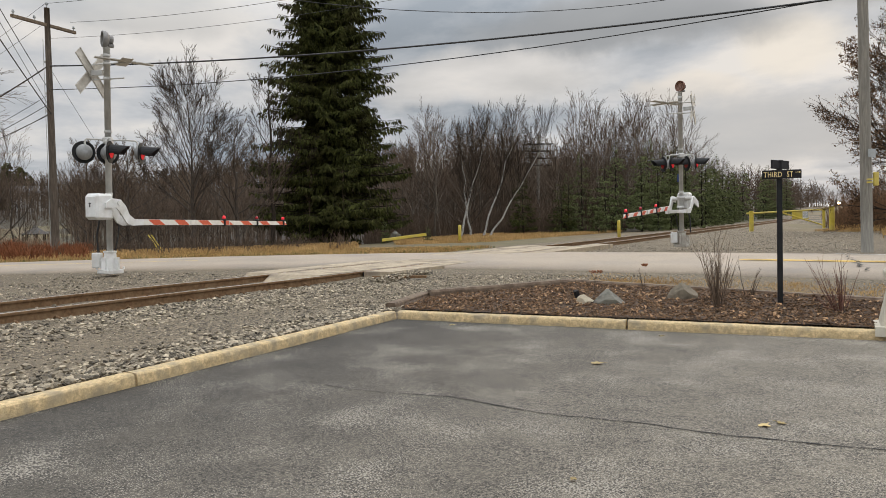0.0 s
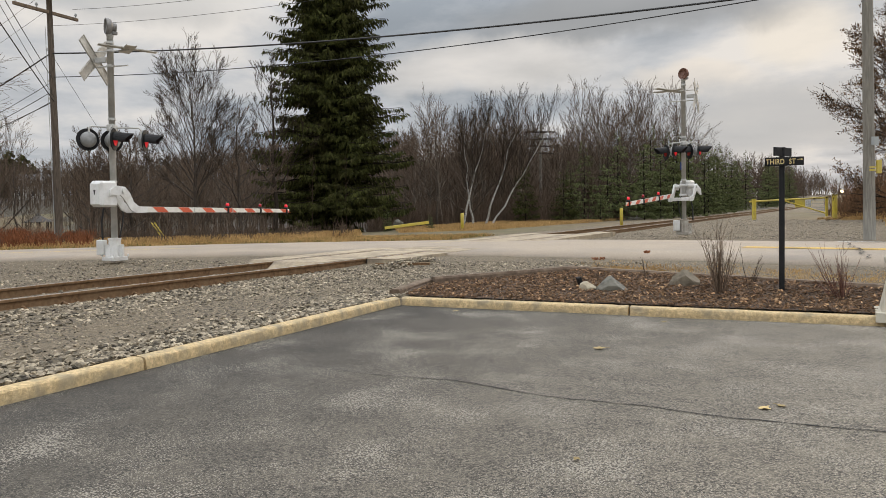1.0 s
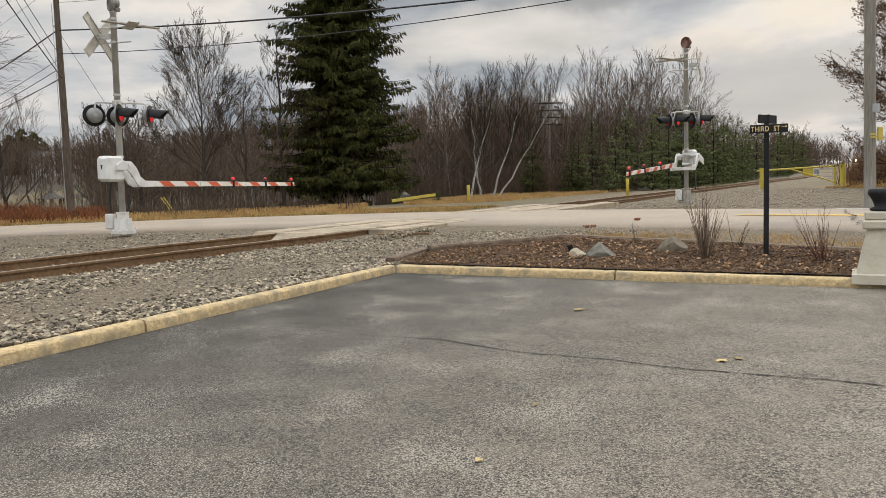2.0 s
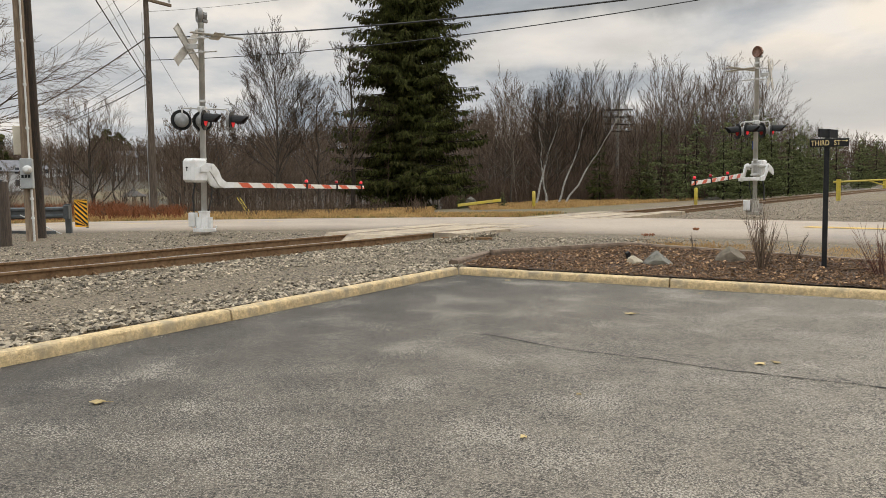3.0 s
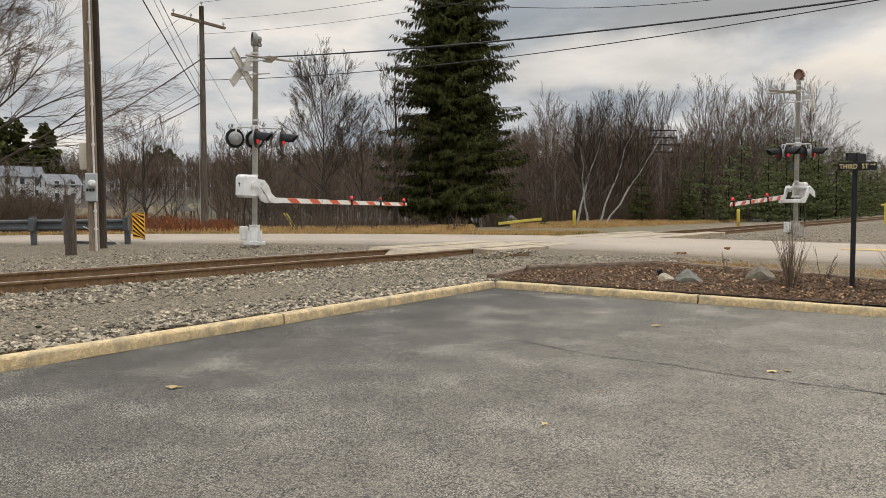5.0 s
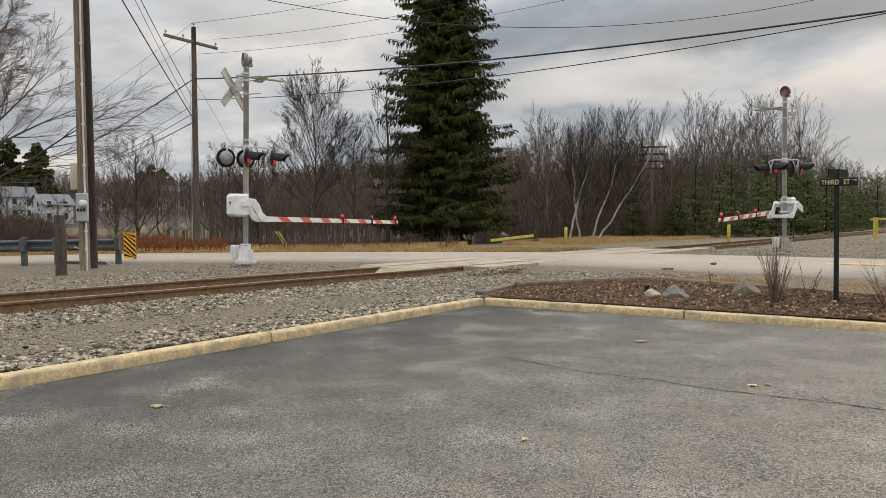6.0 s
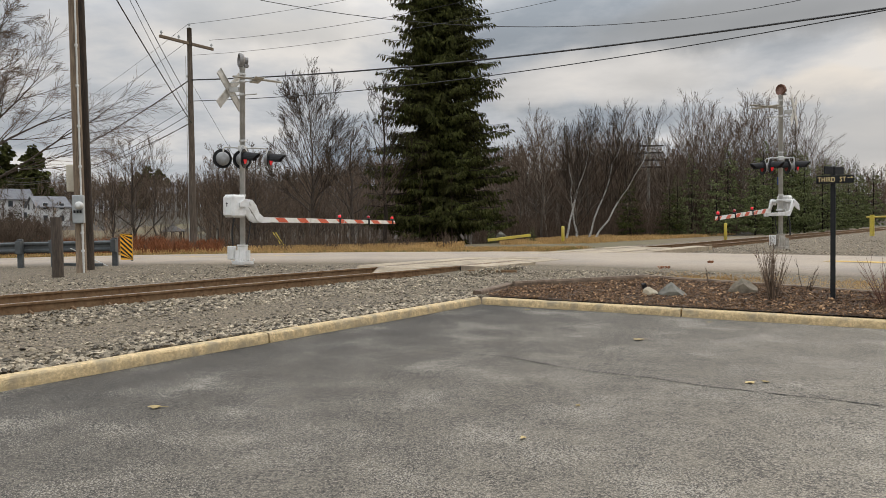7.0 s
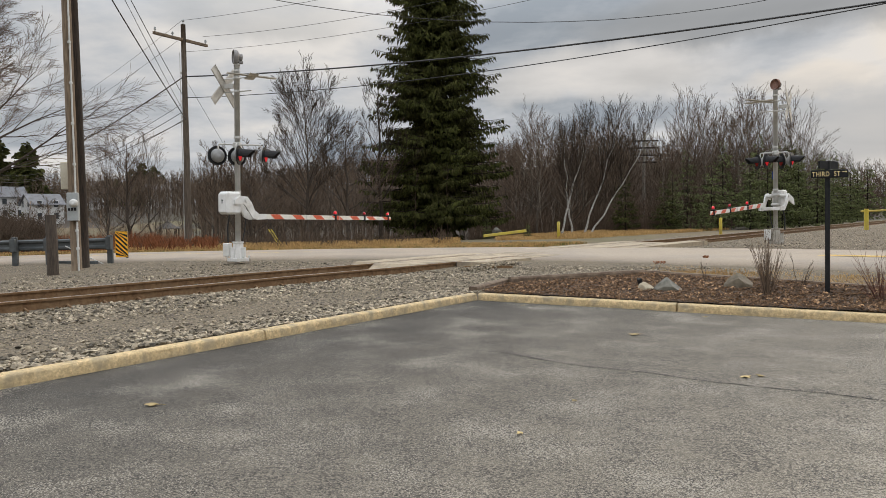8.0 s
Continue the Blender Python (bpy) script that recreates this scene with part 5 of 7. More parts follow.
def pedestal():
    g = thing("garden_pedestal", pose(4.42, 9.42, 0.13, 0, 0, -28), "pale cast-stone pedestal with a dark urn in the flower bed", "pedestal")
    sh = Shape()

    def ring(w, z):
        return [(-w, -w, z), (w, -w, z), (w, w, z), (-w, w, z)]
    prof = [(0.30, -0.05), (0.30, 0.05), (0.25, 0.06), (0.16, 0.52), (0.155, 0.54)]
    for (w0, z0), (w1, z1) in zip(prof[:-1], prof[1:]):
        sh.add(ring(w0, z0) + ring(w1, z1), [(0, 1, 5, 4), (1, 2, 6, 5), (2, 3, 7, 6), (3, 0, 4, 7)])
    part("shaft", sh, M["cast"], g)
    part("cap", Shape().box(-0.21, -0.21, 0.54, 0.21, 0.21, 0.64, 0.02).box(-0.185, -0.185, 0.64, 0.185, 0.185, 0.73, 0.015), M["cast"], g)
    part("urn", Shape().lathe([(0.05, 0.73), (0.13, 0.735), (0.14, 0.76), (0.09, 0.78), (0.12, 0.86), (0.16, 0.92), (0.15, 0.97), (0.05, 0.98)], 20), M["black"], g, "dark metal urn", True)


pedestal()


def fallen_leaf(x, y, s, rz, seed):
    r = random.Random(seed)
    out = []
    n = 18
    for i in range(n):
        a = 2 * math.pi * i / n
        rad = s * (0.55 + 0.45 * abs(math.cos(2.5 * a))) * r.uniform(0.85, 1.1)
        out.append((rad * math.cos(a), rad * math.sin(a) * 0.75, 0.006 + 0.012 * r.random()))
    v = out + [(0, 0, 0.012)] + [(p[0], p[1], p[2] - 0.002) for p in out] + [(0, 0, 0.01)]
    f = [(n, i, (i + 1) % n) for i in range(n)] + [(2 * n + 1, n + 1 + (i + 1) % n, n + 1 + i) for i in range(n)] + [(i, n + 1 + i, n + 1 + (i + 1) % n, (i + 1) % n) for i in range(n)]
    sh = Shape().add(v, f)
    sh.tube([(s * 0.5, 0, 0.008), (s * 1.2, s * 0.2, 0.01), (s * 1.7, s * 0.25, 0.006)], 0.002, 4)
    return solid("fallen_leaf", sh, M["leaf_fallen"], "dry tan leaf lying on the asphalt", "leaf", "fallen leaves on the lot", "", False, pose(x, y, lot_z(x, y), 0, 0, rz))


for i, (x, y, s, rz) in enumerate(((0.88, 8.26, 0.065, 10), (1.53, 6.23, 0.05, 40), (1.66, 6.28, 0.04, 100), (-2.78, 4.86, 0.055, 0), (-2.2, 9.6, 0.05, 60), (-4.5, 5.15, 0.08, 10), (0.15, 5.3, 0.025, 70), (1.9, 9.72, 0.03, 20), (-0.4, 10.7, 0.03, 20), (-0.2, 4.48, 0.025, 70))):
    fallen_leaf(x, y, s, rz, 60 + i)


# ---------------------------------------------------------------- poles and wires
def utility_pole(x, y, z, height, r0, r1, mat, label, lean=(0, 0)):
    g = thing("utility_pole", pose(x, y, z), label, "utility pole")
    n = 8
    pts = [(lean[0] * (i / n), lean[1] * (i / n), -0.3 + (height + 0.3) * i / n) for i in range(n + 1)]
    part("shaft", Shape().tube(pts, [r0 + (r1 - r0) * i / n for i in range(n + 1)], 16), mat, g, "", True)
    return g


far_pole = utility_pole(-17.34, 34.2, 0.15, 10.85, 0.17, 0.11, M["pole_far"], "dark weathered utility pole with a timber crossarm", (0.05, 0))
part("crossarm", Shape().box(-1.6, -0.06, 10.05, 1.6, 0.06, 10.18, 0.01), M["pole"], far_pole, "grey timber crossarm", False, pose(0, -0.13, 0, 0, 0, 68) @ pose(0, 0, 0))
for k in (-1.5, -0.5, 1.5):
    part("insulator", Shape().lathe([(0.02, 10.18), (0.02, 10.26), (0.055, 10.27), (0.06, 10.31), (0.035, 10.33), (0.05, 10.36), (0.02, 10.39)], 10, pose(k, -0.0, 0)), M["box_grey"], far_pole, "", False, pose(0, -0.13, 0, 0, 0, 68))
part("pole_top_pin", Shape().tube([(0.05, 0, 10.8), (0.05, 0, 11.0)], 0.02, 6).lathe([(0.05, 10.98), (0.06, 11.04), (0.03, 11.1)], 10, pose(0.05, 0, 0)), M["box_grey"], far_pole)
for h in (8.55, 7.2, 6.45):
    part("cable_clamp", Shape().box(-0.16, -0.03, h - 0.05, 0.16, 0.03, h + 0.05, 0.01), M["galv"], far_pole)
part("ground_wire", Shape().tube([(-0.15, -0.12, 0.0), (-0.12, -0.1, 9.5)], 0.012, 5), M["box_grey"], far_pole)

twin = utility_pole(-11.77, 17.28, 0.3, 11.5, 0.128, 0.10, M["pole"], "grey-brown utility pole carrying a white conduit and electric meter", (-0.05, 0.02))
cond = Shape().tube([(0.13, -0.11, -0.05), (0.12, -0.10, 1.2)], 0.026, 10).tube([(0.11, -0.10, 1.9), (0.07, -0.08, 11.0)], 0.022, 10)
for h in (0.5, 0.95, 2.6, 3.6, 4.6, 5.6):
    cond.lathe([(0.035, 0), (0.04, 0.01), (0.04, 0.05), (0.035, 0.06)], 10, pose(0.12 - 0.005 * h, -0.103, h))
part("conduit", cond, M["pipe"], twin, "white electrical conduit")
mb = part("meter_box", Shape().box(-0.12, -0.09, 1.22, 0.14, 0.08, 1.92, 0.015), M["box_grey"], twin, "grey electric meter box", False, pose(0.05, -0.14, 0, 0, 0, 20))
part("meter", Shape().lathe([(0.10, 0), (0.10, 0.05), (0.085, 0.07), (0.08, 0.12), (0.05, 0.14), (0, 0.14)], 18, pose(0.05, -0.09, 1.66, 90)), M["pipe"], mb, "round glass meter", True)
part("breaker", Shape().box(-0.09, -0.105, 1.47, -0.04, -0.09, 1.54, 0.004).box(-0.02, -0.105, 1.47, 0.03, -0.09, 1.54, 0.004).box(0.05, -0.105, 1.47, 0.1, -0.09, 1.54, 0.004), M["black"], mb)
dark = utility_pole(-12.0, 17.95, 0.3, 11.5, 0.128, 0.105, M["pole_dark"], "dark creosoted utility pole beside the lighter one", (-0.10, 0.0))
stub = solid("timber_post", Shape().tube([(0, 0, -0.2), (0.01, 0, 0.7), (-0.015, 0.0, 1.36)], [0.125, 0.12, 0.115], 14), M["pole_dark2"], "short grey weathered timber post in the gravel", "post", "", "", False, pose(-11.33, 15.75, 0.29))
part("canister", Shape().lathe([(0.0, 0), (0.12, 0.0), (0.13, 0.02), (0.13, 0.66), (0.12, 0.69), (0, 0.7)], 20), M["cast"], dark, "pale grey cylindrical canister", True, pose(-0.36, -0.1, 2.05))
right_pole = utility_pole(11.19, 22.05, 0.36, 11.5, 0.155, 0.115, M["pole_grey"], "grey utility pole with yellow marker beside the road", (-0.18, 0.0))
part("marker", Shape().box(0.16, -0.05, 1.73, 0.30, 0.02, 2.1, 0.01), M["yellow"], right_pole, "yellow plastic cable marker")
part("tag", Shape().box(-0.13, -0.205, 1.8, 0.06, -0.197, 1.84).box(-0.13, -0.205, 1.88, 0.06, -0.197, 1.92), M["yellow"], right_pole, "two yellow strips")
part("plate", Shape().box(-0.08, -0.2, 2.5, 0.12, -0.19, 2.72), M["box_grey"], right_pole, "small grey plate")


def wire(p0, p1, sag, r, label, name="overhead_wire", n=24):
    p0, p1 = Vector(p0), Vector(p1)
    pts = []
    for i in range(n + 1):
        t = i / n
        p = p0.lerp(p1, t)
        p.z -= sag * 4 * t * (1 - t)
        pts.append(p)
    return solid(name, Shape().tube(pts, r, 5), M["cable"], label, "cable", "overhead wires", "", True)


PF = Vector((-17.34, 34.2, 0.15))
RP = Vector((11.05, 22.05, 0.36))
TW = Vector((-11.85, 17.35, 0.3))
wire((PF.x, PF.y, 8.52), (RP.x, RP.y, 7.25), 0.42, 0.032, "thick black cable bundle spanning the road")
wire((PF.x, PF.y, 7.51), (RP.x, RP.y, 7.30), 0.58, 0.017, "black cable spanning the road")
wire((TW.x, TW.y, 8.3), (RP.x, RP.y, 8.35), 1.9, 0.009, "thin slack wire spanning the road")
wire((PF.x + 0.1, PF.y, 11.2), (RP.x, RP.y, 11.6), 0.7, 0.009, "thin bare wire on the pole tops")
wire((PF.x + 0.9, PF.y + 0.3, 10.45), (RP.x, RP.y, 11.0), 0.9, 0.009, "thin bare wire on the crossarms")
wire((PF.x, PF.y, 9.7), (RP.x, RP.y, 10.0), 0.8, 0.008, "thin bare wire below the crossarms")
LP = Vector((-60, 75, 0))
for h, h2, r_, sag in ((8.52, 8.0, 0.03, 1.0), (7.3, 7.4, 0.012, 1.3), (6.9, 7.0, 0.016, 1.3), (6.45, 6.6, 0.02, 1.0), (6.5, 6.2, 0.010, 1.2), (10.4, 10.5, 0.008, 0.8), (11.2, 11.4, 0.008, 0.8)):
    wire((PF.x, PF.y, h), (LP.x, LP.y, h2), sag, r_, "black line running off along the road")
for h, q, r_ in ((6.45, (-12.19, 16.71, 10.13), 0.022), (6.65, (-11.85, 17.25, 10.23), 0.010), (7.4, (-11.9, 18.2, 9.75), 0.014)):
    wire((PF.x + 0.1, PF.y - 0.1, h), q, 0.12, r_, "black service cable between the poles")
wire((PF.x + 0.15, PF.y, 8.3), (PF.x + 3.2, PF.y + 4.5, 0.0), 0.0, 0.008, "thin steel guy wire of the pole", "guy_wire", 6)


# ---------------------------------------------------------------- trees
def limb(sh, tw, p, d, length, rad, depth, r, up=0.25, fork=0.55, twig_n=4, side=6, coarse=0.0):
    """One bending limb with its side shoots; thin ends go to tw."""
    n = (4 if depth > 0 else 2) if not coarse else (3 if depth > 0 else 1)
    pts, rr = [p], [rad]
    q = p.copy()
    for i in range(n):
        d = (d + Vector((r.uniform(-1, 1), r.uniform(-1, 1), r.uniform(-1, 1))) * 0.11 + Vector((0, 0, up * 0.45))).normalized()
        q = q + d * (length / n)
        pts.append(q.copy())
        rr.append(max(rad * (1 - (i + 1) / n * 0.8), 0.006, coarse))
    (sh if depth > 1 else tw).tube(pts, rr, 5 if depth > 1 else 3, False)
    if depth <= 0:
        return
    k = twig_n if depth == 1 else side
    for i in range(k):
        t = 0.25 + 0.75 * (i + r.random()) / k
        x = t * n
        a = min(int(x), n - 1)
        s = pts[a].lerp(pts[a + 1], x - a)
        dd = (pts[a + 1] - pts[a]).normalized()
        e1 = dd.cross(Vector((r.uniform(-1, 1), r.uniform(-1, 1), r.uniform(-1, 1)))).normalized()
        nd = (dd + e1 * fork * r.uniform(0.7, 1.4)).normalized()
        limb(sh, tw, s, nd, length * (0.62 - 0.3 * t) * r.uniform(0.7, 1.2), max(rr[a] * 0.5, 0.005), depth - 1, r, up, fork, twig_n, side, coarse)


def bare_tree(seed, height, rad, limbs, first=0.25, angle=0.6, reach=0.42, lean=(0, 0), depth=2, twig_n=5, side=7, up=0.3, coarse=0.0, full=False, pale=True):
    """A leafless tree; full: a rounded crown with no leader, pale: boughs keep the bark of the trunk."""
    r = random.Random(seed)
    top = 0.74 if full else 0.96
    sh, tw = Shape(), Shape()
    n = 10
    pts, rr = [], []
    for i in range(n + 1):
        t = i / n
        pts.append(Vector((lean[0] * t + 0.012 * height * r.uniform(-1, 1) * (t > 0), lean[1] * t + 0.012 * height * r.uniform(-1, 1) * (t > 0), -0.2 + (height * top + 0.2) * t)))
        rr.append(rad * (1.25 if i == 0 else 1) * (1 - 0.93 * t) ** (1.3 if full else 1.0) + 0.006)
    sh.tube(pts, rr, 8, False)
    for i in range(limbs):
        t = first + (0.97 - first) * ((i + r.random() * 0.6) / limbs) ** (1.25 if full else 1.0)
        x = t * n
        a = min(int(x), n - 1)
        s = pts[a].lerp(pts[a + 1], x - a)
        w = i * 2.4 + r.uniform(-0.5, 0.5)
        an = angle * r.uniform(0.75, 1.25) * ((1.25 - 0.8 * t) if full else 1.0)
        d = Vector((math.cos(w) * math.sin(an), math.sin(w) * math.sin(an), math.cos(an)))
        L = height * reach * ((0.95 - 0.38 * t) if full else (1.12 - t)) * r.uniform(0.75, 1.15) + 0.3
        limb(sh if pale else tw, tw, s, d, L, max(rr[a] * 0.42, 0.012), depth, r, up, 0.46, twig_n, side, coarse)
    return sh, tw


def tree_thing(name, x, y, shapes, bark, twig, label, rz=0.0, category="tree", group=""):
    g = thing(name, pose(x, y, ground_z(x, y) - 0.05, 0, 0, rz), label, category, group)
    part("trunk", shapes[0], bark, g)
    part("crown", shapes[1], twig, g, "fine leafless twigs")
    return g


def conifer(seed, height, width, whorl, mat_scale=1.0, droop=0.35, first=0.06, spray=0.34, gap=0.10, per=9, fat=0.12, fan=0.12, hang=0.9, loose=1.2):
    """A spruce: trunk with whorls of drooping boughs, each fringed with hanging sprays."""
    r = random.Random(seed)
    tr, nd = Shape(), Shape()
    tr.tube([(0, 0, -0.2), (0, 0, height * 0.5), (0, 0, height * 0.99)], [height * 0.013, height * 0.008, 0.015], 8, False)
    z = height * first
    while z < height * 0.985:
        t = z / height
        L0 = width * (1 - t) ** 0.63 * min(1.0, 0.90 + 2.0 * t) + 0.12
        for k in range(per):
            w = r.uniform(0, 6.283)
            L = L0 * r.uniform(0.45, 1.15)
            dr = droop * r.uniform(0.2, 1.7) * (1.15 - t)
            pts = []
            m = 5
            lift = whorl * r.uniform(-loose, loose)
            for i in range(m + 1):
                u = i / m
                rad = L * u
                pts.append(Vector((math.cos(w) * rad, math.sin(w) * rad, z + lift + r.uniform(-0.03, 0.03) - dr * L * (u - 0.45 * u * u * u) + 0.04 * L * u ** 3)))
            tr.tube(pts, [max(0.006, L * 0.011 * (1 - 0.8 * i / m)) for i in range(m + 1)], 3, False)
            cnt = int(L / gap)
            for i in range(cnt):
                u = 0.12 + 0.88 * (i + r.random()) / cnt
                x = u * m
                a = min(int(x), m - 1)
                s = pts[a].lerp(pts[a + 1], x - a)
                out = Vector((math.cos(w), math.sin(w), 0))
                lat = Vector((-out.y, out.x, 0)) * r.choice((-1, 1))
                wide = fan * min(L, 3.0) * (1.1 - u) * r.random() ** 0.7
                s = s + lat * wide + out * wide * 0.5 - Vector((0, 0, 0.25 * wide))
                d = (out * r.uniform(0.2, 0.9) + lat * r.uniform(0.2, 1.0) + Vector((0, 0, -r.uniform(0.15, hang)))).normalized()
                ln = spray * r.uniform(0.6, 1.4) * (0.6 + 0.6 * min(L / 2.5, 1)) * (1.15 - 0.5 * u)
                a1 = d.cross(Vector((r.uniform(-1, 1), r.uniform(-1, 1), r.uniform(-1, 1)))).normalized()
                a2 = d.cross(a1)
                wd = ln * fat
                q = len(nd.v)
                e = s + d * ln
                mid = s + d * ln * 0.45 + Vector((0, 0, -0.02))
                nd.v.extend([tuple(s), tuple(mid + a1 * wd), tuple(e), tuple(mid - a1 * wd), tuple(mid + a2 * wd), tuple(mid - a2 * wd)])
                nd.f.extend([(q, q + 1, q + 2), (q, q + 2, q + 3), (q, q + 4, q + 2), (q, q + 2, q + 5)])
        z += whorl * r.uniform(0.8, 1.2)
    return tr, nd


sp = conifer(101, 26.0, 5.1, 0.24, spray=0.40, gap=0.052, per=11, droop=0.42, first=0.055, fan=0.26, hang=2.6, loose=3.0)
g = thing("spruce_tree", pose(-7.3, 48.6, ground_z(-7.3, 48.6)), "tall dense dark green Norway spruce beside the road", "tree")
part("trunk", sp[0], M["spruce_bark"], g)
part("crown", sp[1], M["needle"], g, "dark drooping needle boughs")

H1 = bare_tree(201, 9.3, 0.14, 26, 0.28, 0.74, 0.46, depth=3, twig_n=4, side=7, up=0.12, full=True)
tree_thing("bare_tree", -12.75, 38.6, H1, M["bark"], M["twig_dark"], "tall leafless tree with a rounded crown of fine twigs", 30)
H2 = bare_tree(202, 10.2, 0.13, 20, 0.25, 0.7, 0.38, depth=3, twig_n=3, side=5, up=0.2)
tree_thing("bare_tree", -9.9, 43.4, H2, M["bark_dark"], M["twig_dark"], "slim leafless tree standing close to the spruce", 0)
H3 = bare_tree(203, 6.4, 0.11, 22, 0.12, 0.95, 0.55, depth=3, twig_n=4, side=5, up=0.15)
tree_thing("bare_tree", -10.9, 39.6, H3, M["bark"], M["twig"], "low spreading leafless tree behind the gate arm", 50)
tree_thing("bare_tree", -18.2, 44.0, H3, M["bark"], M["twig"], "low spreading leafless tree behind the brush", 160)
tree_thing("bare_tree", -16.2, 37.5, bare_tree(204, 5.2, 0.08, 20, 0.08, 0.9, 0.5, depth=3, twig_n=4, side=5), M["bark"], M["twig"], "bushy leafless young tree behind the signal mast", 0)
H4 = bare_tree(205, 12.5, 0.22, 32, 0.16, 1.0, 0.58, depth=3, twig_n=6, side=8, up=-0.03)
tree_thing("bare_tree", -25.6, 28.5, H4, M["bark"], M["twig"], "large leafless tree with wide spreading boughs beside the road", 110)
H5 = bare_tree(206, 9.0, 0.16, 24, 0.12, 0.85, 0.5, depth=3, twig_n=4, side=5)
tree_thing("bare_tree", -33.5, 56.0, H5, M["bark"], M["twig"], "rounded leafless tree in the wet meadow", 20)
tree_thing("bare_tree", -28.0, 60.0, H5, M["bark"], M["twig"], "rounded leafless tree at the edge of the meadow", 200)
tree_thing("bare_tree", -38.5, 61.0, H3, M["bark"], M["twig"], "low leafless tree in the wet meadow", 70)

for x, y, rz in ((-66.0, 82.0, 15), (-72.0, 88.0, 140), (-61.5, 85.0, 250), (-58.0, 92.0, 80)):
    tree_thing("bare_tree", x, y, H3, M["bark"], M["twig"], "low spreading leafless tree in front of the houses", rz)

# birches at the edge of the wood
for i, (x, y, h, lx, sd) in enumerate(((0.72, 52.0, 10.0, 2.0, 301), (2.3, 53.5, 10.3, 2.6, 302), (2.7, 53.2, 9.8, 4.6, 303), (1.6, 56, 9.5, -0.6, 304))):
    tree_thing("birch_tree", x, y, bare_tree(sd, h, 0.075, 24, 0.35, 0.6, 0.3, (lx, 0.4), twig_n=6, side=6, full=True, pale=False), M["birch"], M["twig_dark"], "leaning white-barked birch at the edge of the wood", 0, "tree", "birches at the wood edge")

# the tree with brown leaves beside the right-hand pole
OAK = bare_tree(401, 12.6, 0.26, 70, 0.10, 1.05, 0.50, depth=3, twig_n=5, side=7, up=0.10, full=True)
oak = thing("oak_tree", pose(25.2, 38.6, ground_z(25.2, 38.6)), "broad tree holding sparse dead brown leaves", "tree")
part("trunk", OAK[0], M["bark_dark"], oak)
part("crown", OAK[1], M["twig_dark"], oak, "fine bare twigs")


def leaves_on(tw, every, size, seed):
    r = random.Random(seed)
    sh = Shape()
    for i in range(0, len(tw.v), every):
        p = Vector(tw.v[i]) + Vector((r.uniform(-0.12, 0.12), r.uniform(-0.12, 0.12), r.uniform(-0.12, 0.05)))
        if r.random() < 0.55 + 0.6 * noise.noise(p * 0.5):
            s = size * r.uniform(0.6, 1.3)
            m = Matrix.Translation(p) @ Euler((r.uniform(-1.5, 1.5), r.uniform(-1.5, 1.5), r.uniform(0, 6.3))).to_matrix().to_4x4()
            sh.add([(-s, 0, 0), (0, s * 0.5, s * 0.15), (s, 0, 0), (0, -s * 0.5, s * 0.2)], [(0, 1, 2), (0, 2, 3)], m)
    return sh


part("leaves", leaves_on(OAK[1], 2, 0.06, 9), M["leaf_oak"], oak, "dead brown leaves")

# ---- the wood behind
VAR = [bare_tree(500 + i, h, 0.10, n_, f, a, rc, depth=2, twig_n=5, side=5, coarse=0.009, up=0.14, full=True) for i, (h, n_, f, a, rc) in enumerate(((12.0, 18, 0.28, 0.75, 0.36), (10.8, 18, 0.25, 0.8, 0.40), (12.8, 17, 0.35, 0.65, 0.32), (9.0, 18, 0.12, 0.9, 0.45), (10.0, 17, 0.2, 0.85, 0.42)))]
FARV = [bare_tree(520 + i, h, 0.16, 13, 0.22, 0.8, 0.40, depth=1, twig_n=7, coarse=0.028, up=0.2, full=True) for i, h in enumerate((11.0, 9.5, 12.0))]
VARN = [(np.array(a.v), a.f, np.array(b.v), b.f) for a, b in VAR + FARV]


def wood(name, places, label, mats):
    """Many bare trees as one sheet of stuff."""
    out = [Shape(), Shape()]
    for x, y, s, k, rz in places:
        z = ground_z(x, y) - 0.1
        c, sn = math.cos(rz), math.sin(rz)
        for j in range(2):
            v, f = VARN[k][2 * j], VARN[k][2 * j + 1]
            q = np.stack([(v[:, 0] * c - v[:, 1] * sn) * s + x, (v[:, 0] * sn + v[:, 1] * c) * s + y, v[:, 2] * s + z], 1)
            o = len(out[j].v)
            out[j].v.extend(map(tuple, q.tolist()))
            out[j].f.extend([tuple(i + o for i in t) for t in f])
    a = solid(name, out[0], mats[0], label, "", "", "stuff")
    b = solid(name, out[1], mats[1], label, "", "", "stuff")


r = random.Random(77)
pl = []
for i in range(78):          # the near wood ahead, between spruce and track
    t = r.random()
    a = radians(-3 + 27 * t)
    d = r.uniform(60, 88)
    x, y = d * math.sin(a), d * math.cos(a)
    p = Vector((x, y))
    if p.dot(TN) - NEAR_RAIL < 11 or (abs(x * 76.9 / y - 9.25) < 1.7 and y < 78):
        continue
    pl.append((x, y, r.uniform(0.98, 1.22), r.randrange(5), r.uniform(0, 6.3)))
for i in range(95):          # along the track, going away
    s = 58 + 270 * r.random() ** 1.6
    o = 11 + abs(r.gauss(0, 10))
    p = track_point(s, o)
    pl.append((p.x, p.y, r.uniform(0.8, 1.08), r.randrange(5) if s < 190 else r.randrange(5, 8), r.uniform(0, 6.3)))
for i in range(60):          # close beside the track, far off
    s = r.uniform(130, 345)
    p = track_point(s, 6 + abs(r.gauss(0, 5)))
    pl.append((p.x, p.y, r.uniform(0.6, 0.95), r.randrange(5, 8), r.uniform(0, 6.3)))
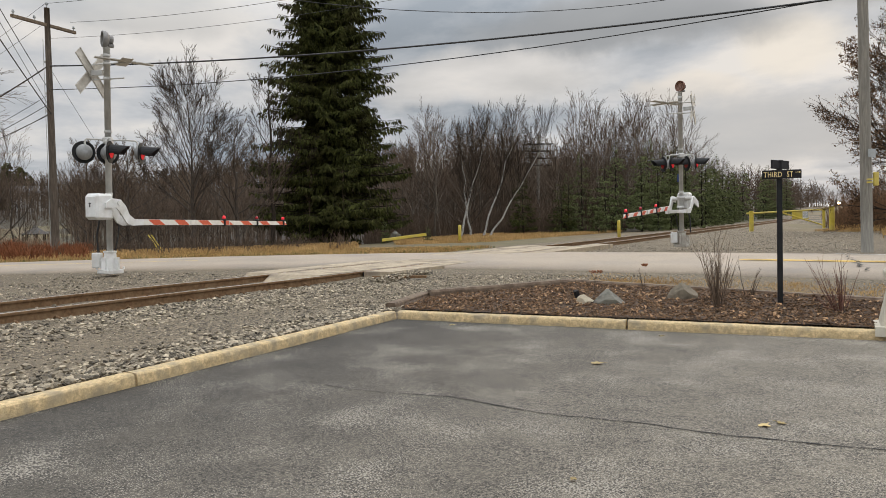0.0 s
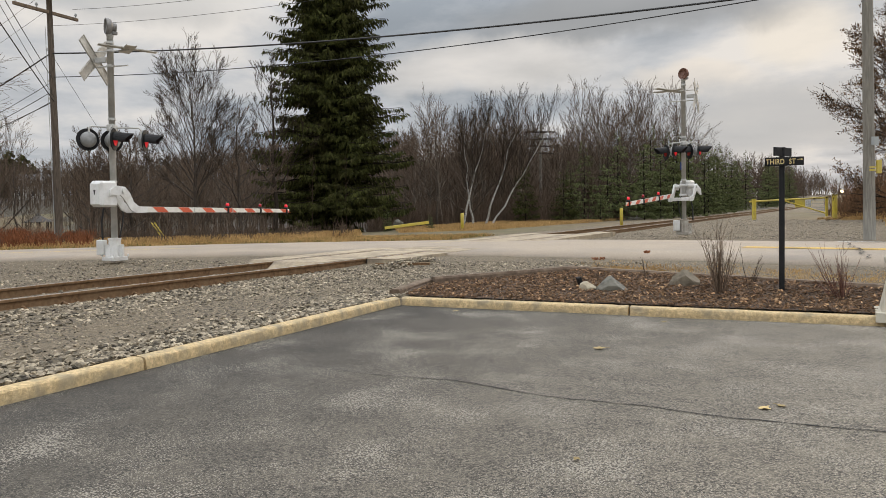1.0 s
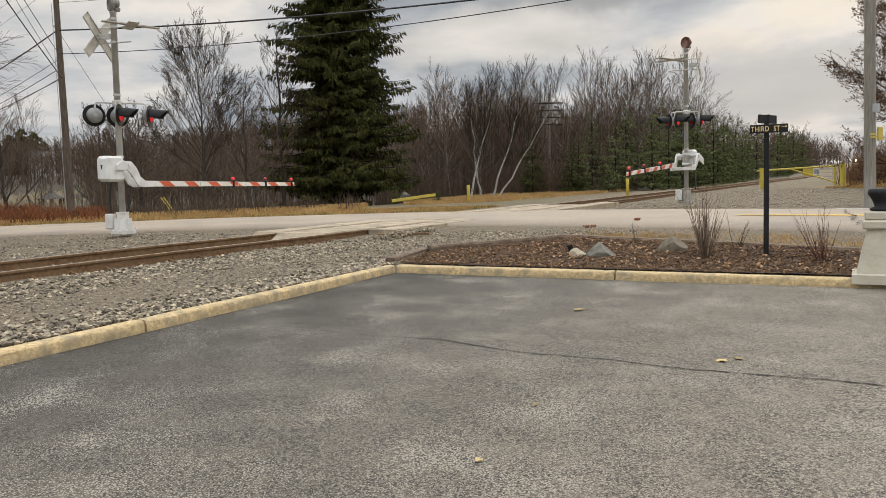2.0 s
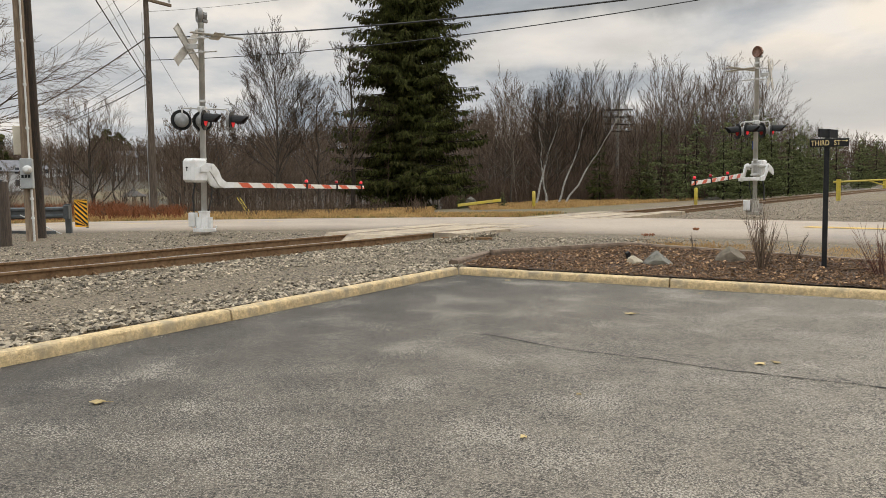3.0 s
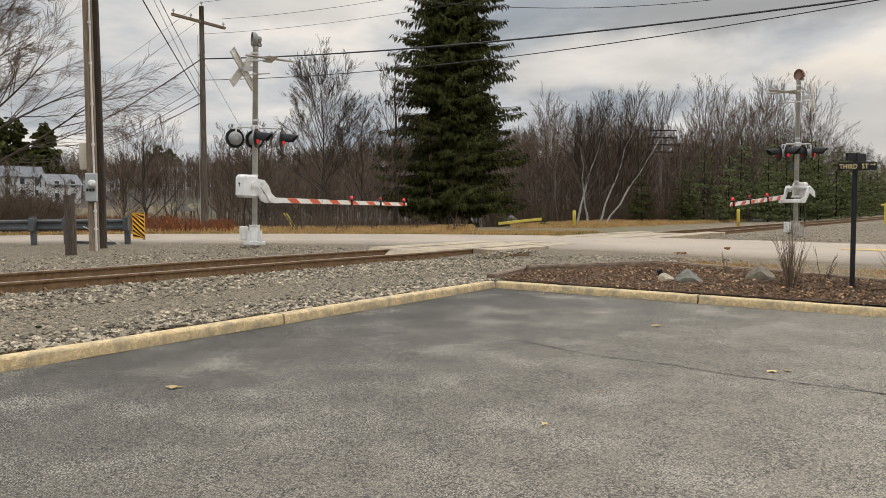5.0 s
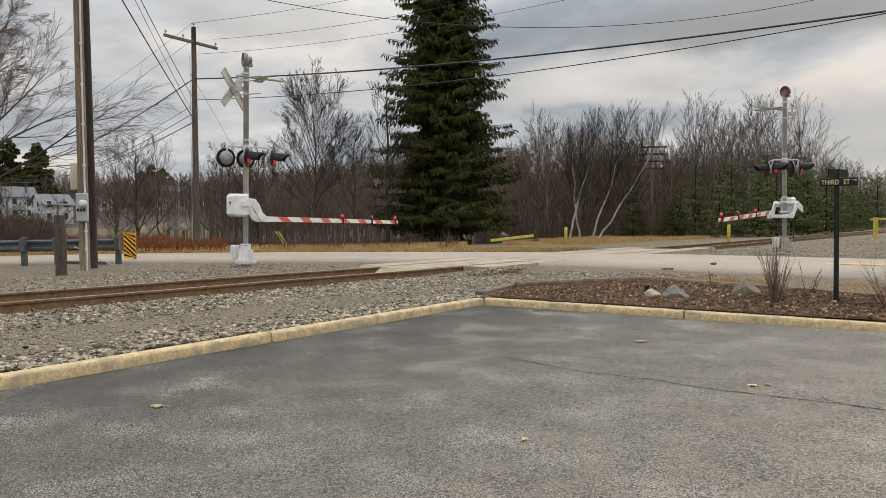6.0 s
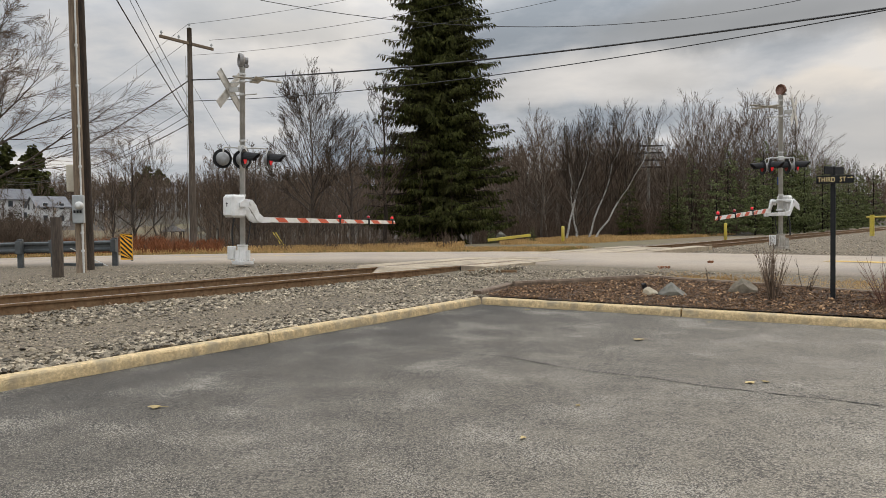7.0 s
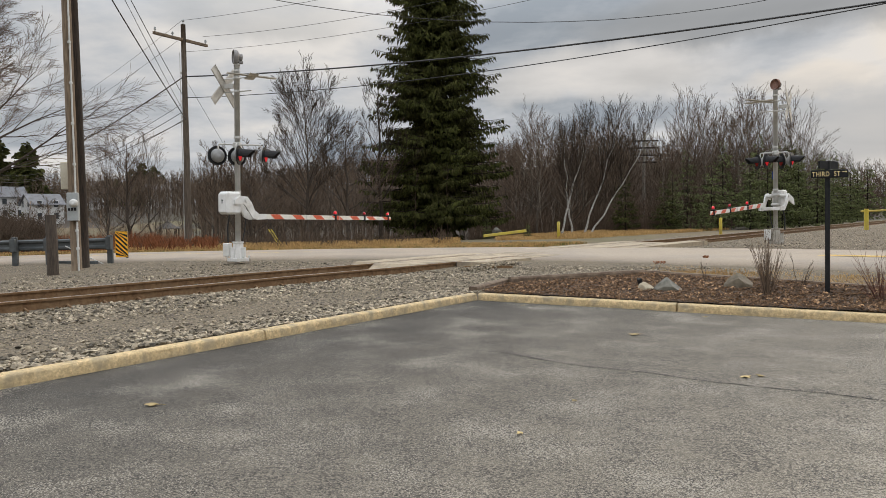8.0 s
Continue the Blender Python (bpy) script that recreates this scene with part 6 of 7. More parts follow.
for i in range(70):          # closing the view where the track bends away
    p = track_point(r.uniform(350, 430), r.uniform(-45, 30))
    pl.append((p.x, p.y, r.uniform(0.5, 0.85), r.randrange(5, 8), r.uniform(0, 6.3)))
for i in range(8):          # taller trees where the wood comes close to the track
    a, d = radians(12.6 + 0.7 * i), r.uniform(86, 104)
    pl.append((d * math.sin(a), d * math.cos(a), r.uniform(1.2, 1.4), r.randrange(3), r.uniform(0, 6.3)))
wood("bare_wood", pl, "dense leafless brown wood along the railway", (M["bark_wood"], M["twig_wood"]))
pl = []
for i in range(80):          # behind the spruce and to the left
    a = radians(r.uniform(-33, -3))
    d = r.uniform(58, 130)
    if -36 < math.degrees(a) < -25 and r.random() < 0.5:
        continue
    pl.append((d * math.sin(a), d * math.cos(a), r.uniform(0.5, 0.85), r.randrange(5) if d < 85 else r.randrange(5, 8), r.uniform(0, 6.3)))
for i in range(40):          # right of the track
    s = r.uniform(95, 330)
    p = track_point(s, -(9 + abs(r.gauss(0, 10))))
    pl.append((p.x, p.y, r.uniform(0.5, 0.8), r.randrange(5, 8), r.uniform(0, 6.3)))
wood("bare_wood", pl, "leafless brown thicket and low trees beyond the road", (M["bark"], M["twig"]))
pl = []
for i in range(330):         # wooded hill far behind
    a = radians(r.uniform(-48, 25))
    d = 165 + 260 * r.random() ** 1.3
    if math.degrees(a) < -25 and d < 262:
        d += 100
    pl.append((d * math.sin(a), d * math.cos(a), r.uniform(0.65, 1.05), r.randrange(5, 8), r.uniform(0, 6.3)))
for i in range(120):         # the low wooded rise behind the houses
    a = radians(r.uniform(-44, -23))
    d = r.uniform(268, 340)
    pl.append((d * math.sin(a), d * math.cos(a), r.uniform(0.9, 1.25), r.randrange(5, 8), r.uniform(0, 6.3)))
for i in range(120):         # thin stems filling the wood
    a = radians(r.uniform(-34, -2))
    d = r.uniform(64, 135)
    if -36 < math.degrees(a) < -25 and r.random() < 0.85:
        continue
    pl.append((d * math.sin(a), d * math.cos(a), r.uniform(0.35, 0.75), r.randrange(5, 8), r.uniform(0, 6.3)))
for i in range(140):
    a = radians(r.uniform(-3, 23))
    d = r.uniform(66, 115)
    x, y = d * math.sin(a), d * math.cos(a)
    if Vector((x, y)).dot(TN) - NEAR_RAIL < 13 or (abs(x * 76.9 / y - 9.25) < 1.7 and y < 78):
        continue
    pl.append((x, y, r.uniform(0.5, 0.95), r.randrange(5, 8), r.uniform(0, 6.3)))
wood("hill_wood", pl, "leafless grey-brown wood on the far hill", (M["bark_wood"], M["twig_hill"]))



def slender_trees(name, places, mat, label, seed, twigs=26, w=0.05):
    """Far leafless trees, each a thin stem with a rising fan of twigs, as one sheet of stuff."""
    r = random.Random(seed)
    sh = Shape()
    for x, y, h in places:
        z = ground_z(x, y) - 0.2
        lx, ly = r.uniform(-0.06, 0.06) * h, r.uniform(-0.06, 0.06) * h
        rad = 0.008 * h
        k = len(sh.v)
        sh.v.extend([(x - rad, y, z), (x + rad, y, z), (x, y + rad, z), (x + lx, y + ly, z + h * 0.96)])
        sh.f.extend([(k, k + 1, k + 3), (k + 1, k + 2, k + 3), (k + 2, k, k + 3)])
        spread = r.uniform(0.13, 0.24)
        for _ in range(twigs):
            t = r.uniform(0.22, 0.95) ** 0.8
            a = r.uniform(0, 6.283)
            ln = h * spread * (1.25 - t) * r.uniform(0.5, 1.3)
            bx, by, bz = x + lx * t, y + ly * t, z + h * t
            ex, ey, ez = bx + math.cos(a) * ln, by + math.sin(a) * ln, bz + ln * r.uniform(0.7, 1.7)
            if t > 0.3 and r.random() < 0.5:
                bx, by, bz = bx + (ex - bx) * 0.4, by + (ey - by) * 0.4, bz + (ez - bz) * 0.3
                ex, ey, ez = ex + r.uniform(-0.3, 0.3) * ln, ey + r.uniform(-0.3, 0.3) * ln, ez + 0.25 * ln
            k = len(sh.v)
            sh.v.extend([(bx - w * math.sin(a + 0.8), by + w * math.cos(a + 0.8), bz), (bx + w * math.sin(a + 0.8), by - w * math.cos(a + 0.8), bz + w), (ex, ey, ez)])
            sh.f.append((k, k + 1, k + 2))
    return solid(name, sh, mat, label, "", "", "stuff")


def spread_trees(seed, n, a0, a1, d0, d1, h0, h1, keep=lambda x, y: True):
    r = random.Random(seed)
    out = []
    while len(out) < n:
        a, d = radians(r.uniform(a0, a1)), d0 + (d1 - d0) * r.random()
        x, y = d * math.sin(a), d * math.cos(a)
        if keep(x, y):
            out.append((x, y, r.uniform(h0, h1)))
    return out


def off_track(x, y):
    return Vector((x, y)).dot(TN) - NEAR_RAIL > 13 and not (abs(x * 76.9 / y - 9.25) < 1.2 and y < 78)


slender_trees("hill_wood", spread_trees(901, 2600, -50, -2, 190, 330, 8.5, 12.5), M["twig_hill"], "dense leafless grey-brown wood covering the far hill", 902, 30, 0.075)
slender_trees("hill_wood", spread_trees(903, 620, -26, -2, 95, 190, 6.0, 10.0), M["twig_hill"], "leafless brown wood below the far hill", 904, 30, 0.05)
slender_trees("bare_wood", spread_trees(905, 260, -4, 20, 66, 120, 6.5, 11.0, off_track), M["twig_hill"], "slender leafless stems filling the wood", 906, 34, 0.032)
slender_trees("bare_wood", spread_trees(911, 70, 4.5, 9.5, 82, 112, 9.0, 12.0, off_track), M["twig_hill"], "slender leafless trees behind the telegraph pole", 912, 34, 0.036)
slender_trees("brown_thicket", spread_trees(907, 170, -27, -7, 46, 72, 2.5, 5.0), M["twig_hill"], "leafless brown saplings behind the road", 908, 40, 0.018)
slender_trees("brown_thicket", spread_trees(909, 60, -46, -29, 52, 118, 1.6, 3.6), M["twig_tan"], "low leafless shrubs in front of the houses", 910, 46, 0.022)

PINE = [conifer(600 + i, h, w, 0.4, droop=0.0, spray=0.40, gap=0.10, per=9, first=0.03, fat=0.12, fan=0.4, loose=2.2) for i, (h, w) in enumerate(((6.0, 1.7), (5.0, 1.6), (9.0, 2.3)))]
PINE_ME = [(a.mesh("trunk", M["spruce_bark"]), b.mesh("crown", M["needle_pine"]), b.mesh("crown", M["needle"])) for a, b in PINE]
for x, y, k, s, dk in ((8.4, 57, 1, 0.75, 1), (10.6, 60.5, 0, 0.95, 0), (12.2, 59.5, 1, 1.0, 0), (13.6, 62, 0, 1.1, 0), (15.4, 61, 1, 1.1, 0), (16.8, 64, 0, 1.15, 0), (18.6, 66, 0, 1.1, 0), (20.5, 69, 2, 0.85, 1), (21.8, 71, 0, 1.15, 0), (24, 78, 2, 0.8, 0), (11.0, 56.5, 1, 0.5, 0), (5.6, 57.5, 1, 0.85, 1),
                       (50, 118, 2, 0.9, 0), (55, 128, 2, 0.8, 0), (60, 136, 2, 0.95, 0), (68, 150, 2, 0.9, 0), (47, 112, 0, 1.0, 0),
                       (-3.9, 46.5, 1, 0.28, 0), (-1.3, 44.4, 1, 0.2, 0), (9.2, 58.5, 0, 0.7, 0), (14.5, 57.5, 1, 0.85, 0), (16.2, 59.2, 0, 0.8, 0), (17.9, 61.5, 1, 1.05, 0), (19.6, 63.0, 0, 0.95, 0), (22.8, 68.5, 1, 1.15, 0), (24.4, 72.0, 0, 1.0, 0), (26.0, 75.0, 2, 0.72, 0), (27.8, 79.0, 0, 1.1, 0), (30.5, 84, 2, 0.7, 0), (33.5, 90, 0, 1.1, 0), (36.5, 96, 2, 0.7, 0), (40, 102, 0, 1.2, 0)):
    g = thing("evergreen_tree", pose(x, y, ground_z(x, y) - 0.1, 0, 0, r.uniform(0, 360)) @ Matrix.Scale(s, 4), "dark evergreen tree in the leafless wood" if dk else "young green pine at the edge of the wood", "tree", "evergreens at the wood edge")
    part("trunk", PINE_ME[k][0], None, g)
    part("crown", PINE_ME[k][2 if dk else 1], None, g)


# dense dark evergreens round the houses
FIR = conifer(640, 9.0, 2.7, 0.36, droop=0.05, spray=1.0, gap=0.2, per=9, first=0.04, fat=0.3)
FIR_ME = (FIR[0].mesh("trunk", M["spruce_bark"]), FIR[1].mesh("crown", M["needle"]))
for x, y, s in ((-132.5, 164.2, 2.2), (-135.5, 161.7, 2.3), (-123.3, 163.6, 2.05), (-132.4, 170.3, 1.35), (-128.1, 172.9, 1.1), (-143.8, 243.4, 1.5), (-141.5, 246.8, 1.75), (-136.6, 244.5, 1.6), (-146.7, 239.0, 1.1), (-137.8, 252.5, 1.3)):
    g = thing("evergreen_tree", pose(x, y, ground_z(x, y) - 0.1, 0, 0, r.uniform(0, 360)) @ Matrix.Scale(s, 4), "broad dark evergreen tree beside the far houses", "tree", "evergreens by the houses")
    part("trunk", FIR_ME[0], None, g)
    part("crown", FIR_ME[1], None, g)


HEDGE = conifer(650, 4.6, 1.05, 0.3, droop=-0.25, spray=0.5, gap=0.16, per=8, first=0.02, fat=0.25)
HEDGE_ME = (HEDGE[0].mesh("trunk", M["spruce_bark"]), HEDGE[1].mesh("crown", M["needle"]))
for k, (a, d, s) in enumerate(((-39.9, 122, 0.95), (-39.3, 123, 1.05), (-38.5, 121, 0.9), (-38.0, 122, 1.1), (-37.4, 120, 1.0), (-36.9, 121, 0.8))):
    x, y = d * math.sin(radians(a)), d * math.cos(radians(a))
    g = thing("hedge_conifer", pose(x, y, ground_z(x, y) - 0.1, 0, 0, 57 * k) @ Matrix.Scale(s, 4), "narrow dark green conifer of a garden hedge", "tree", "hedge before the house")
    part("trunk", HEDGE_ME[0], None, g)
    part("crown", HEDGE_ME[1], None, g)


# ---- grass and brush
def scatter(name, pick, count, fn, mat, label, seed):
    r = random.Random(seed)
    sh = Shape()
    for _ in range(count):
        x, y = pick(r)
        fn(sh, x, y, ground_z(x, y), r)
    return solid(name, sh, mat, label, "", "", "stuff")


def tuft(h0):
    def f(sh, x, y, z, r):
        for _ in range(5):
            a, h = r.uniform(0, 6.28), h0 * r.uniform(0.5, 1.3)
            w = 0.012 + h * 0.03
            dx, dy = math.cos(a) * h * r.uniform(0.2, 0.7), math.sin(a) * h * r.uniform(0.2, 0.7)
            bx, by = x + r.uniform(-0.15, 0.15), y + r.uniform(-0.15, 0.15)
            k = len(sh.v)
            sh.v.extend([(bx - w * math.sin(a), by + w * math.cos(a), z - 0.03), (bx + w * math.sin(a), by - w * math.cos(a), z - 0.03), (bx + dx * 0.5, by + dy * 0.5, z + h * 0.75), (bx + dx, by + dy, z + h)])
            sh.f.extend([(k, k + 1, k + 2), (k, k + 2, k + 3)])
    return f


def brush(h0, n=8, thick=0.010, spread=0.45):
    def f(sh, x, y, z, r):
        tall = h0 * (0.85 + 0.9 * noise.noise((x * 0.22, y * 0.22, 17)))
        for _ in range(n):
            a, h = r.uniform(0, 6.28), max(tall, 0.3 * h0) * r.uniform(0.4, 1.2)
            s = spread * h * r.uniform(0.2, 1.0)
            b = Vector((x + r.uniform(-0.3, 0.3), y + r.uniform(-0.3, 0.3), z - 0.05))
            m = b + Vector((math.cos(a) * s * 0.4, math.sin(a) * s * 0.4, h * 0.55))
            e = b + Vector((math.cos(a + 0.4) * s, math.sin(a + 0.4) * s, h))
            sh.tube([b, m, e], [thick, thick * 0.75, thick * 0.35], 3, False)
            for _ in range(2):
                c = r.uniform(0, 6.28)
                l = h * r.uniform(0.2, 0.4)
                p = b.lerp(m, 0.9) if r.random() < 0.5 else m.lerp(e, 0.4)
                sh.tube([p, p + Vector((math.cos(c) * l * 0.7, math.sin(c) * l * 0.7, l * 0.9))], [thick * 0.55, thick * 0.25], 3, False)
    return f


def verge(r):
    """Far side of the road."""
    while True:
        a, d = radians(r.uniform(-42, 12)), r.uniform(24, 52)
        x, y = d * math.sin(a), d * math.cos(a)
        p = Vector((x, y))
        dr = road_dist(x, y)
        if y > 20 and dr > 4.6 + 0.8 * noise.noise((x * 0.4, y * 0.4, 9)) and p.dot(TN) - NEAR_RAIL > 4.5 and dr < 10.5 and (p - Vector((0, 22))).y > 0:
            return x, y


def thicket(a0, a1, d0, d1):
    def f(r):
        while True:
            a, d = radians(r.uniform(a0, a1)), r.uniform(d0, d1)
            x, y = d * math.sin(a), d * math.cos(a)
            if Vector((x, y)).dot(TN) - NEAR_RAIL > 8 and road_dist(x, y) > 6.5:
                return x, y
    return f


scatter("dry_grass", verge, 7000, tuft(0.11), M["grass_dry"], "dry straw-coloured grass on the far verge", 801)
scatter("green_grass", verge, 3500, tuft(0.09), M["grass_green"], "short winter-green grass on the far verge", 802)
scatter("dry_grass", thicket(-4, 16, 40, 62), 6500, tuft(0.14), M["grass_dry"], "tall dry grass before the wood", 803)
scatter("red_brush", thicket(-44, -25, 33, 66), 1500, brush(0.70, 10, 0.016), M["brush_red"], "low rust-red leafless brush in the wet meadow", 804)
scatter("brown_brush", thicket(-30, -7, 34, 60), 380, brush(0.7, 8, 0.012), M["twig"], "leafless brown brush behind the road", 805)
scatter("brown_brush", thicket(-44, -36, 30, 46), 260, brush(1.35, 16, 0.012, 0.6), M["twig"], "dense leafless brown bushes behind the guardrail", 815)
scatter("brown_brush", thicket(-36, -27, 60, 110), 300, brush(1.5, 12, 0.018, 0.6), M["twig_tan"], "tan leafless bushes at the edge of the meadow", 816)
scatter("brown_brush", thicket(-6, 17, 58, 84), 520, brush(2.3, 8, 0.022), M["twig_red"], "leafless brown undergrowth of the wood", 806)


def right_brush(r):
    while True:
        x, y = r.uniform(17, 40), r.uniform(30, 62)
        o = Vector((x, y)).dot(TN) - NEAR_RAIL
        if o < (-6.6 if y > 48 else -9.5):
            return x, y


scatter("red_brush", right_brush, 600, brush(1.7, 9, 0.014), M["leaf_brown"], "rusty brown brush behind the yellow gate", 807)
def far_right_brush(r):
    s = 58 + 170 * r.random() ** 1.5
    p = track_point(s, -(6.0 + abs(r.gauss(0, 9))))
    return p.x, p.y


scatter("brown_brush", far_right_brush, 600, brush(2.4, 6, 0.024), M["leaf_brown"], "rusty brown thicket on the far side of the gate", 811)
scatter("dry_grass", thicket(-32, -7, 33, 50), 4500, tuft(0.2), M["grass_dry"], "tall dry grass between the trees", 812)
def track_brush(r):
    p = track_point(58 + 260 * r.random() ** 1.4, 8.5 + abs(r.gauss(0, 8)))
    return p.x, p.y


scatter("brown_brush", track_brush, 420, brush(3.6, 7, 0.03), M["twig_red"], "leafless brown undergrowth along the far track", 813)
scatter("dry_grass", right_brush, 1500, tuft(0.3), M["grass_dry"], "dry grass beside the yellow gate", 808)


def gate_verge(r):
    x, y = r.uniform(21.5, 27), r.uniform(38.5, 47)
    return (x, y) if noise.noise((x * 0.8, y * 0.8, 2)) > -0.05 else (r.uniform(23, 27), r.uniform(44, 48))


scatter("dry_grass", gate_verge, 900, tuft(0.13), M["grass_dry"], "patches of dry grass round the gate post", 814)


def front_verge(r):
    x = r.uniform(1.9, 9.0)
    y = 13.9 - 0.98 * (x - 1.75) + 0.15 + abs(r.gauss(0, 0.8))
    return x, y


scatter("dry_grass", front_verge, 2400, tuft(0.022), M["grass_dry"], "thin matted dry grass outside the flower bed", 809)


# ---------------------------------------------------------------- other things by the road
def w_beam():
    g = thing("guardrail", Matrix.Identity(4), "dark weathered steel guardrail on steel posts", "guardrail")
    pts = [Vector((-12.15, 19.35)), Vector((-14.6, 18.75)), Vector((-17.5, 18.2)), Vector((-21, 17.8)), Vector((-26, 17.6)), Vector((-32, 17.8))]
    prof = [(0.0, -0.155), (0.045, -0.12), (0.045, -0.075), (0.0, -0.03), (0.0, 0.03), (0.045, 0.075), (0.045, 0.12), (0.0, 0.155)]
    sh = Shape()
    n = len(prof)
    for i, p in enumerate(pts):
        d = (pts[min(i + 1, len(pts) - 1)] - pts[max(i - 1, 0)]).normalized()
        nr = Vector((-d.y, d.x))
        z = ground_z(p.x, p.y) + 0.55
        for k in (0, 1):
            for a, b in prof:
                q = p + nr * (a + 0.004 * k - 0.12)
                sh.v.append((q.x, q.y, z + b))
    for i in range(len(pts) - 1):
        for k in (0, 1):
            for j in range(n - 1):
                a = i * 2 * n + k * n + j
                sh.f.append((a, a + 1, a + 2 * n + 1, a + 2 * n))
    part("beam", sh, M["steel_grey"], g, "corrugated steel beam")
    post = Shape().box(-0.075, -0.05, -0.3, 0.075, 0.05, 0.78, 0.012)
    block = Shape().box(-0.07, -0.17, 0.38, 0.07, -0.05, 0.74, 0.01)
    for x, y in ((-12.15, 19.35), (-13.75, 18.97), (-14.6, 18.75), (-16.1, 18.5), (-17.6, 18.2), (-19.4, 18.0), (-21.2, 17.8), (-24, 17.7)):
        q = part("post", post.mesh("post", M["steel_grey"]), None, g, "", False, pose(x, y, ground_z(x, y), 0, 0, 12))
        part("block", block.mesh("block", M["steel_grey"]), None, q)
    part("brace", Shape().tube([(-13.3, 19.05, 0.85), (-12.2, 19.2, 0.3)], 0.014, 6), M["galv"], g)
    part("ground_strut", Shape().box(-0.9, -0.06, 0.0, 0.9, 0.06, 0.1, 0.01), M["steel_grey"], g, "", False, pose(-13.2, 19.2, 0.33, 0, 0, -14))


w_beam()


def hazard_sign():
    g = thing("hazard_marker", az(174, -12.75, 20.9, 0.30), "orange and black striped hazard marker on a steel post", "road sign")
    part("post", Shape().box(-0.03, -0.05, -0.2, 0.03, -0.01, 0.95, 0.004), M["steel_grey"], g, "", False, pose(-0.15, 0, 0))
    p = part("plate", Shape().box(-0.19, -0.004, 0.14, 0.19, 0.004, 0.92, 0.003), M["sign_orange"], g, "orange plate")
    for i in range(-3, 7):
        z = 0.16 + i * 0.145
        lo, hi = z, z + 0.072
        v = []
        for x, sl in ((-0.18, 0.0), (0.18, 0.34)):
            v.append((x, min(max(lo + sl, 0.15), 0.91), min(max(hi + sl, 0.15), 0.91)))
        if v[0][2] - v[0][1] < 0.004 and v[1][2] - v[1][1] < 0.004:
            continue
        (x0, a0, b0), (x1, a1, b1) = v
        for y in (0.0065,):
            part("black_stripe", Shape().add([(x0, y, a0), (x1, y, a1), (x1, y, b1), (x0, y, b0), (x0, 0.003, a0), (x1, 0.003, a1), (x1, 0.003, b1), (x0, 0.003, b0)], [(3, 2, 1, 0), (4, 5, 6, 7), (0, 1, 5, 4), (1, 2, 6, 5), (2, 3, 7, 6), (3, 0, 4, 7)]), M["black"], p)


hazard_sign()


def bollard(x, y, h, label):
    return solid("bollard", Shape().lathe([(0.085, -0.2), (0.085, h - 0.04), (0.07, h - 0.01), (0.0, h)], 14), M["yellow"], label, "bollard", "yellow posts", "", True, pose(x, y, ground_z(x, y)))


bollard(0.45, 40.7, 0.93, "yellow painted steel bollard in dry grass")
bollard(8.95, 41.4, 0.95, "yellow painted steel bollard near the gate arm")
b0 = solid("yellow_barrier", Shape().box(-1.25, -0.09, -0.08, 1.25, -0.05, 0.08, 0.01).box(-1.25, -0.05, -0.08, 1.25, 0.09, -0.05, 0.01).box(-1.25, -0.05, 0.05, 1.25, 0.09, 0.08, 0.01), M["yellow"], "fallen yellow steel barrier beam lying tilted in grass", "barrier", "", "", False, pose(-2.6, 43.5, 0.56, 0, -6, 8))
rock(-3.2, 45.0, 0.36, 0.3, 0.26, 14, M["rock"], "grey boulder behind the yellow beam", 20)
for k in (0, 0.14):
    solid("guy_guard", Shape().tube([(0, 0, -0.1), (-0.72, 0, 1.0)], 0.03, 8), M["yellow"], "yellow plastic guy-wire guard leaning from the grass", "wire guard", "guy guards", "", False, pose(-13.2 + k, 35.8, 0.1))


def yellow_gate():
    g = thing("yellow_gate", Matrix.Identity(4), "yellow painted steel pipe gate across the track access", "gate")
    A, B = Vector((18.75, 48.0, 0.42)), Vector((22.6, 45.8, 0.45))
    d = (B - A)
    part("post", Shape().tube([A + Vector((0, 0, -0.2)), A + Vector((0, 0, 1.17))], 0.13, 14), M["yellow"], g)
    part("post", Shape().tube([B + Vector((0, 0, -0.2)), B + Vector((0, 0, 1.30))], 0.15, 14), M["yellow"], g)
    c = B - d.normalized() * 0.42
    part("hinge_post", Shape().tube([c, c + Vector((0, 0, 1.2))], 0.08, 12), M["yellow"], g)
    part("top_rail", Shape().tube([A + Vector((0, 0, 1.02)) - d.normalized() * 0.3, c + Vector((0, 0, 1.12))], 0.055, 10), M["yellow"], g)
    part("brace", Shape().tube([A.lerp(B, 0.36) + Vector((0, 0, 1.05)), c + Vector((0, 0, 0.18))], 0.045, 10), M["yellow"], g)
    m = A.lerp(B, 0.62) + Vector((0, 0, 0.82))
    rz = math.degrees(math.atan2(d.y, d.x))
    part("panel", Shape().box(-0.45, -0.012, -0.24, 0.45, 0.012, 0.24, 0.004), M["yellow"], g, "yellow sheet panel", False, pose(m.x, m.y, m.z, 0, 0, rz))
    n_ = part("notice", Shape().box(0.12, -0.022, -0.2, 0.44, -0.013, 0.22), M["white"], g, "small white notice", False, pose(m.x, m.y, m.z, 0, 0, rz))
    bars = Shape()
    for k in range(5):
        bars.box(0.16, -0.026, 0.12 - 0.06 * k, 0.40, -0.0225, 0.14 - 0.06 * k)
    part("text_bars", bars, M["black"], n_)


yellow_gate()


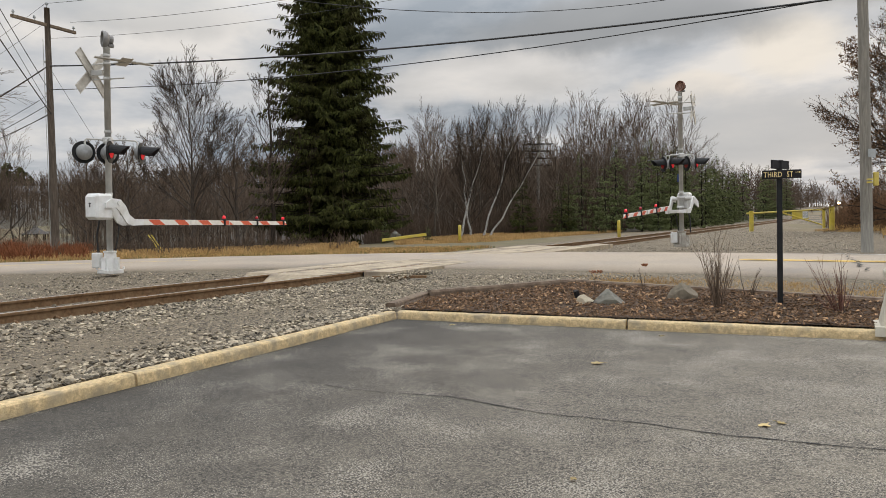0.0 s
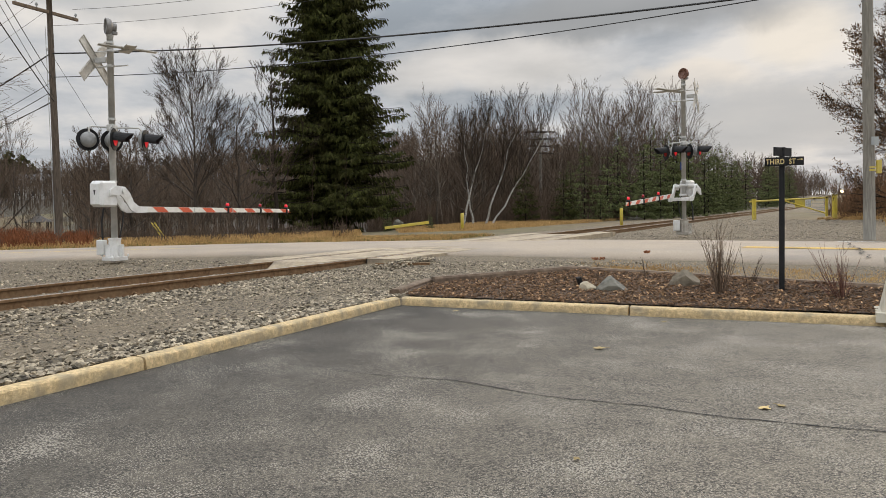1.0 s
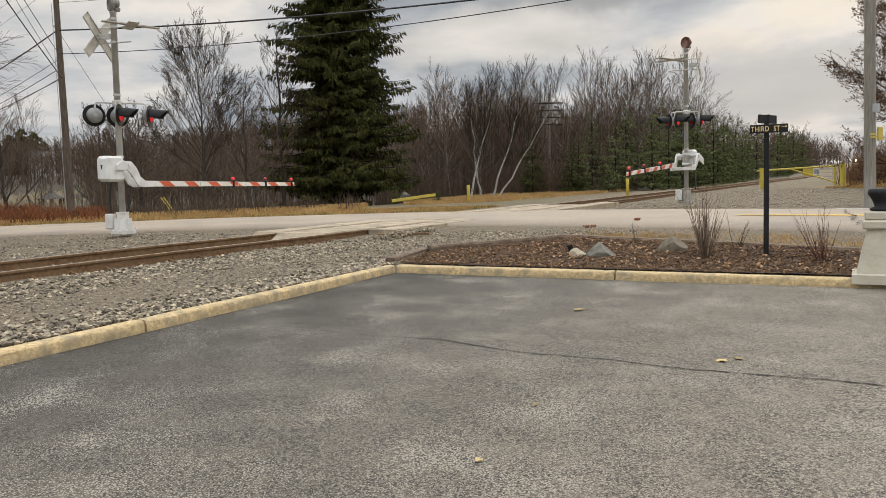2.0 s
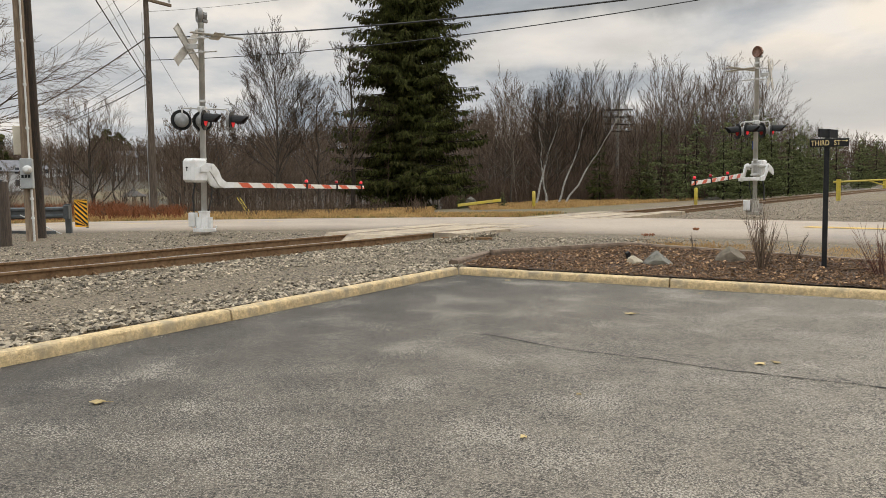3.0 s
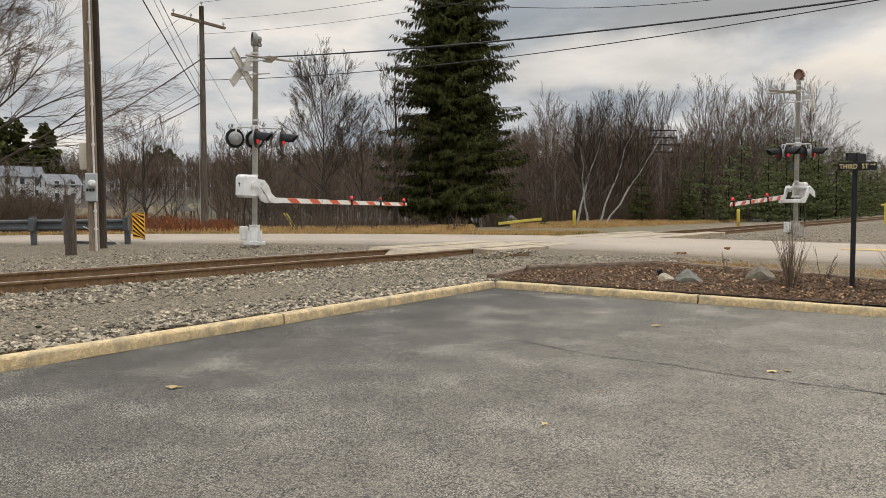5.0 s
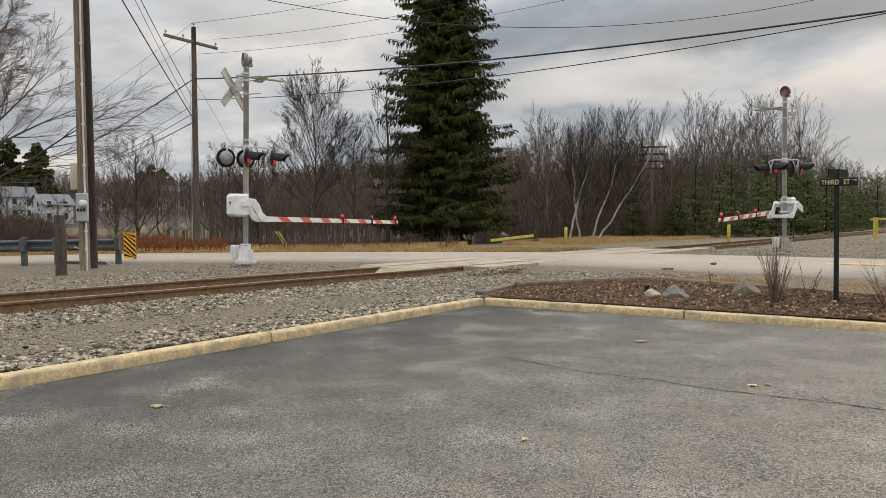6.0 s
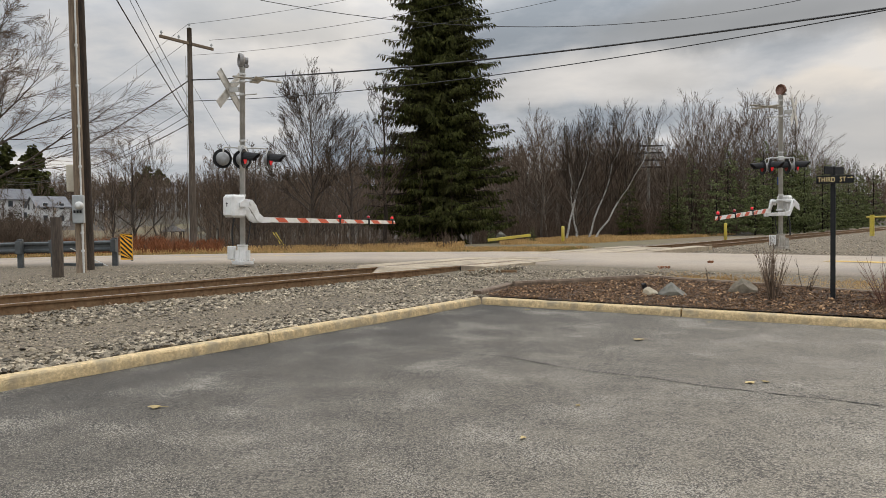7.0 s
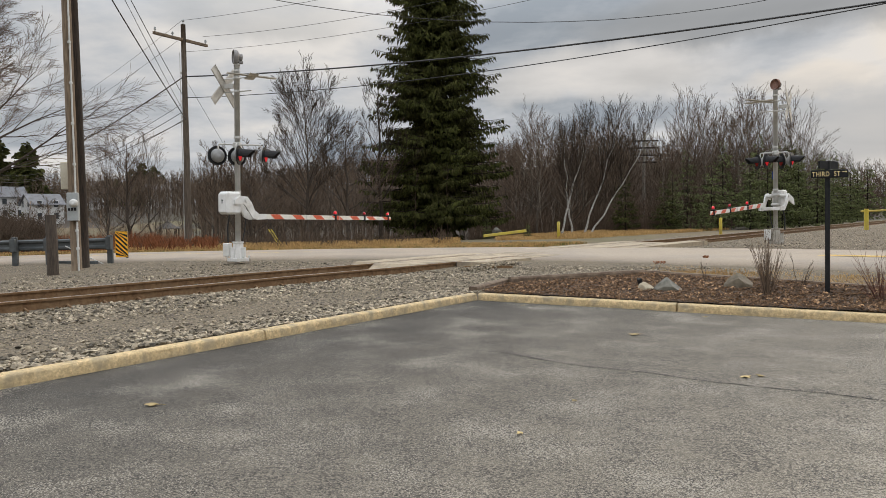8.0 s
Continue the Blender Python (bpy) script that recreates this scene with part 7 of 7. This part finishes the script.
def telegraph_pole():
    g = thing("telegraph_pole", pose(9.25, 76.9, 0.6), "old grey telegraph pole with four dark crossarms", "utility pole")
    part("shaft", Shape().tube([(0, 0, -0.3), (0.05, 0, 5), (0.2, 0, 9.2)], [0.19, 0.16, 0.12], 10), M["pole_grey"], g)
    for h in (6.2, 6.9, 7.6, 8.3):
        part("crossarm", Shape().box(-1.6, -0.06, h - 0.06, 1.6, 0.06, h + 0.06), M["spruce_bark"], g, "dark timber crossarm", False, pose(0.1, -0.15, 0, 0, r.uniform(-2, 2), 14))


telegraph_pole()


def house(x, y, rz, L, W, H, roof_h, label, rows, paint):
    """A gabled house; local x is the ridge."""
    z = ground_z(x, y)
    g = thing("house", pose(x, y, z, 0, 0, rz), label, "house", "houses across the meadow")
    part("wall", Shape().box(-L / 2, -W / 2, -0.5, L / 2, W / 2, H).add([(-L / 2, -W / 2, H), (-L / 2, W / 2, H), (-L / 2, 0, H + roof_h), (L / 2, -W / 2, H), (L / 2, W / 2, H), (L / 2, 0, H + roof_h)], [(0, 1, 2), (5, 4, 3), (0, 2, 5, 3), (1, 4, 5, 2)]), M[paint], g, "clapboard walls")
    sh = Shape()
    for s in (-1, 1):
        v = [(-L / 2 - 0.4, s * (W / 2 + 0.4), H - 0.25), (L / 2 + 0.4, s * (W / 2 + 0.4), H - 0.25), (L / 2 + 0.4, 0, H + roof_h + 0.05), (-L / 2 - 0.4, 0, H + roof_h + 0.05)]
        w = [(a, b, c + 0.16) for a, b, c in v]
        sh.add(v + w, [(0, 1, 2, 3), (7, 6, 5, 4), (0, 4, 5, 1), (1, 5, 6, 2), (2, 6, 7, 3), (3, 7, 4, 0)])
    part("roof", sh, M["roof"], g, "grey shingle roof")
    for i in range(rows):
        zz = 1.0 + 2.6 * i
        for k in range(max(2, int(L / 3))):
            xx = -L / 2 + L * (k + 0.5) / max(2, int(L / 3))
            w_ = part("window", Shape().box(xx - 0.55, -W / 2 - 0.06, zz - 0.1, xx + 0.55, -W / 2 - 0.004, zz + 1.4, 0.02), M["siding"], g)
            part("pane", Shape().box(xx - 0.45, -W / 2 - 0.075, zz, xx + 0.45, -W / 2 - 0.062, zz + 1.3), M["glass_dark"], w_, "dark glass pane")
        for yy in (-W / 4, W / 4):
            w_ = part("window", Shape().box(-L / 2 - 0.06, yy - 0.5, zz - 0.1, -L / 2 - 0.004, yy + 0.5, zz + 1.4, 0.02), M["siding"], g)
            part("pane", Shape().box(-L / 2 - 0.075, yy - 0.4, zz, -L / 2 - 0.062, yy + 0.4, zz + 1.3), M["glass_dark"], w_, "dark glass pane")


house(-108.7, 148.5, 56, 6.6, 6.0, 4.2, 2.1, "white two-storey house with a grey roof across the meadow", 2, "siding")
house(-124.0, 155.3, 50, 9.0, 7.0, 5.4, 2.2, "white farmhouse with a grey roof behind bare boughs", 2, "siding")
house(-137.8, 203.9, 36, 12.5, 6.0, 2.3, 1.3, "long low white building beyond the meadow", 1, "siding")
house(-121.4, 222.6, 30, 9.5, 8.0, 5.6, 1.8, "pale house behind leafless trees on the hill", 2, "siding_grey")


def gazebo():
    x, y = -52.2, 97.0
    g = thing("gazebo", pose(x, y, ground_z(x, y)) @ Matrix.Scale(0.86, 4), "small dark timber gazebo with a pointed shingle roof", "gazebo")
    part("roof", Shape().lathe([(1.95, 2.25), (2.0, 2.32), (0.75, 3.05), (0.45, 3.2), (0.4, 3.35), (0.1, 3.6), (0.03, 3.9)], 8), M["roof_dark"], g)
    for k in range(8):
        a = math.pi * (k + 0.5) / 4
        part("post", Shape().box(-0.08, -0.08, -0.2, 0.08, 0.08, 2.3, 0.01), M["pole_dark"], g, "", False, pose(1.65 * math.cos(a), 1.65 * math.sin(a), 0))
    part("deck", Shape().lathe([(1.8, -0.2), (1.8, 0.2), (0.0, 0.2)], 8), M["pole_dark"], g)


gazebo()


def locomotive():
    s = 330.0
    p = track_point(s, GAUGE / 2)
    g = thing("locomotive", az(30.0, p.x, p.y, track_z(s)), "approaching diesel locomotive with lit headlights far down the track", "locomotive")
    part("body", Shape().box(-1.5, 3.0, 1.1, 1.5, 20, 4.5, 0.15).box(-0.9, 0.5, 1.1, 0.9, 3.2, 3.4, 0.2), M["loco"], g)
    part("underframe", Shape().box(-1.5, 0, 0.5, 1.5, 20, 1.2, 0.1), M["black"], g)
    part("windscreen", Shape().box(-1.2, 2.96, 3.5, -0.2, 2.995, 4.2).box(0.2, 2.96, 3.5, 1.2, 2.995, 4.2), M["glass_dark"], g)
    for x, z, q in ((0.0, 3.75, 0.55), (-1.1, 1.75, 0.38), (1.1, 1.75, 0.38)):
        part("headlight", Shape().lathe([(q, 0.0), (q, 0.06), (q * 0.6, 0.12), (0.0, 0.14)], 16, pose(x, 0.02 if z < 3 else 2.95, z, 90)), M["headlight"], g, "glowing warm headlight", True)


locomotive()
